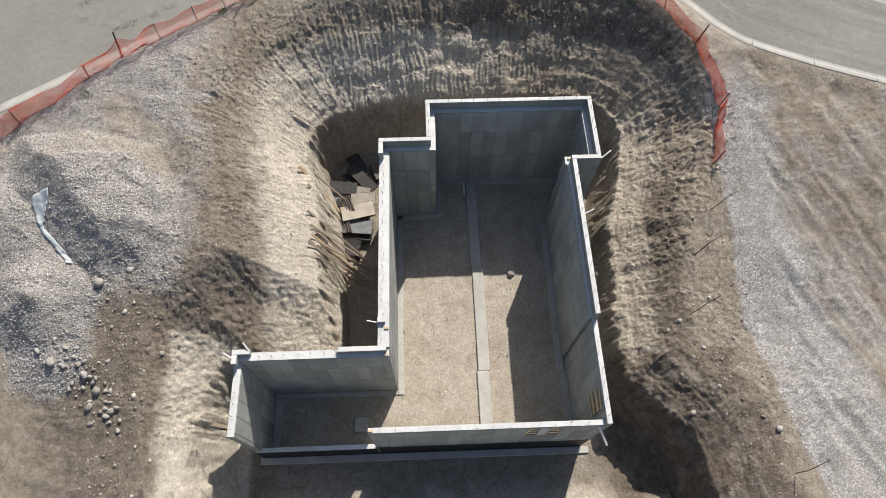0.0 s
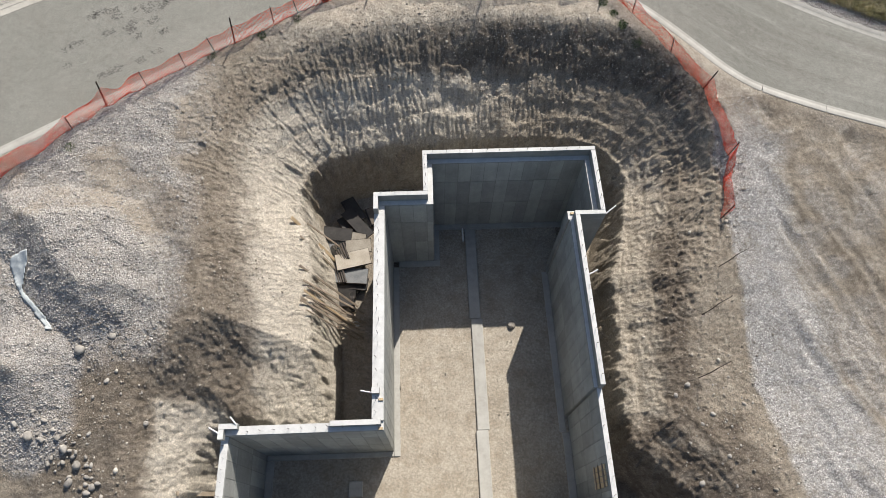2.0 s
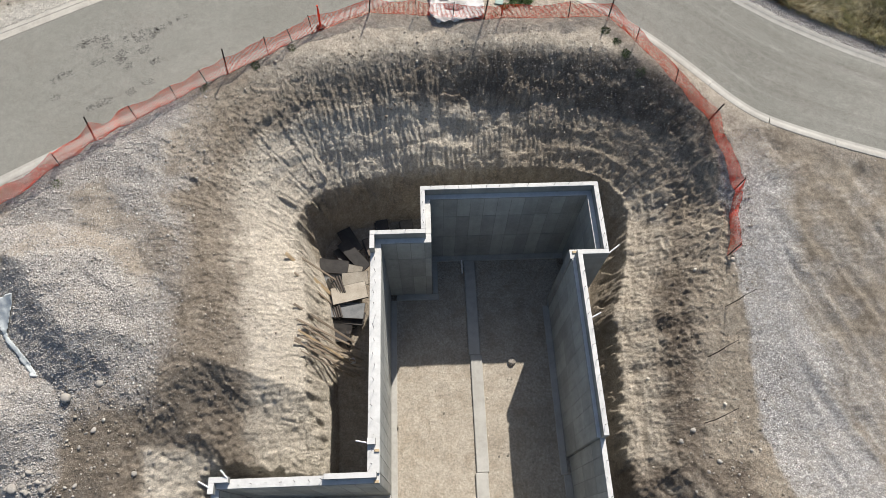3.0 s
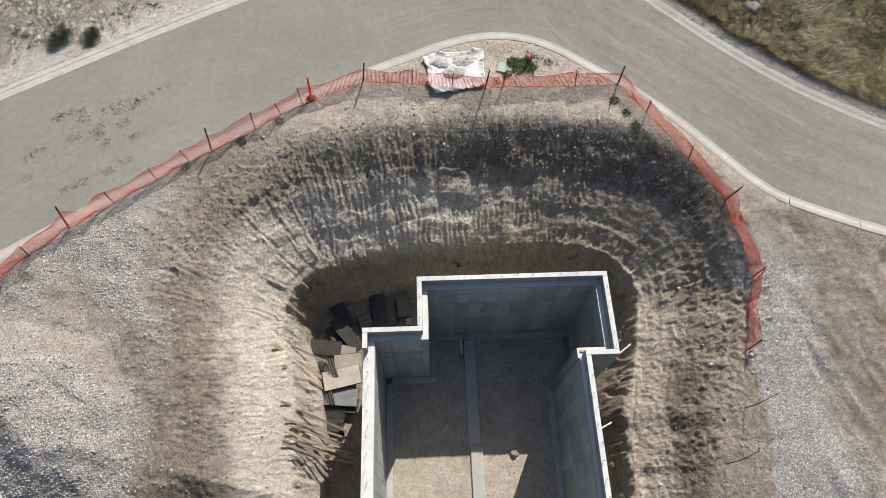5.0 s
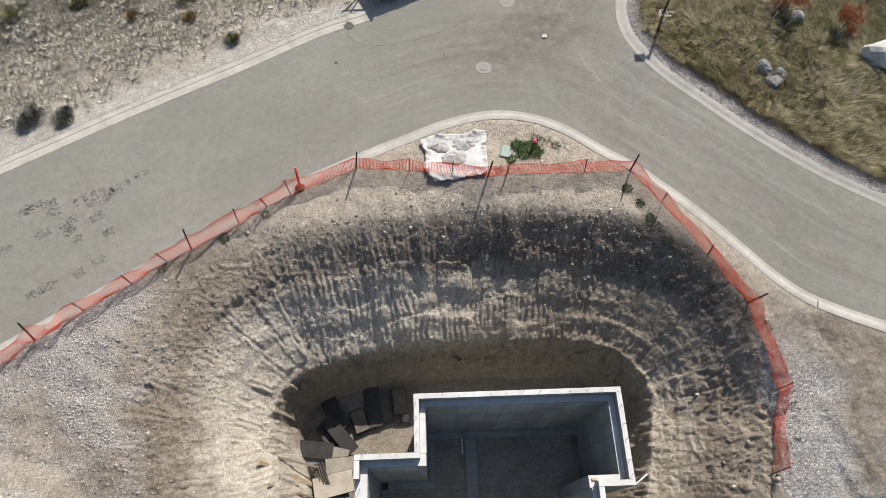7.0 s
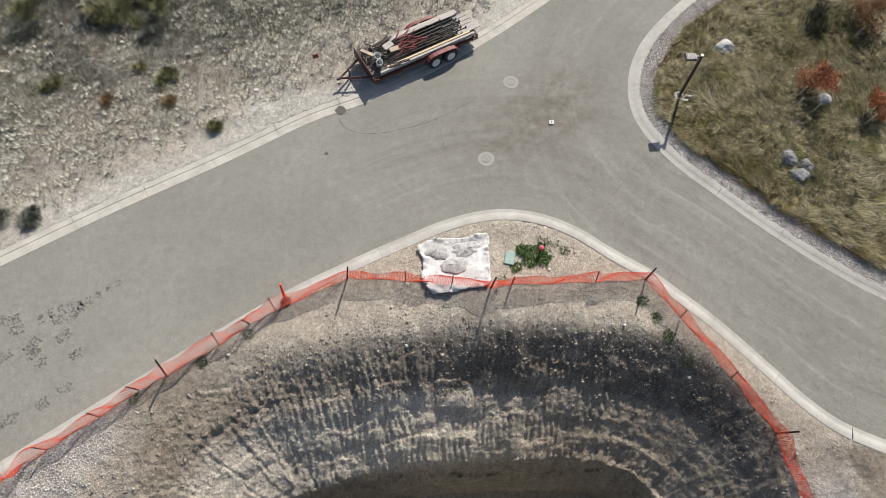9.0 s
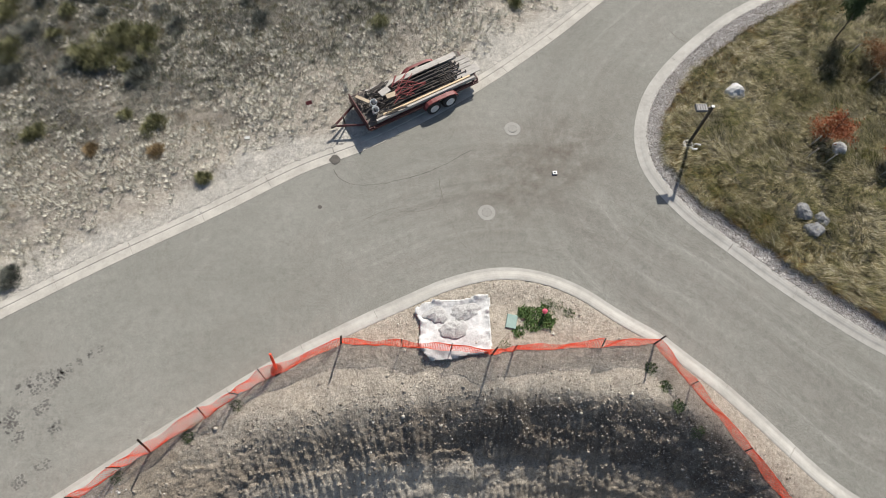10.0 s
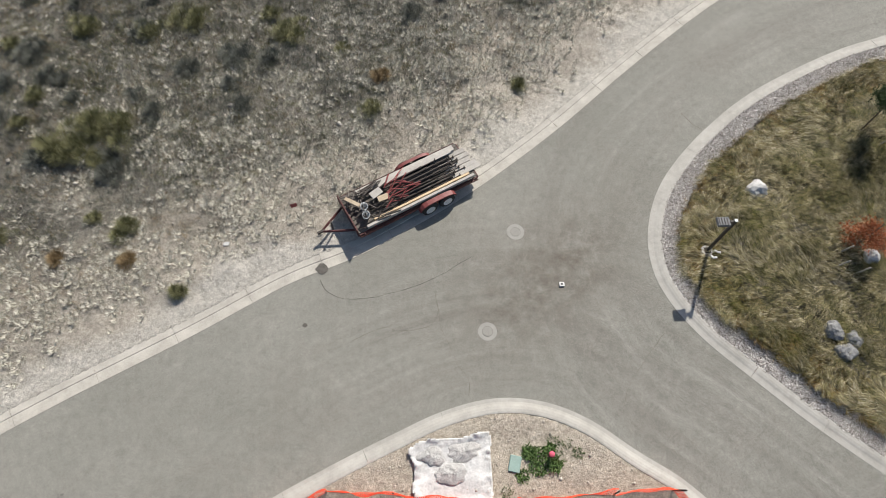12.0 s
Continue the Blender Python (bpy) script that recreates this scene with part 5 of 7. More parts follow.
def tuft(name, x, y, r, count, ln, material, label, category, group="", lean=(0.2, 1.2), width=0.03):
    a, q = rng.uniform(0, 2 * math.pi, count), r * np.sqrt(rng.uniform(0, 1, count))
    px, py = x + q * np.cos(a), y + q * np.sin(a)
    b = np.stack([px, py, land(px, py)[0]], 1)
    ob = blades(name, b, rng.uniform(0, 6.28, count), rng.uniform(0.6, 1.1, count) * ln, np.full(count, width), rng.uniform(*lean, count), material)
    return tagged(ob, label, category, group)


for x, y, r, n, ln in ((4.25, 26.85, 0.24, 260, 0.2), (4.5, 26.35, 0.3, 200, 0.18), (3.95, 26.1, 0.22, 110, 0.15), (4.6, 26.75, 0.3, 150, 0.2), (5.05, 26.45, 0.26, 260, 0.26), (5.0, 26.95, 0.18, 120, 0.2)):
    tuft("green_plant", x, y, r, n, ln, M_GREEN, "low bright green plant in bare soil beside the kerb", "plant", "plants beside the kerb", width=0.045)
for x, y, n in ((5.15, 27.2, 60), (5.6, 27.1, 50), (5.95, 26.8, 90), (5.3, 26.95, 40), (-10.1, 21.45, 90), (-7.9, 22.7, 120), (-6.3, 23.7, 80), (8.75, 24.6, 160), (9.55, 23.2, 220), (9.2, 23.9, 160), (10.2, 22.3, 120), (3.4, 25.6, 60), (-15.6, 16.6, 90)):
    tuft("weed", x, y, 0.22, n, 0.1, M_WEED, "small green weed growing in bare soil", "weed", "weeds on the lot", width=0.03)
lid = box("utility_box", -0.2, 0.2, -0.28, 0.28, -0.1, 0.03, M_TEAL, None, 0.02)
lid.matrix_world = Matrix.Translation((3.72, 26.5, ground_z(3.72, 26.5) + 0.05)) @ Matrix.Rotation(-0.25, 4, "Z")
tagged(lid, "flat green plastic utility box lid in the soil", "utility box")
cap = empty("marker_post", Matrix.Translation((4.95, 26.72, ground_z(4.95, 26.72))))
tagged(cap, "short marker post with a pink cap among green plants", "marker post")
bm = bmesh.new()
lathe(bm, [(0.05, 0), (0.05, 0.45)], 10)
part("post", bm, M_POST, cap)
bm = bmesh.new()
lathe(bm, [(0.06, 0.42), (0.1, 0.45), (0.105, 0.5), (0.08, 0.55), (0.03, 0.58)], 12)
part("cap", bm, M_PINK, cap, "pink plastic cap")

# pale fabric between the gravel heaps
M_FABRIC = grainy("pale_ground_fabric", (0.40, 0.44, 0.45), (0.56, 0.59, 0.59), 3, 30, 0.8, 0.3, 0.02)
fab = cloth("ground_fabric", [(-17.02, 11.31), (-16.67, 11.63), (-16.08, 11.68), (-16.2, 11.0), (-16.38, 10.3), (-15.9, 9.75), (-15.15, 8.95), (-14.9, 8.6), (-15.1, 8.6), (-15.45, 9.0), (-16.1, 9.7), (-16.6, 10.3)], 0.06, 54, M_FABRIC, 0.02, hem=0.02)
tagged(fab, "pale blue-white ground fabric showing between gravel heaps", "fabric")

# ---- marks on the street ----
M_CRACK = grainy("crack_filler", (0.10, 0.088, 0.074), (0.16, 0.145, 0.125), 6, 40, 0.95, 0.2)
M_WET = grainy("oil_stain", (0.055, 0.05, 0.043), (0.115, 0.106, 0.093), 9, 40, 0.7, 0.1)
M_IRON = grainy("cast_iron", (0.205, 0.2, 0.18), (0.285, 0.277, 0.25), 12, 60, 0.7, 0.4)


def strip_mark(name, pts, w, material, label, seed, wobble=0.04):
    line = smooth_line(pts, 0.12)
    t = np.gradient(line, axis=0)
    t /= np.linalg.norm(t, axis=1)[:, None] + 1e-9
    nrm = np.stack([-t[:, 1], t[:, 0]], 1)
    k = np.arange(len(line))
    line = line + nrm * (rough_noise(k * 0.35, k * 0.0, seed, 3) * wobble)[:, None]
    ww = w * (0.35 + 0.65 * np.abs(rough_noise(k * 0.5, k * 0 + 4, seed + 1, 2)) * 1.8)
    hz = street(line[:, 0], line[:, 1]) + 0.004
    v = np.concatenate([np.c_[line - nrm * ww[:, None], hz], np.c_[line + nrm * ww[:, None], hz]])
    n = len(line)
    f = np.array([(i, i + 1, n + i + 1, n + i) for i in range(n - 1)])
    ob = fast_mesh(name, v, f, material)
    return tagged(ob, label, "road crack", kind="structure")


for i, (pts, w) in enumerate((([(1.2, 32.95), (1.3, 32.0), (1.4, 31.4), (1.65, 30.75), (1.9, 30.1), (2.25, 29.55), (2.3, 28.9)], 0.012), ([(-2.0, 31.1), (-0.75, 31.6), (-0.3, 31.4), (0.9, 31.55), (1.3, 32.2)], 0.012),
                              ([(9.82, 31.0), (9.0, 30.1), (8.18, 29.1), (7.75, 28.1)], 0.011), ([(12.5, 41.2), (12.9, 40.6), (13.4, 40.15)], 0.014))):
    strip_mark("road_crack", pts, w, M_CRACK, "thin dark crack in the asphalt street", 80 + i)
strip_mark("tyre_mark", [(-3.3, 33.6), (-3.0, 33.1), (-2.4, 32.8), (-1.6, 32.75), (-0.3, 33.0), (1.1, 33.5), (2.7, 34.4)], 0.014, M_WET, "curved dark stain left on the street", 95, 0.03)


def blotch(name, x, y, r, material, label, seed, z=0.005, k=0.4, n=28):
    a = np.linspace(0, 2 * math.pi, n + 1)[:-1]
    q = r * (1 + k * rough_noise(np.cos(a) * 1.7 + seed, np.sin(a) * 1.7, seed, 3))
    v = np.r_[[[x, y, z]], np.c_[x + q * np.cos(a), y + q * np.sin(a), np.full(n, z)]]
    f = np.array([(0, i + 1, (i + 1) % n + 1) for i in range(n)])
    return tagged(fast_mesh(name, v, f, material), label, "stain", kind="structure")


blotch("stain", -3.25, 34.05, 0.24, M_WET, "dark oil stain on the street", 101, 0.02)
blotch("stain", -3.78, 31.75, 0.09, M_WET, "dark oil stain on the street", 102)
M_DAMP = grainy("damp_patch", (0.105, 0.10, 0.09), (0.16, 0.154, 0.14), 7, 40, 0.8, 0.1)
srnd = random.Random(8)


def tread_print(x, y, turn, rows, seed):
    """Crumbs of dried mud left by a tyre's lugs, in a few rows."""
    q = random.Random(seed)
    v, f = [], []
    for i in range(rows):
        for j in range(5):
            if q.random() < 0.25:
                continue
            u, w = (i - rows / 2) * 0.11 + q.gauss(0, 0.015) + 0.02 * abs(j - 2), (j - 2) * 0.075 + q.gauss(0, 0.012)
            px, py = x + u * math.cos(turn) - w * math.sin(turn), y + u * math.sin(turn) + w * math.cos(turn)
            k, n = len(v), 7
            r = q.uniform(0.035, 0.07)
            for m in range(n):
                a = 2 * math.pi * m / n
                rr = r * q.uniform(0.6, 1.25)
                v.append((px + rr * math.cos(a), py + rr * math.sin(a) * 0.8, float(street(px, py)) + 0.005))
            f.append(tuple(range(k, k + n)))
    tagged(raw_mesh("tread_print", v, f, M_DAMP), "dark muddy tyre tread print on the dusty street", "stain", "tread prints", "structure")


for i, (x, y) in enumerate(((-16.9, 22.2), (-16.55, 22.5), (-16.2, 24.2), (-15.9, 24.5), (-15.3, 24.6), (-15.0, 24.2), (-15.2, 23.2), (-14.1, 23.3), (-13.8, 22.9), (-14.3, 23.6), (-13.5, 24.6), (-13.2, 23.9), (-12.9, 24.9), (-12.6, 23.2), (-12.7, 21.9), (-16.7, 21.2), (-14.9, 20.6), (-14.4, 20.9), (-13.4, 21.4))):
    tread_print(x, y, srnd.uniform(0.2, 1.2), srnd.choice((4, 5, 6)), 300 + i)
for i in range(9):
    tread_print(-14.2 + 0.33 * i, 24.6 + 0.16 * i + 0.1 * math.sin(i), 0.45, 2, 330 + i)
M_COLLAR = make_concrete("collar_concrete", (0.25, 0.246, 0.222), (0.315, 0.307, 0.28))
for x, y in ((3.11, 31.28), (4.53, 35.45)):
    mh = empty("manhole", Matrix.Translation((x, y, 0)))
    tagged(mh, "round iron manhole cover in a pale concrete collar", "manhole", "manholes", "structure")
    bm = bmesh.new()
    lathe(bm, [(0.36, -0.05), (0.36, 0.008), (0.21, 0.009), (0.21, -0.01)], 24)
    part("collar", bm, M_COLLAR, mh)
    bm = bmesh.new()
    lathe(bm, [(0.19, -0.05), (0.19, 0.013), (0.17, 0.016), (0.05, 0.016), (0.045, 0.02), (0.02, 0.02)], 20)
    part("cover", bm, M_IRON, mh)
wb = box("paper_box", -0.1, 0.1, -0.09, 0.09, 0.0, 0.06, M_SHEET, None, 0.005)
wb.location = (6.14, 33.09, 0.001)
box("mark", -0.04, 0.04, -0.03, 0.03, 0.06, 0.064, M_RUBBER, wb)
tagged(wb, "small white flattened paper box on the street", "paper box")

# ---- flatbed trailer loaded with shoring ----
M_TRED = grainy("dark_red_paint", (0.05, 0.02, 0.018), (0.10, 0.032, 0.029), 4, 40, 0.5, 0.2)
M_RUSTRED = grainy("red_rusty_tube", (0.20, 0.045, 0.045), (0.34, 0.09, 0.085), 5, 40, 0.6, 0.2, vary=0.3)
M_GUARD = grainy("dull_red_paint", (0.13, 0.03, 0.03), (0.22, 0.065, 0.06), 4, 40, 0.5, 0.2)
M_TUBE = grainy("dark_steel_tube", (0.055, 0.048, 0.044), (0.15, 0.13, 0.115), 5, 40, 0.55, 0.2, metal=0.4, vary=0.5)
M_GREYBOARD = grainy("sun_bleached_board", (0.34, 0.32, 0.29), (0.50, 0.475, 0.43), 4, 40, 0.85, 0.3, vary=0.25)
M_DECK = grainy("dark_deck_board", (0.09, 0.08, 0.07), (0.18, 0.165, 0.145), 4, 40, 0.85, 0.3, vary=0.25)
M_RIM = grainy("white_wheel_steel", (0.55, 0.55, 0.54), (0.72, 0.72, 0.70), 5, 40, 0.45, 0.1)
M_CANVAS = grainy("tan_panel", (0.33, 0.26, 0.18), (0.47, 0.39, 0.28), 4, 40, 0.8, 0.2)
TM = Matrix.Translation((0.24, 37.3, 0)) @ Matrix.Rotation(radians(27.9), 4, "Z")
trailer = empty("trailer", TM)
tagged(trailer, "dark red flatbed trailer with two axles parked beside the street", "trailer")
L2, W2, DZ = 2.72, 0.92, 0.62


def tr_box(name, x0, x1, y0, y1, z0, z1, m, bevel=0.01, parent=None, label=""):
    return box(name, x0, x1, y0, y1, z0, z1, m, parent or trailer, bevel, label=label)


for s in (-1, 1):
    tr_box("side_rail", -L2, L2, s * W2 - 0.04, s * W2 + 0.04, DZ - 0.16, DZ - 0.01, M_TRED)
    for i in range(7):
        x = -L2 + 0.25 + i * (2 * L2 - 0.5) / 6
        tr_box("stake_pocket", x - 0.05, x + 0.05, s * (W2 + 0.07) - 0.03, s * (W2 + 0.07) + 0.03, DZ - 0.14, DZ - 0.02, M_TRED, 0.006)
    tr_box("rub_rail", -L2, L2, s * (W2 + 0.11) - 0.012, s * (W2 + 0.11) + 0.012, DZ - 0.1, DZ - 0.03, M_TRED, 0.004)
for i in range(9):
    y = -W2 + 0.04 + i * 0.207
    tr_box("deck_plank", -L2, L2, y, y + 0.19, DZ, DZ + 0.04, M_DECK, 0.006)
for i in range(8):
    x = -L2 + 0.1 + i * 0.74
    tr_box("cross_member", x - 0.03, x + 0.03, -W2 + 0.05, W2 - 0.05, DZ - 0.13, DZ - 0.02, M_TRED, 0.005)
tr_box("front_rail", -L2 - 0.05, -L2, -W2, W2, DZ - 0.16, DZ + 0.35, M_TRED)
tr_box("rear_rail", L2 + 0.002, L2 + 0.06, -W2, W2, DZ - 0.16, DZ + 0.03, M_TRED)
for s in (-1, 1):
    bm = bmesh.new()
    tube(bm, [(-L2 - 0.02, s * 0.6, DZ - 0.1), (-L2 - 1.15, s * 0.04, DZ - 0.1)], 0.05, 6)
    part("drawbar", bm, M_TRED, trailer)
bm = bmesh.new()
lathe(bm, [(0.035, 0.0), (0.06, 0.0), (0.06, 0.02), (0.035, 0.03), (0.035, 0.85), (0.05, 0.86), (0.05, 0.9)], 10, Matrix.Translation((-L2 - 0.75, 0, 0.02)))
part("jack", bm, M_STEEL, trailer)
tr_box("coupler", -L2 - 1.4, -L2 - 1.1, -0.05, 0.05, DZ - 0.15, DZ - 0.05, M_STEEL, 0.015)


def wheel(x, y):
    m = Matrix.Translation((x, y, 0.35)) @ Matrix.Rotation(radians(90), 4, "X")
    bm = bmesh.new()
    lathe(bm, [(0.2, -0.1), (0.31, -0.1), (0.35, -0.07), (0.355, 0.0), (0.35, 0.07), (0.31, 0.1), (0.2, 0.1)], 24)
    w = part("tyre", bm, M_RUBBER, trailer)
    w.matrix_local = m
    bm = bmesh.new()
    lathe(bm, [(0.2, -0.09), (0.21, -0.115), (0.18, -0.112), (0.16, -0.104), (0.08, -0.104), (0.07, -0.125), (0.045, -0.13)], 20)
    lathe(bm, [(0.045, 0.13), (0.07, 0.125), (0.08, 0.104), (0.16, 0.104), (0.18, 0.112), (0.21, 0.115), (0.2, 0.09)], 20)
    part("rim", bm, M_RIM, w, "white steel rim")


for s in (-1, 1):
    for x in (0.35, 1.15):
        wheel(x, s * (W2 + 0.2))
    bm = bmesh.new()
    arc = [(-0.1, 0.42), (-0.05, 0.58), (0.08, 0.7), (0.28, 0.76), (0.5, 0.775), (1.0, 0.775), (1.22, 0.76), (1.42, 0.7), (1.55, 0.58), (1.6, 0.42)]
    rows = []
    for xa, za in arc:
        ya, yb = s * (W2 + 0.06), s * (W2 + (0.27 if s < 0 else 0.2))
        rows.append([bm.verts.new(p) for p in ((xa, ya, za), (xa, yb, za), (xa, yb + s * 0.012, za - 0.05), (xa, yb, za - 0.02), (xa, ya, za - 0.02))])
    for a, b in zip(rows, rows[1:]):
        for j in range(5):
            bm.faces.new((a[j], a[(j + 1) % 5], b[(j + 1) % 5], b[j]))
    bm.faces.new(rows[0])
    bm.faces.new(rows[-1])
    bmesh.ops.recalc_face_normals(bm, faces=bm.faces)
    part("mudguard", bm, M_GUARD, trailer, "dull red rounded mudguard")
tr_box("axle", 0.32, 0.38, -W2 - 0.1, W2 + 0.1, 0.32, 0.38, M_STEEL, 0.01)
tr_box("axle", 1.12, 1.18, -W2 - 0.1, W2 + 0.1, 0.32, 0.38, M_STEEL, 0.01)

LZ = DZ + 0.045
prnd = random.Random(3)


def on_trailer(ob):
    ob.matrix_world = TM @ ob.matrix_world
    return ob


def prop(x0, x1, y0, y1, z, r=0.032):
    """A shoring prop: outer tube, inner tube, collar with handle, and plates at the ends."""
    p = empty("shoring_prop")
    tagged(p, "dark rusty steel shoring prop lying on the trailer", "steel prop", "props on the trailer")
    dx, dy = x1 - x0, y1 - y0
    bm = bmesh.new()
    tube(bm, [(x0, y0, z), (x0 + dx * 0.62, y0 + dy * 0.62, z)], r, 8)
    part("outer_tube", bm, M_TUBE, p)
    bm = bmesh.new()
    tube(bm, [(x0 + dx * 0.6, y0 + dy * 0.6, z), (x1, y1, z)], r * 0.72, 8)
    part("inner_tube", bm, M_TUBE, p)
    bm = bmesh.new()
    tube(bm, [(x0 + dx * 0.6, y0 + dy * 0.6, z), (x0 + dx * 0.65, y0 + dy * 0.65, z)], r * 1.4, 8)
    part("collar", bm, M_TUBE, p)
    for x, y in ((x0, y0), (x1, y1)):
        box("end_plate", x - 0.006, x + 0.006, y - 0.06, y + 0.06, z - 0.05, z + 0.07, M_TUBE, p)
    on_trailer(p)


for i in range(9):
    y = -0.58 + 0.125 * i + prnd.uniform(-0.02, 0.02)
    prop(-1.0 + prnd.uniform(-0.25, 0.25), 2.15 + prnd.uniform(-0.25, 0.3), y, y + prnd.uniform(-0.03, 0.03), LZ + 0.08)
for i in range(7):
    y = -0.5 + 0.14 * i + prnd.uniform(-0.03, 0.03)
    prop(-0.8 + prnd.uniform(-0.3, 0.4), 1.9 + prnd.uniform(-0.3, 0.3), y, y + prnd.uniform(-0.04, 0.04), LZ + 0.17)
for i in range(4):
    y = -0.1 + 0.18 * i
    prop(-0.4 + prnd.uniform(-0.2, 0.4), 1.8 + prnd.uniform(-0.4, 0.3), y, y + 0.02, LZ + 0.26, 0.035)


def plank(x0, x1, y, z, w, t, m, label, turn=0.0):
    b = box("plank", x0, x1, -w / 2, w / 2, 0, t, m, None, 0.006)
    b.matrix_world = Matrix.Translation((0, y, z)) @ Matrix.Rotation(turn, 4, "Z")
    on_trailer(b)
    tagged(b, label, "plank", "planks on the trailer")


plank(-2.0, 2.5, 0.72, LZ, 0.26, 0.16, M_GREYBOARD, "long sun-bleached board on the trailer", 0.0)
plank(-1.1, 2.3, 0.6, LZ + 0.17, 0.22, 0.05, M_GREYBOARD, "long grey-brown board on the trailer", 0.0)
plank(-1.9, 2.45, -0.7, LZ, 0.09, 0.16, M_WOOD, "long yellow timber on the trailer", 0.0)
plank(-2.3, 2.6, -0.84, LZ, 0.11, 0.15, M_GREYBOARD, "long sun-bleached board on the trailer", 0.0)
for i, (a, b, y) in enumerate(((1.3, 2.9, 0.5), (1.5, 2.95, 0.24), (1.7, 2.85, -0.02), (1.6, 3.05, -0.28), (1.8, 3.1, -0.52))):
    plank(a, b, y, LZ + 0.002 + 0.005 * i, 0.22, 0.045, M_GREYBOARD, "short sun-bleached board overhanging the trailer", 0.02 * (i - 2) * 0.3)
for i in range(26):
    a = Vector((prnd.uniform(-1.35, -0.1), prnd.uniform(-0.62, 0.5), LZ + prnd.uniform(0.22, 0.42)))
    h = prnd.choice((prnd.gauss(0.15, 0.25), prnd.gauss(0.7, 0.3), prnd.gauss(-0.3, 0.3)))
    ln = prnd.uniform(0.35, 0.8)
    bm = bmesh.new()
    b = a + Vector((ln * math.cos(h), ln * math.sin(h), prnd.uniform(-0.05, 0.08)))
    tube(bm, [a, a.lerp(b, 0.5) + Vector((0, 0, 0.015)), b], 0.02, 6)
    ob = part("red_tube", bm, M_RUSTRED)
    on_trailer(ob)
    tagged(ob, "short red rusty steel tube in a tangle on the trailer", "steel tube", "red tubes on the trailer")
for i in range(70):
    a = Vector((prnd.uniform(-2.68, -1.4), prnd.uniform(-0.85, 0.8), LZ + prnd.uniform(0.05, 0.3)))
    h = prnd.choice((prnd.gauss(0, 0.2), prnd.uniform(-0.6, 2.2)))
    ln = prnd.uniform(0.3, 1.0)
    bm = bmesh.new()
    b = a + Vector((ln * math.cos(h), ln * math.sin(h), prnd.uniform(-0.04, 0.06)))
    b.x, b.y = min(max(b.x, -2.7), -0.8), min(max(b.y, -0.88), 0.88)
    tube(bm, [a, b], prnd.choice((0.014, 0.022, 0.032)), 6)
    ob = part("steel_rod", bm, M_TUBE)
    on_trailer(ob)
    tagged(ob, "short dark steel rod in a pile on the trailer", "steel rod", "rods on the trailer")
for x, y, z, a, b, r in ((-1.35, 0.22, LZ + 0.34, 0.5, 0.32, 0.2), (-1.2, -0.12, LZ + 0.36, 0.45, 0.26, -0.1), (-2.35, 0.35, LZ + 0.28, 0.7, 0.16, -1.0)):
    ob = box("wooden_panel", -a / 2, a / 2, -b / 2, b / 2, 0, 0.04, M_GREYBOARD if r > 0 and a < 0.6 else M_CANVAS, None, 0.006)
    ob.matrix_world = Matrix.Translation((x, y, z)) @ Matrix.Rotation(r, 4, "Z")
    on_trailer(ob)
    tagged(ob, "small weathered wooden panel on the trailer load", "panel", "panels on the trailer")
for x, y in ((-2.05, -0.02), (-2.15, -0.4)):
    bm = bmesh.new()
    lathe(bm, [(0.125, 0), (0.15, 0.33), (0.158, 0.33), (0.158, 0.35), (0.148, 0.35), (0.12, 0.05)], 16)
    b = part("bucket", bm, M_PIPE)
    bm = bmesh.new()
    tube(bm, [(0.15 * math.cos(t), 0.02, 0.33 + 0.12 * math.sin(t)) for t in np.linspace(0, math.pi, 8)], 0.004, 4)
    part("handle", bm, M_STEEL, b)
    b.matrix_world = Matrix.Translation((x, y, LZ + 0.1)) @ Matrix.Rotation(0.3, 4, "X")
    on_trailer(b)
    tagged(b, "white plastic bucket among rods on the trailer", "bucket", "buckets on the trailer")

# small red sign beside the trailer
sx, sy = -4.29, 36.32
sign = empty("marker_sign", Matrix.Translation((sx, sy, ground_z(sx, sy))) @ Matrix.Rotation(0.3, 4, "Z"))
tagged(sign, "small red marker sign on a thin wire stake in dry grass", "sign")
box("stake", -0.008, 0.008, -0.004, 0.004, -0.2, 0.6, M_STEEL, sign, 0.001)
box("board", -0.13, 0.13, -0.012, -0.005, 0.6, 0.78, M_RUSTRED, sign, 0.002, m=Matrix.Rotation(-0.35, 4, "X"), label="red sign board")

# ---- grass island ----


def grass_mat(name, green, tan, patch):
    """Blades in two ranges of colour that swap over from patch to patch."""
    n = Nodes(name, 0.65)
    r = n.island()
    a = n.ramp(r, *[(i / (len(green) - 1), c) for i, c in enumerate(green)])
    b = n.ramp(r, *[(i / (len(tan) - 1), c) for i, c in enumerate(tan)])
    c = n.mix(n.ramp(n.noise(patch, 6, 0.7, None, 0.8), (0.36, 0.0), (0.54, 0.95)), a, b)
    return n.done(n.mix(1.0, c, n.ramp(n.noise(2.6, 4, 0.7, None, 1.0), (0.36, 0.5), (0.5, 0.95), (0.62, 1.5)), "MULTIPLY"))


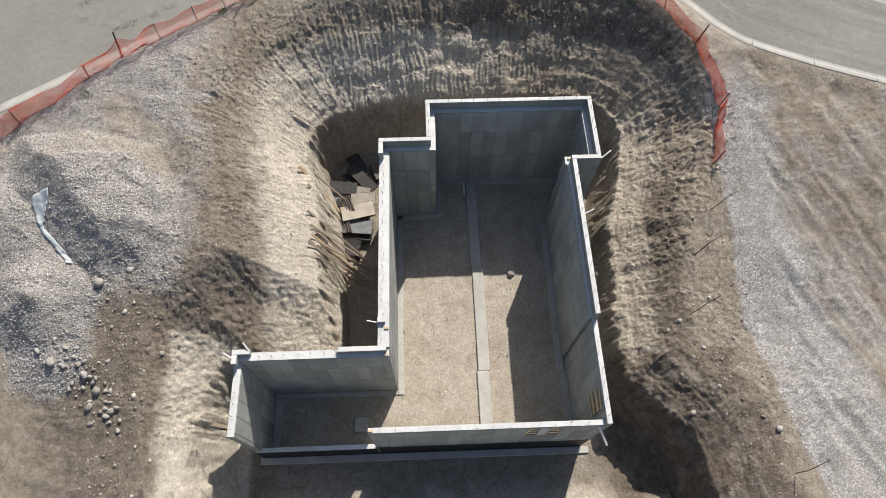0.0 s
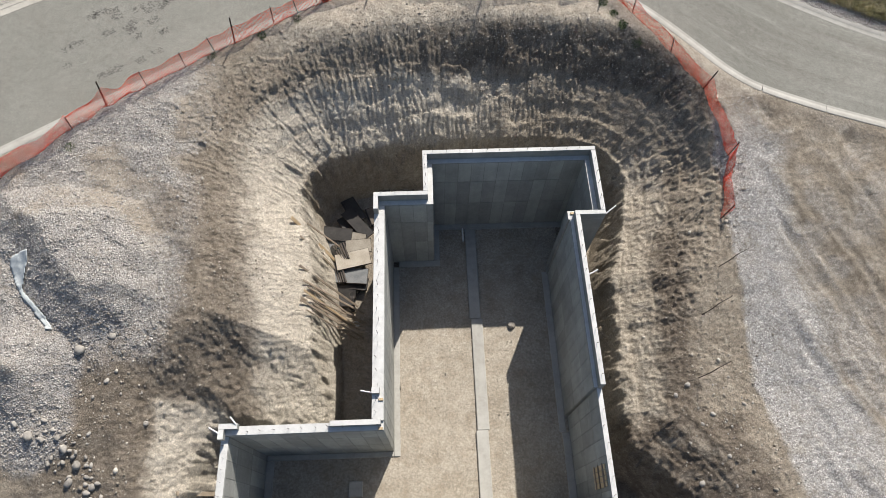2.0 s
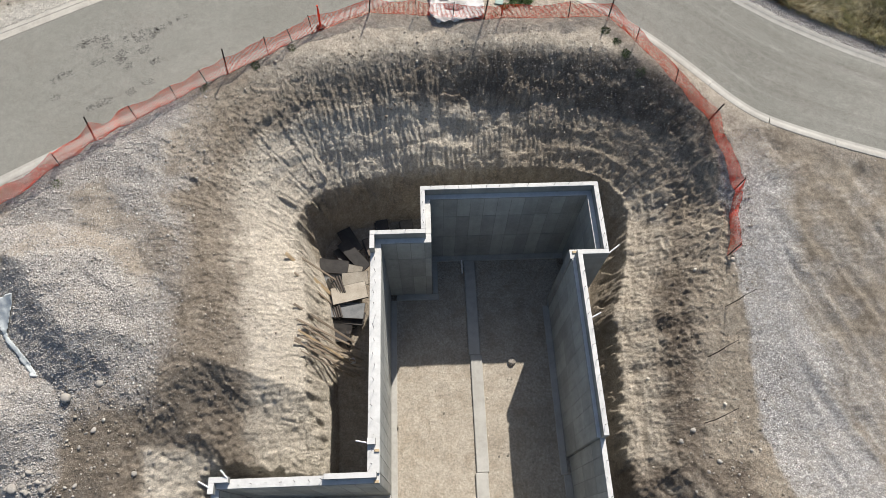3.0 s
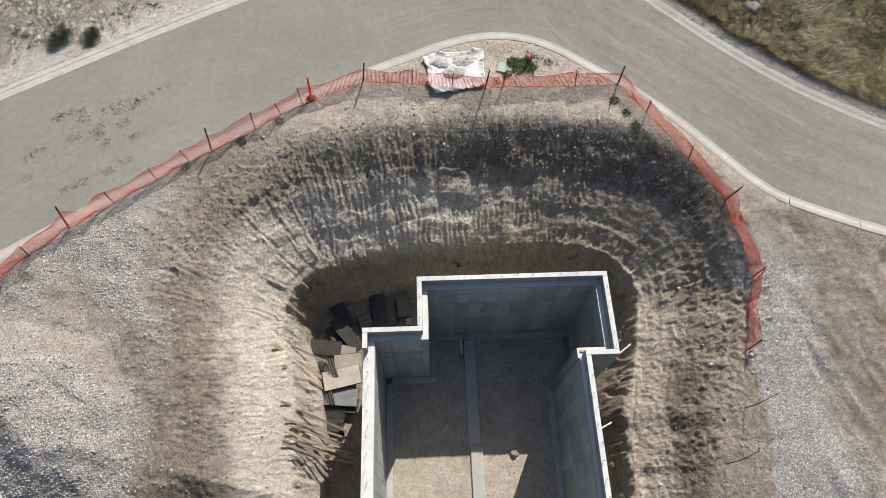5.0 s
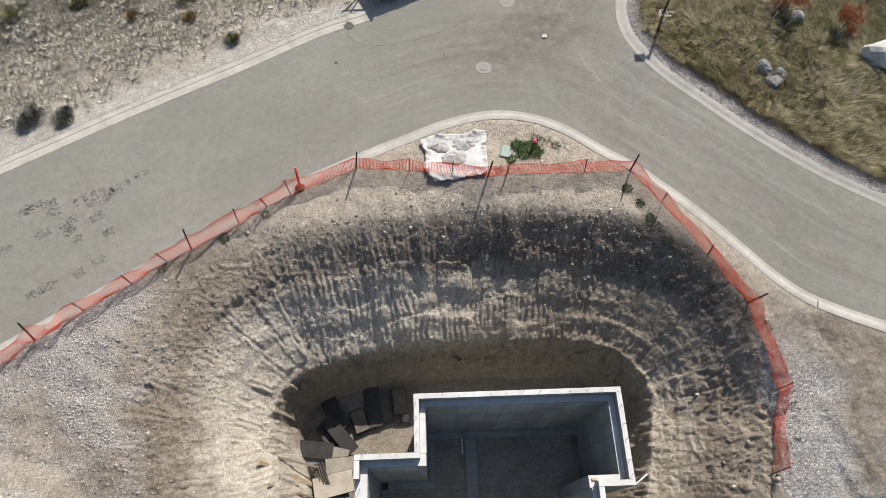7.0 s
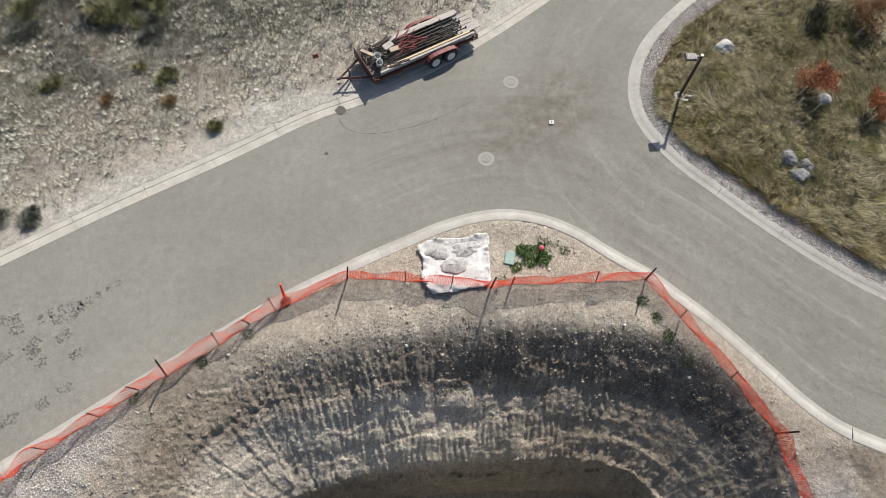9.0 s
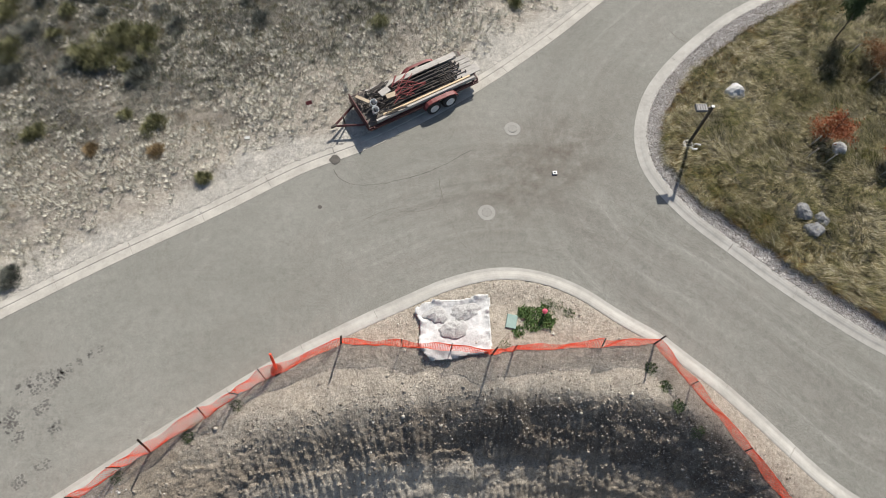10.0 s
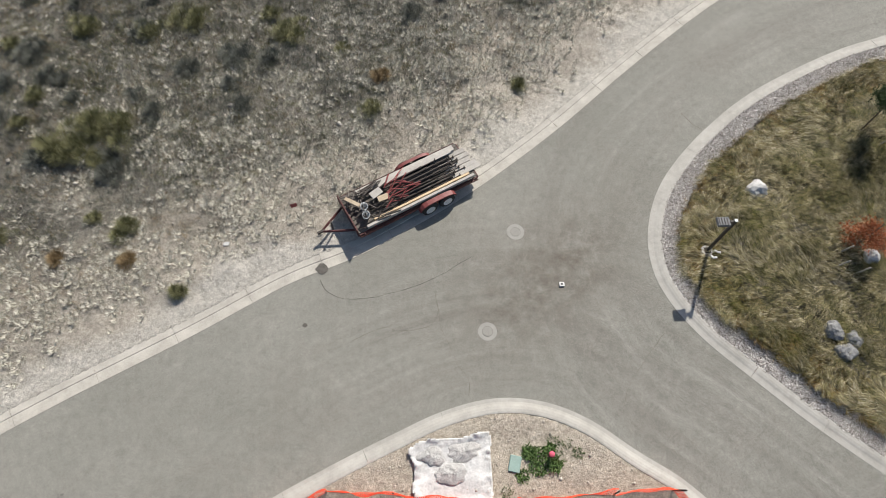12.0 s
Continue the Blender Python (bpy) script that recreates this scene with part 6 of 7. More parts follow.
M_GRASS = grass_mat("long_grass", ((0.026, 0.034, 0.007), (0.07, 0.076, 0.016), (0.14, 0.13, 0.034), (0.24, 0.20, 0.075)), ((0.05, 0.043, 0.013), (0.16, 0.135, 0.055), (0.33, 0.29, 0.165), (0.58, 0.535, 0.40)), 0.75)
M_GRASS_EDGE = grass_mat("tawny_grass", ((0.05, 0.06, 0.014), (0.11, 0.10, 0.025), (0.15, 0.14, 0.04)), ((0.12, 0.075, 0.022), (0.22, 0.135, 0.045), (0.30, 0.20, 0.08)), 0.5)


def island_points(n, seed, lo=1.45, hi=40.0):
    g = np.random.default_rng(seed)
    x, y = g.uniform(10.5, 27, n * 3), g.uniform(21, 47, n * 3)
    d, _ = to_line(x, y, E_LINE)
    ds, _ = to_line(x, y, S_LINE)
    dn, _ = to_line(x, y, N_LINE)
    ok = ~inside(x, y, ROAD_LINE) & (d > lo) & (d < hi) & (d < ds) & (d < dn)
    return x[ok][:n], y[ok][:n], d[ok][:n], g


x, y, d, g = island_points(13000, 71)
k = 13
flow = rough_noise(x * 0.3, y * 0.3, 72, 2) * 3.0 + 4.3 + rough_noise(x * 1.1, y * 1.1, 73, 2) * 1.1
bx, by = np.repeat(x, k) + g.normal(0, 0.07, len(x) * k), np.repeat(y, k) + g.normal(0, 0.07, len(x) * k)
bz = land(x, y)[0].repeat(k)
ok = to_line(bx, by, E_LINE)[0] > 1.4
hd = np.repeat(flow, k) + g.normal(0, 0.35, len(bx))
ln = np.repeat(0.46 + 0.3 * g.random(len(x)), k) * g.uniform(0.7, 1.15, len(bx))
lean = np.clip(np.repeat(0.75 + 0.35 * rough_noise(x * 0.6, y * 0.6, 74, 2), k) + g.normal(0, 0.2, len(bx)), 0.1, 1.35)
grass = blades("long_grass", np.stack([bx, by, bz], 1)[ok], hd[ok], ln[ok], np.full(ok.sum(), 0.016), lean[ok], M_GRASS, None, 0.6)
tagged(grass, "long windswept yellow-green ornamental grass on the traffic island", "grass", kind="stuff")
x, y, d, g = island_points(6200, 75, 1.4, 2.9)
hd = rough_noise(x * 0.5, y * 0.5, 76, 2) * 2 + 4.0
k = 9
bx, by = np.repeat(x, k) + g.normal(0, 0.06, len(x) * k), np.repeat(y, k) + g.normal(0, 0.06, len(x) * k)
edge = blades("grass_edge", np.stack([bx, by, land(x, y)[0].repeat(k)], 1), np.repeat(hd, k) + g.normal(0, 0.7, len(bx)), g.uniform(0.25, 0.45, len(bx)), np.full(len(bx), 0.024), g.uniform(0.2, 1.0, len(bx)), M_GRASS_EDGE, None, 0.5)
tagged(edge, "tawny brown grass border along a gravel strip", "grass", kind="stuff")

M_PALEROCK = grainy("pale_boulder", (0.34, 0.335, 0.32), (0.58, 0.575, 0.56), 5.0, 30, 0.9, 0.6, 0.02)
M_BOULDER = grainy("grey_white_boulder", (0.06, 0.064, 0.066), (0.30, 0.30, 0.295), 6.0, 30, 0.9, 0.6, 0.02)
for i, (x, y, r, lab) in enumerate(((16.2, 30.85, 0.38, 1), (16.9, 30.5, 0.32, 1), (16.45, 30.05, 0.36, 1), (14.75, 36.95, 0.4, 0), (18.5, 33.75, 0.32, 0), (21.8, 31.2, 0.8, 0))):
    b = new("boulder", rock_mesh("boulder", r, 10 + i, M_BOULDER if lab else M_PALEROCK, 0.8, 3))
    b.location = (x, y, ground_z(x, y) + r * 0.38)
    tagged(b, "speckled grey boulder, one of three in long grass" if lab else "pale rounded boulder lying alone in long grass", "boulder", "boulders in the grass")

# lamp
M_BRONZE = grainy("dark_bronze_paint", (0.028, 0.025, 0.023), (0.055, 0.05, 0.046), 3, 50, 0.45, 0.1)
M_HEAD = grainy("grey_lamp_head", (0.085, 0.088, 0.092), (0.13, 0.133, 0.138), 3, 50, 0.4, 0.1)
lz = ground_z(12.05, 34.25)
lamp = empty("street_lamp", Matrix.Translation((12.05, 34.25, lz)) @ Matrix.Rotation(0.02, 4, "Y"))
tagged(lamp, "short dark bronze street lamp on a round white concrete base", "street lamp")
bm = bmesh.new()
lathe(bm, [(0.24, -0.3), (0.24, 0.16), (0.22, 0.2), (0.1, 0.205)], 24)
part("base", bm, M_TOP, lamp, "round white concrete base")
box("base_plate", -0.12, 0.12, -0.12, 0.12, 0.206, 0.226, M_BRONZE, lamp, 0.005)
for sx in (-1, 1):
    for sy in (-1, 1):
        bm = bmesh.new()
        tube(bm, [(sx * 0.09, sy * 0.09, 0.226), (sx * 0.09, sy * 0.09, 0.27)], 0.014, 6)
        part("bolt", bm, M_STEEL, lamp)
box("pole", -0.05, 0.05, -0.05, 0.05, 0.228, 2.72, M_BRONZE, lamp, 0.008)
box("pole_cap", -0.06, 0.06, -0.06, 0.06, 2.722, 2.75, M_RIM, lamp, 0.006, label="pale pole cap")
box("arm", -0.2, -0.052, -0.04, 0.04, 2.6, 2.68, M_BRONZE, lamp, 0.006)
hd = box("lamp_head", -0.68, -0.202, -0.19, 0.19, 2.58, 2.7, M_HEAD, lamp, 0.03, label="grey lamp head")
for i in range(4):
    box("fin", -0.62 + 0.1 * i, -0.6 + 0.1 * i, -0.15, 0.15, 2.701, 2.72, M_BRONZE, hd)
for s in (-1, 1):
    bm = bmesh.new()
    tube(bm, [(12.25 + s * 0.09, 34.1 + s * 0.12, lz - 0.05), (12.25 + s * 0.09, 34.1 + s * 0.12, lz + 0.24), (12.3 + s * 0.12, 34.0 + s * 0.12, lz + 0.3), (12.42 + s * 0.1, 34.0 + s * 0.1, lz + 0.3)], 0.045, 8)
    tagged(part("conduit", bm, M_PIPE), "white plastic conduit elbow beside the lamp base", "conduit", "conduits at the lamp")


# small trees
M_BARK = grainy("young_bark", (0.09, 0.07, 0.055), (0.17, 0.14, 0.11), 9, 50, 0.9, 0.5)
M_REDLEAF = leaf_mat("rust_leaves", (0.26, 0.075, 0.03), (0.36, 0.12, 0.05), (0.44, 0.17, 0.075))
M_BROWNLEAF = leaf_mat("brown_leaves", (0.16, 0.075, 0.035), (0.26, 0.13, 0.06), (0.33, 0.18, 0.085))
M_NEEDLE = leaf_mat("dark_needles", (0.022, 0.04, 0.016), (0.045, 0.07, 0.025), (0.08, 0.11, 0.04))
M_STAKE = grainy("grey_stake_wood", (0.30, 0.28, 0.25), (0.46, 0.43, 0.39), 6, 50, 0.85, 0.3)


def small_tree(x, y, h, r, leaves, material, seed, label, name="young_tree", conifer=False):
    g = np.random.default_rng(seed)
    z0 = ground_z(x, y)
    t = empty(name, Matrix.Translation((x, y, z0)))
    tagged(t, label, "tree", "young trees on the island")
    bm = bmesh.new()
    tube(bm, [(0, 0, -0.1), (0.02, 0.01, h * 0.5), (0.0, 0.03, h * 0.95)], 0.035, 8, 0.01)
    part("trunk", bm, M_BARK, t)
    tips = []
    for i in range(13):
        a, q = g.uniform(0, 6.28), g.uniform(0.3, 0.95)
        rad = r * (1.1 - q) * 1.2 if conifer else r * g.uniform(0.45, 1.0) * math.sin(math.pi * min(1, q + 0.05)) ** 0.5
        p0 = Vector((0.01, 0.01, h * (q - 0.18 if not conifer else q)))
        p1 = p0 + Vector((rad * math.cos(a), rad * math.sin(a), (-0.1 if conifer else 0.3) * h * 0.5 * g.uniform(0.5, 1)))
        bm = bmesh.new()
        tube(bm, [p0, p0.lerp(p1, 0.5) + Vector((0, 0, 0.03)), p1], 0.012, 5, 0.004)
        part("limb", bm, M_BARK, t)
        tips += [np.array(p0.lerp(p1, s)) for s in g.uniform(0.25, 1.05, 40)]
    tips = np.array(tips)
    c = tips[g.integers(0, len(tips), leaves)] + g.normal(0, r * 0.13, (leaves, 3))
    u = g.normal(size=(leaves, 3))
    u /= np.linalg.norm(u, axis=1)[:, None]
    w = np.cross(u, g.normal(size=(leaves, 3)))
    w /= np.linalg.norm(w, axis=1)[:, None]
    s = g.uniform(0.028, 0.06, leaves)[:, None]
    nn = np.cross(u, w) * s * 0.25
    v = np.stack([c - u * s, c + w * s * 0.5 + nn, c + u * s, c - w * s * 0.5 + nn], 1).reshape(-1, 3)
    i = np.arange(leaves)[:, None] * 4
    fast_mesh("crown", v, np.concatenate([i + [[0, 1, 2]], i + [[0, 2, 3]]]), material, t)
    return t


small_tree(18.1, 34.3, 1.9, 0.95, 2600, M_REDLEAF, 5, "young staked tree with rust-red autumn leaves")
small_tree(20.6, 33.1, 1.8, 0.8, 1800, M_REDLEAF, 6, "young staked tree with rust-red autumn leaves")
small_tree(21.6, 38.2, 2.2, 1.1, 2400, M_BROWNLEAF, 7, "young staked tree with brown autumn leaves")
small_tree(20.2, 39.9, 3.4, 1.0, 7000, M_NEEDLE, 8, "slim dark green conifer standing in long grass", "conifer", True)
for i, (x, y) in enumerate(((17.3, 34.0), (17.0, 33.4), (17.7, 33.1), (20.0, 32.5), (20.9, 37.3), (21.9, 37.0), (20.6, 39.0))):
    z = ground_z(x, y)
    bm = bmesh.new()
    tube(bm, [(0, 0, -0.2), (0.0, 0.0, 0.95)], 0.028, 6)
    s = part("tree_stake", bm, M_STAKE)
    s.matrix_world = Matrix.Translation((x, y, z)) @ Matrix.Rotation(0.15, 4, "X")
    tagged(s, "grey wooden stake supporting a young tree", "stake", "tree stakes")

# ---- dry scrub across the street ----
M_DRY = leaf_mat("dry_grass", (0.085, 0.078, 0.058), (0.22, 0.205, 0.16), (0.44, 0.415, 0.34), (0.74, 0.71, 0.62))
M_SAGE = leaf_mat("sage_leaves", (0.045, 0.048, 0.036), (0.10, 0.105, 0.085), (0.21, 0.22, 0.19))
M_OLIVE = leaf_mat("rabbitbrush", (0.045, 0.048, 0.02), (0.14, 0.14, 0.06), (0.30, 0.285, 0.145))
M_AMBER = leaf_mat("amber_stalks", (0.13, 0.09, 0.045), (0.24, 0.17, 0.085), (0.36, 0.27, 0.15))


def field_points(n, seed, lo=1.6):
    g = np.random.default_rng(seed)
    x, y = g.uniform(-24, 20, n * 3), g.uniform(24, 53, n * 3)
    d, s = to_line(x, y, N_LINE)
    de, ds = to_line(x, y, E_LINE)[0], to_line(x, y, S_LINE)[0]
    side = ~inside(x, y, ROAD_LINE) & (d < de) & (d < ds) & (d > lo)
    p = ease(lo, lo + 2.5, d + rough_noise(x * 0.4, y * 0.4, seed, 3) * 1.5)
    ok = side & (g.random(len(x)) < p)
    return x[ok][:n], y[ok][:n], d[ok][:n], g


def scatter_tufts(name, n, seed, k, ln, width, material, label, lo=1.6, spread=0.09, lean=(0.3, 1.3), thin=None):
    x, y, d, g = field_points(n, seed, lo)
    if thin is not None:
        m = rough_noise(x * 0.28, y * 0.28, thin, 3) + g.normal(0, 0.2, len(x)) > 0.12 - 0.035 * np.minimum(d, 10)
        x, y = x[m], y[m]
    size = g.uniform(0.5, 1.25, len(x))
    bx, by = np.repeat(x, k) + g.normal(0, spread, len(x) * k), np.repeat(y, k) + g.normal(0, spread, len(x) * k)
    b = np.stack([bx, by, land(x, y)[0].repeat(k)], 1)
    ob = spikes(name, b, g.uniform(0, 6.28, len(bx)), np.repeat(size, k) * g.uniform(0.5, 1.1, len(bx)) * ln, np.full(len(bx), width), g.uniform(*lean, len(bx)), material)
    return tagged(ob, label, "dry grass", kind="stuff")


scatter_tufts("dry_grass", 20000, 81, 11, 0.19, 0.016, M_DRY, "bleached dry grass tufts on the hillside", 1.3, 0.05, (0.2, 1.35))
x, y, d, g = field_points(15000, 180, 1.1)
m = g.random(len(x)) < np.interp(d, [1, 3, 9, 15], [0.75, 1.0, 0.7, 0.12]) * ease(-0.45, 0.1, rough_noise(x * 0.45, y * 0.45, 181, 3))
x, y = x[m], y[m]
k = 24
r, a = np.repeat(g.uniform(0.06, 0.19, len(x)), k), g.uniform(0, 6.28, len(x) * k)
q = np.sqrt(g.random(len(a)))
b = np.stack([x.repeat(k) + r * q * np.cos(a) * 0.6, y.repeat(k) + r * q * np.sin(a) * 0.6, land(x, y)[0].repeat(k) + r * 0.35 * (1 - q)], 1)
M_CUSHION = leaf_mat("bleached_cushion", (0.32, 0.30, 0.24), (0.55, 0.525, 0.44), (0.78, 0.75, 0.65))
tagged(spikes("bleached_cushions", b, a, r * 1.1, np.full(len(a), 0.028), 0.1 + 1.15 * q, M_CUSHION), "pale bleached cushions of dead grass near the street", "dry grass", kind="stuff")
scatter_tufts("sage_scrub", 14000, 82, 15, 0.22, 0.018, M_SAGE, "low grey-green sage scrub on the hillside", 4.0, 0.1, (0.2, 1.3), 83)
scatter_tufts("olive_scrub", 8500, 84, 15, 0.24, 0.015, M_OLIVE, "olive green scrub tufts on the hillside", 4.5, 0.09, (0.1, 1.1), 85)
scatter_tufts("amber_scrub", 4200, 86, 14, 0.24, 0.014, M_AMBER, "amber dry stalks on the hillside", 2.4, 0.09, (0.1, 1.1), 87)


def bush(x, y, r, h, count, material, label, seed):
    g = np.random.default_rng(seed)
    t = empty("bush", Matrix.Translation((x, y, ground_z(x, y))))
    tagged(t, label, "bush", "bushes on the hillside")
    for i in range(7):
        a, q = g.uniform(0, 6.28), r * 0.85 * math.sqrt(g.uniform(0, 1))
        cx, cy, rr = q * math.cos(a), q * math.sin(a), r * g.uniform(0.3, 0.65)
        n = count // 7
        u, v = g.uniform(0, 6.28, n), np.sqrt(g.uniform(0, 1, n))
        b = np.stack([cx + rr * v * np.cos(u) * 1.15, cy + rr * v * np.sin(u) * 1.15, h * 0.55 * np.sqrt(np.maximum(0, 1 - v ** 2)) * g.uniform(0.4, 1, n)], 1)
        blades("clump", b, u + g.normal(0, 0.6, n), g.uniform(0.14, 0.24 + 0.16 * r, n), np.full(n, 0.015), 0.15 + 0.85 * v + g.normal(0, 0.35, n), material, t, 0.3)
    bm = bmesh.new()
    for i in range(5):
        a = g.uniform(0, 6.28)
        tube(bm, [(0, 0, -0.1), (r * 0.3 * math.cos(a), r * 0.3 * math.sin(a), h * 0.6)], 0.02, 5, 0.006)
    part("stem", bm, M_BARK, t)


for i, (x, y, r, h, m) in enumerate(((-14.55, 40.2, 0.85, 1.0, M_OLIVE), (-13.9, 39.4, 0.6, 0.7, M_OLIVE), (-12.3, 40.6, 0.9, 1.05, M_OLIVE), (-13.3, 40.9, 0.7, 0.9, M_OLIVE), (-15.3, 39.5, 0.5, 0.6, M_SAGE), (-18.3, 39.0, 0.8, 0.5, M_SAGE), (-18.5, 40.2, 0.7, 0.6, M_OLIVE),
                                   (-11.15, 35.85, 0.42, 0.35, M_OLIVE), (-8.7, 33.25, 0.26, 0.2, M_OLIVE), (-12.4, 39.0, 0.8, 0.4, M_SAGE), (-13.6, 34.8, 0.3, 0.22, M_AMBER), (-10.9, 34.5, 0.32, 0.25, M_AMBER), (-16.3, 35.75, 0.4, 0.3, M_OLIVE),
                                   (-5.1, 46.3, 0.7, 0.45, M_OLIVE), (-10.2, 47.2, 0.8, 0.5, M_OLIVE), (-17.2, 45.5, 0.7, 0.5, M_SAGE), (-15.2, 47.0, 0.6, 0.5, M_OLIVE), (-7.6, 45.0, 0.8, 0.4, M_SAGE), (-1.0, 43.4, 0.3, 0.25, M_AMBER), (-19.5, 43.0, 0.7, 0.5, M_OLIVE),
                                   (-15.6, 28.9, 0.4, 0.4, M_SAGE), (-16.9, 28.8, 0.5, 0.45, M_SAGE), (5.4, 43.0, 0.3, 0.25, M_OLIVE))):
    bush(x, y, r, h, int(2600 * r + 250), m, "wild scrub bush with %s on the hillside" % {M_OLIVE.name: "olive yellow tips", M_SAGE.name: "grey-green leaves", M_AMBER.name: "dry amber stalks"}[m.name], 200 + i)

brnd = random.Random(17)
placed = 0
while placed < 46:
    x, y = brnd.uniform(-22, 8), brnd.uniform(33, 51)
    off = to_line(np.array([x]), np.array([y]), N_LINE)[0][0]
    if inside(np.array([x]), np.array([y]), ROAD_LINE)[0] or off < 4.5 or y < 30 + 0.55 * (x + 12) + 5 or brnd.random() > (off - 3) / 9:
        continue
    r, m = brnd.uniform(0.25, 0.6), brnd.choice((M_SAGE, M_SAGE, M_OLIVE))
    bush(x, y, r, r * brnd.uniform(0.6, 0.9), int(1500 * r + 200), m, "wild scrub bush with %s on the hillside" % ("olive yellow tips" if m is M_OLIVE else "grey-green leaves"), 260 + placed)
    placed += 1

# litter at the roadside
for x, y in ((-7.05, 35.2),):
    b = box("paper_scrap", -0.12, 0.12, -0.08, 0.08, 0, 0.02, M_SHEET, None, 0.004)
    b.location = (x, y, ground_z(x, y) + 0.03)
    tagged(b, "white paper scrap lying in dry grass", "litter")

# ---- loose stones, gravel and clods ----


def make_gravel(name, *cols):
    n = Nodes(name, 0.9)
    c = n.ramp(n.island(), *[(i / (len(cols) - 1), q) for i, q in enumerate(cols)])
    f = n.noise(60, 3, 0.7)
    return n.done(n.mix(0.3, c, n.mix(1.0, c, n.ramp(f, (0.3, 0.6), (0.7, 1.3)), "MULTIPLY")))


M_GRAVEL = make_gravel("crushed_gravel", (0.27, 0.25, 0.228), (0.44, 0.413, 0.382), (0.57, 0.54, 0.502), (0.72, 0.69, 0.65))
M_COBBLE = make_gravel("river_stones", (0.22, 0.195, 0.16), (0.34, 0.305, 0.255), (0.45, 0.41, 0.35), (0.60, 0.56, 0.49))
M_LOT = make_gravel("lot_gravel", (0.22, 0.207, 0.19), (0.33, 0.312, 0.29), (0.43, 0.41, 0.385), (0.56, 0.54, 0.51))
M_STRIP = make_gravel("strip_gravel", (0.14, 0.125, 0.11), (0.28, 0.255, 0.235), (0.42, 0.39, 0.365), (0.62, 0.59, 0.56))
M_FIELD = make_gravel("field_stones", (0.20, 0.185, 0.16), (0.32, 0.295, 0.255), (0.50, 0.47, 0.42))
M_CLOD = make_gravel("soil_clods", (0.15, 0.127, 0.10), (0.23, 0.2, 0.162), (0.33, 0.29, 0.237), (0.46, 0.415, 0.35))
ICO = np.array([(0, 0, 1), (0.894, 0, 0.447), (0.276, 0.851, 0.447), (-0.724, 0.526, 0.447), (-0.724, -0.526, 0.447), (0.276, -0.851, 0.447),
                (0.724, 0.526, -0.447), (-0.276, 0.851, -0.447), (-0.894, 0, -0.447), (-0.276, -0.851, -0.447), (0.724, -0.526, -0.447), (0, 0, -1)])
ICO_F = np.array([(0, 1, 2), (0, 2, 3), (0, 3, 4), (0, 4, 5), (0, 5, 1), (1, 6, 2), (2, 7, 3), (3, 8, 4), (4, 9, 5), (5, 10, 1),
                  (6, 7, 2), (7, 8, 3), (8, 9, 4), (9, 10, 5), (10, 6, 1), (11, 7, 6), (11, 8, 7), (11, 9, 8), (11, 10, 9), (11, 6, 10)])
OCT = np.array([(1, 0, 0), (0, 1, 0), (-1, 0, 0), (0, -1, 0), (0, 0, 1), (0, 0, -1)], float)
OCT_F = np.array([(0, 1, 4), (1, 2, 4), (2, 3, 4), (3, 0, 4), (1, 0, 5), (2, 1, 5), (3, 2, 5), (0, 3, 5)])


def stones(name, x, y, size, material, label, seed, round_=False, smooth=False, sink=0.3):
    """Many loose stones on the ground, each with its own shape and turn."""
    g = np.random.default_rng(seed)
    n = len(x)
    base, faces = (ICO, ICO_F) if round_ else (OCT, OCT_F)
    k = len(base)
    v = base[None] * (1 + g.normal(0, 0.16, (n, k, 1))) * g.uniform(0.6, 1.2, (n, 1, 3)) * np.array([1, 1, 0.75])
    q = g.normal(size=(n, 4)) if not round_ else np.stack([np.cos(g.uniform(0, 3, n)), 0.1 * g.normal(size=n), 0.1 * g.normal(size=n), np.sin(g.uniform(0, 3, n))], 1)
    q /= np.linalg.norm(q, axis=1)[:, None]
    w, a, b, c = q.T
    R = np.stack([np.stack([1 - 2 * (b * b + c * c), 2 * (a * b - c * w), 2 * (a * c + b * w)], 1), np.stack([2 * (a * b + c * w), 1 - 2 * (a * a + c * c), 2 * (b * c - a * w)], 1), np.stack([2 * (a * c - b * w), 2 * (b * c + a * w), 1 - 2 * (a * a + b * b)], 1)], 1)
    v = np.einsum("nij,nkj->nki", R, v) * size[:, None, None]
    v[:, :, 0] += x[:, None]
    v[:, :, 1] += y[:, None]
    v[:, :, 2] += (land(x, y)[0] + size * sink)[:, None]
    f = (faces[None] + (np.arange(n) * k)[:, None, None]).reshape(-1, 3)
    return tagged(fast_mesh(name, v.reshape(-1, 3), f, material, smooth=smooth), label, "stones", kind="stuff")


g = np.random.default_rng(91)


def keep_off(x, y, far=0.8):
    ok = ~inside(x, y, ROAD_LINE) & ~inside(x, y, PIT)
    for line in (S_LINE, N_LINE, E_LINE):
        ok &= to_line(x, y, line)[0] > far
    return ok


# gravel of the west lot and its heaps
x, y = g.uniform(-21, -9.3, 90000), g.uniform(3, 22, 90000)
n1 = rough_noise(x * 0.5, y * 0.5, 21, 4)
p = 0.8 * ease(-9.6, -11.0, x + n1 * 1.5) * ease(7.0, 9.5, y + n1 * 2) * (0.2 + 0.8 * ease(-0.35, 0.15, n1))
for hx, hy, q in ((-14.2, 10.6, 3.3), (-16.1, 7.3, 2.7), (-18.4, 10.9, 2.8), (-15.6, 5.2, 2.0)):
    p = np.maximum(p, 0.95 * ease(q, q - 0.7, np.hypot(x - hx, y - hy)))
ok = (g.random(len(x)) < p) & keep_off(x, y)
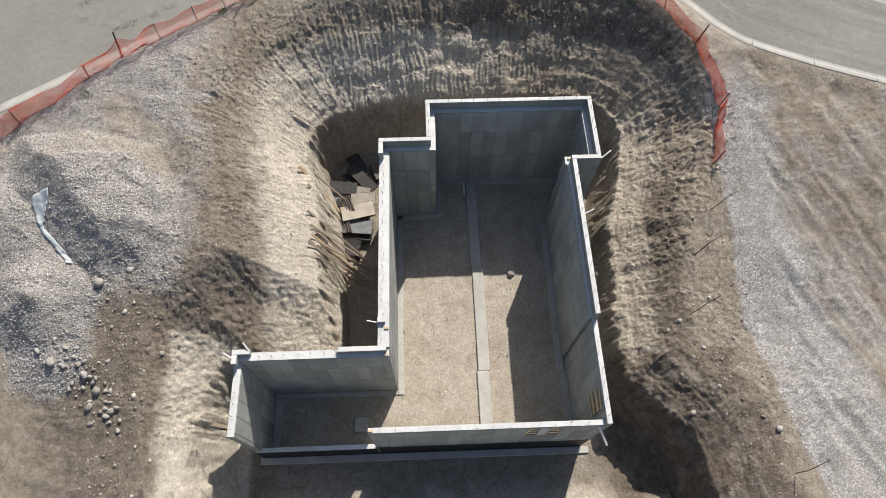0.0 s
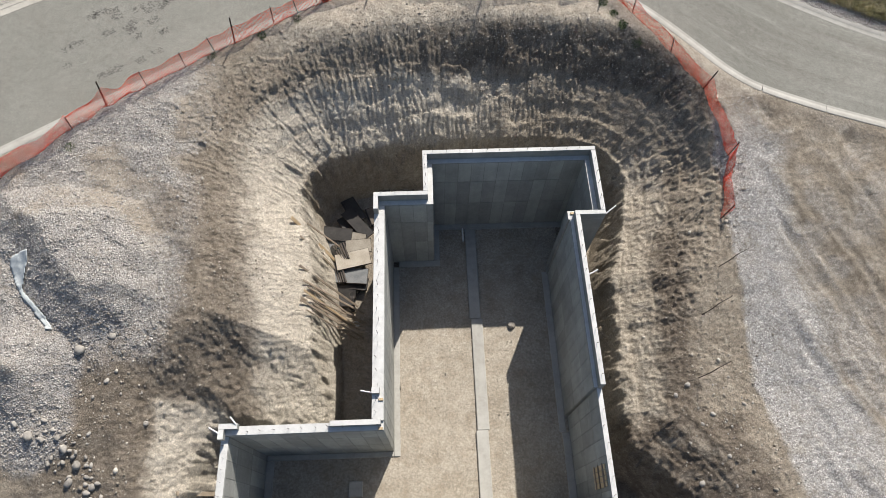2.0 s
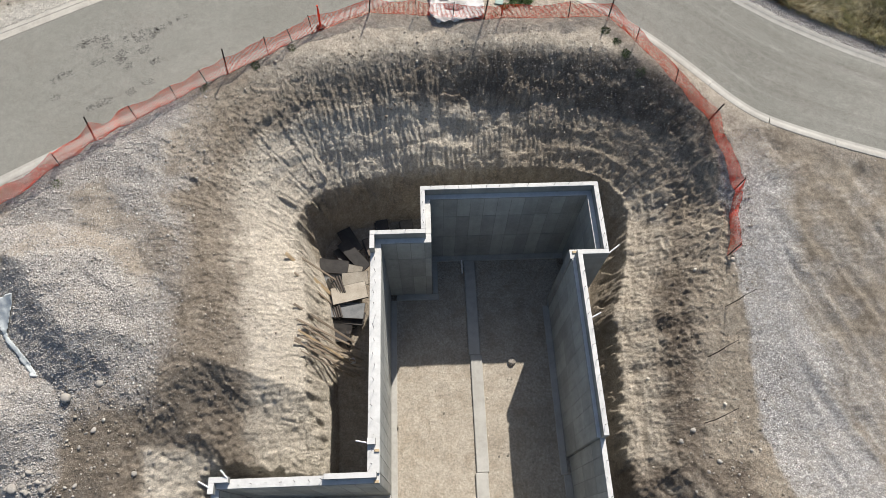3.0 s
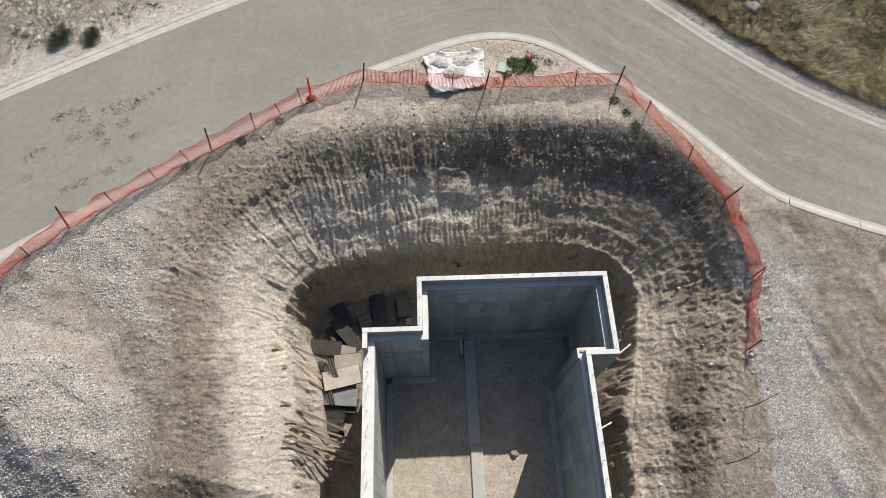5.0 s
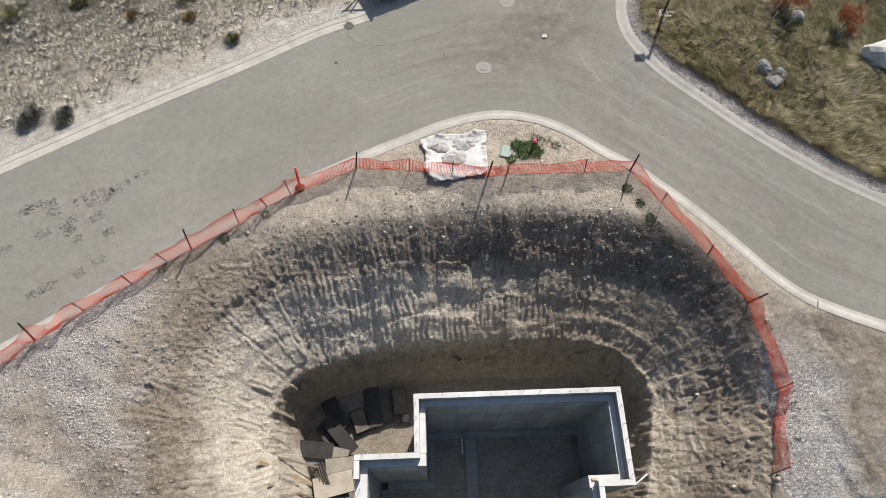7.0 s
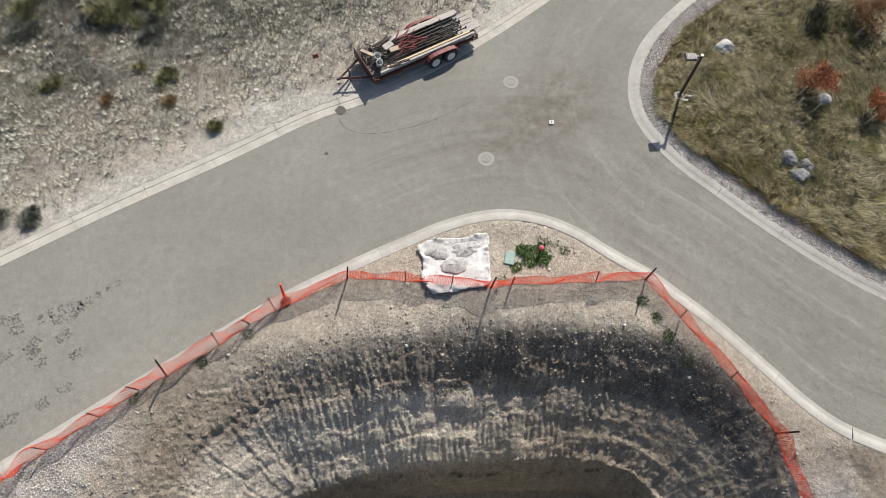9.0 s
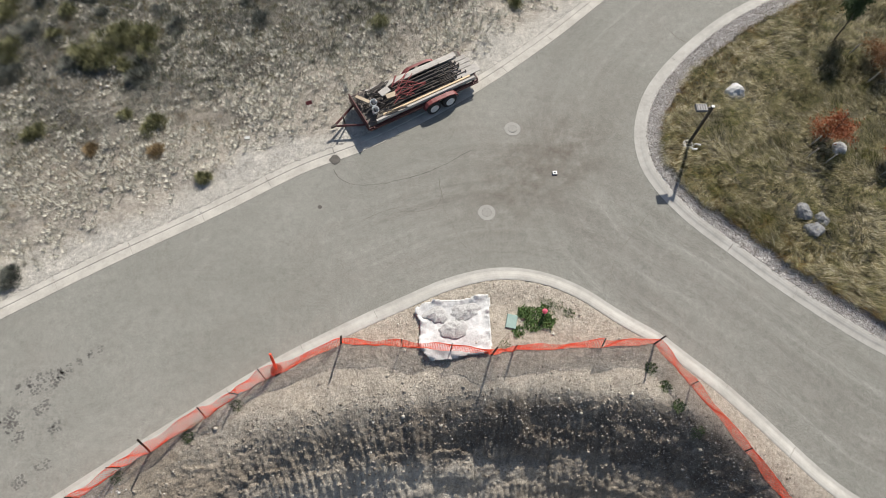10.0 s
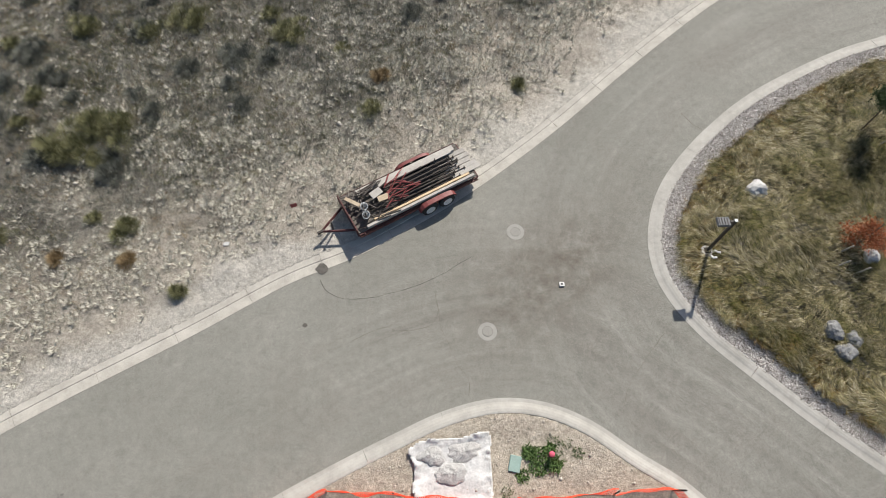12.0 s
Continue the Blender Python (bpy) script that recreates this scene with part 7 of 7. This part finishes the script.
ok &= ~inside(x, y, np.array([(-17.1, 11.35), (-16.67, 11.7), (-16.0, 11.75), (-16.15, 11.0), (-16.3, 10.3), (-15.1, 8.95), (-14.85, 8.55), (-15.15, 8.55), (-16.1, 9.65), (-16.65, 10.3)]))
stones("gravel", x[ok], y[ok], np.minimum(0.018 + g.exponential(0.012, ok.sum()), 0.07), M_LOT, "loose crushed grey gravel and gravel heaps", 92, sink=0.1)
# gravel of the east lot
x, y = g.uniform(12.6, 24, 60000), g.uniform(-3, 19, 60000)
n1, n2 = rough_noise(x * 0.5, y * 0.5, 21, 4), rough_noise(x * 1.3, y * 1.3, 22, 4)
lean_x = 13.0 + np.maximum(0, 6 - y) * 0.22 + n2 * 0.25
track = rough_noise((x * 0.89 + y * 0.46) * 1.1, (y * 0.89 - x * 0.46) * 0.07, 24, 4)
wide = 2.2 + 1.3 * ease(14, 4, y)
p = ease(0, 0.35, x - lean_x) * np.clip(ease(wide + 1.0, wide - 0.5, x - lean_x + n1 * 0.9) + 0.22 * ease(0.08, 0.4, track + n1 * 0.3), 0, 1)
ok = (g.random(len(x)) < p) & keep_off(x, y)
stones("gravel", x[ok], y[ok], g.uniform(0.012, 0.03, ok.sum()), M_GRAVEL, "fine pale gravel spread over the lot", 93)
# gravel strip behind the island's kerb
x, y = g.uniform(9.5, 25, 160000), g.uniform(21, 47, 160000)
d = to_line(x, y, E_LINE)[0]
ok = ~inside(x, y, ROAD_LINE) & (d > 0.6) & (d < 1.5)
x, y = x[ok][:20000], y[ok][:20000]
stones("gravel", x, y, g.uniform(0.02, 0.045, len(x)), M_STRIP, "grey gravel strip between kerb and grass", 94)
# cobbles and clods round the rim
x, y = g.uniform(-14, 14, 90000), g.uniform(-1, 25, 90000)
d, s = to_line(x, y, PIT, True)
nn = rough_noise(x * 0.8, y * 0.8, 95, 3)
ok = keep_off(x, y) & (g.random(len(x)) < ease(2.4, 3.4, d + nn * 0.7) * (1 - ease(4.6, 7.0, d + nn)) * 0.55 + 0.03)
x, y = x[ok], y[ok]
stones("soil_clods", x[:26000], y[:26000], np.minimum(0.012 + g.exponential(0.016, min(26000, len(x))), 0.09), M_CLOD, "crumbled brown soil clods along the rim of the pit", 96, sink=-0.1)
x, y = g.uniform(-7, 12, 40000), g.uniform(18.5, 24.5, 40000)
d = to_line(x, y, PIT, True)[0]
nn = rough_noise(x * 0.8, y * 0.8, 195, 3)
ok = keep_off(x, y) & (g.random(len(x)) < 0.6 * ease(3.0, 3.9, d + nn * 0.5) * (1 - ease(5.2, 5.8, d + nn * 0.4)))
x, y = x[ok][:4500], y[ok][:4500]
stones("soil_clods", x, y, np.minimum(0.014 + g.exponential(0.013, len(x)), 0.1), M_CLOD, "coarse brown soil clods below the crest of the bank", 196, sink=0.1)
x, y = g.uniform(-15, 14.5, 9000), g.uniform(-1, 25, 9000)
d, s = to_line(x, y, PIT, True)
ok = keep_off(x, y) & (d > 1.5) & (g.random(len(x)) < 0.08 + 0.32 * ease(2.8, 3.8, d) * (1 - ease(5, 7, d)) + 0.4 * ease(9, 6, y) * ease(9, 10, np.abs(x)))
x, y = x[ok], y[ok]
stones("field_stones", x, y, np.minimum(0.012 + g.exponential(0.015, len(x)), 0.1), M_COBBLE, "scattered pale round stones in brown soil", 97, True, True)
# stones on the hillside and on the wedge of soil by the kerb
x, y, d, g2 = field_points(1300, 98, 3.0)
stones("field_stones", x, y, np.minimum(0.02 + g2.exponential(0.025, len(x)), 0.14), M_FIELD, "pale stones lying in dry scrub", 99, True, True)
x, y = g.uniform(-1, 9, 700), g.uniform(23, 28.3, 700)
ok = keep_off(x, y, 0.7)
stones("field_stones", x[ok], y[ok], np.minimum(0.012 + g.exponential(0.014, ok.sum()), 0.07), M_COBBLE, "small pale stones in soil beside the kerb", 100, True, True)
# crumbs on the basement floor
x, y = g.uniform(-7.4, 5.6, 5200), g.uniform(2.0, 15.4, 5200)
ok = ((x > -1.8) & (y < 13.3)) | ((x < -2) & (y < 4.1)) | ((x > 0.3) & (y > 13.3))
x, y = x[ok], y[ok]
stones("floor_crumbs", x, y, np.minimum(0.008 + g.exponential(0.008, len(x)), 0.05), M_COBBLE, "small stones and crumbs on the basement floor", 101, sink=5.0)
# larger stones that stand out one by one
M_BIG = grainy("round_cobble", (0.27, 0.25, 0.225), (0.50, 0.47, 0.42), 6, 40, 0.85, 0.4, 0.01, vary=0.35)
cob = [rock_mesh("cobble", 0.12, 40 + i, M_BIG, 0.65, 2) for i in range(4)]
for me in cob:
    me.shade_smooth()
for i in range(56):
    west = i % 2 == 0
    x, y = (g.uniform(-14, -10.5), g.uniform(2.5, 8.2)) if west else (g.uniform(9.4, 12.8), g.uniform(1.8, 6.5))
    o = new("cobble", cob[i % 4])
    sc = 0.35 + 0.2 * g.exponential(1.0)
    sc = min(sc, 1.1)
    o.location, o.scale, o.rotation_euler = (x, y, ground_z(x, y) + 0.02 * sc), (sc, sc * g.uniform(0.7, 1), sc), (0, 0, g.uniform(0, 6))
    tagged(o, "smooth round cobble lying on brown soil", "cobble", "cobbles on the lot")
for i in range(58):
    t = g.random()
    x, y = -15.3 + 2.7 * t + g.normal(0, 0.3), 5.3 - 2.7 * t + g.normal(0, 0.45)
    o = new("cobble", cob[i % 4])
    sc = min(0.45 + 0.3 * g.exponential(1.0), 1.5)
    o.location, o.scale, o.rotation_euler = (x, y, ground_z(x, y) + 0.03 * sc), (sc, sc * g.uniform(0.65, 1), sc), (0, 0, g.uniform(0, 6))
    tagged(o, "smooth round cobble at the foot of a gravel heap", "cobble", "cobbles on the lot")
for x, y, s in ((-13.75, 7.8, 1.6), (-12.6, 8.3, 1.2), (-11.4, 5.2, 0.9), (13.4, 1.5, 1.1)):
    o = new("cobble", cob[1])
    o.location, o.scale = (x, y, ground_z(x, y) + 0.05 * s), (s, s, s * 0.9)
    tagged(o, "larger smooth grey cobble resting on bare soil", "cobble", "cobbles on the lot")
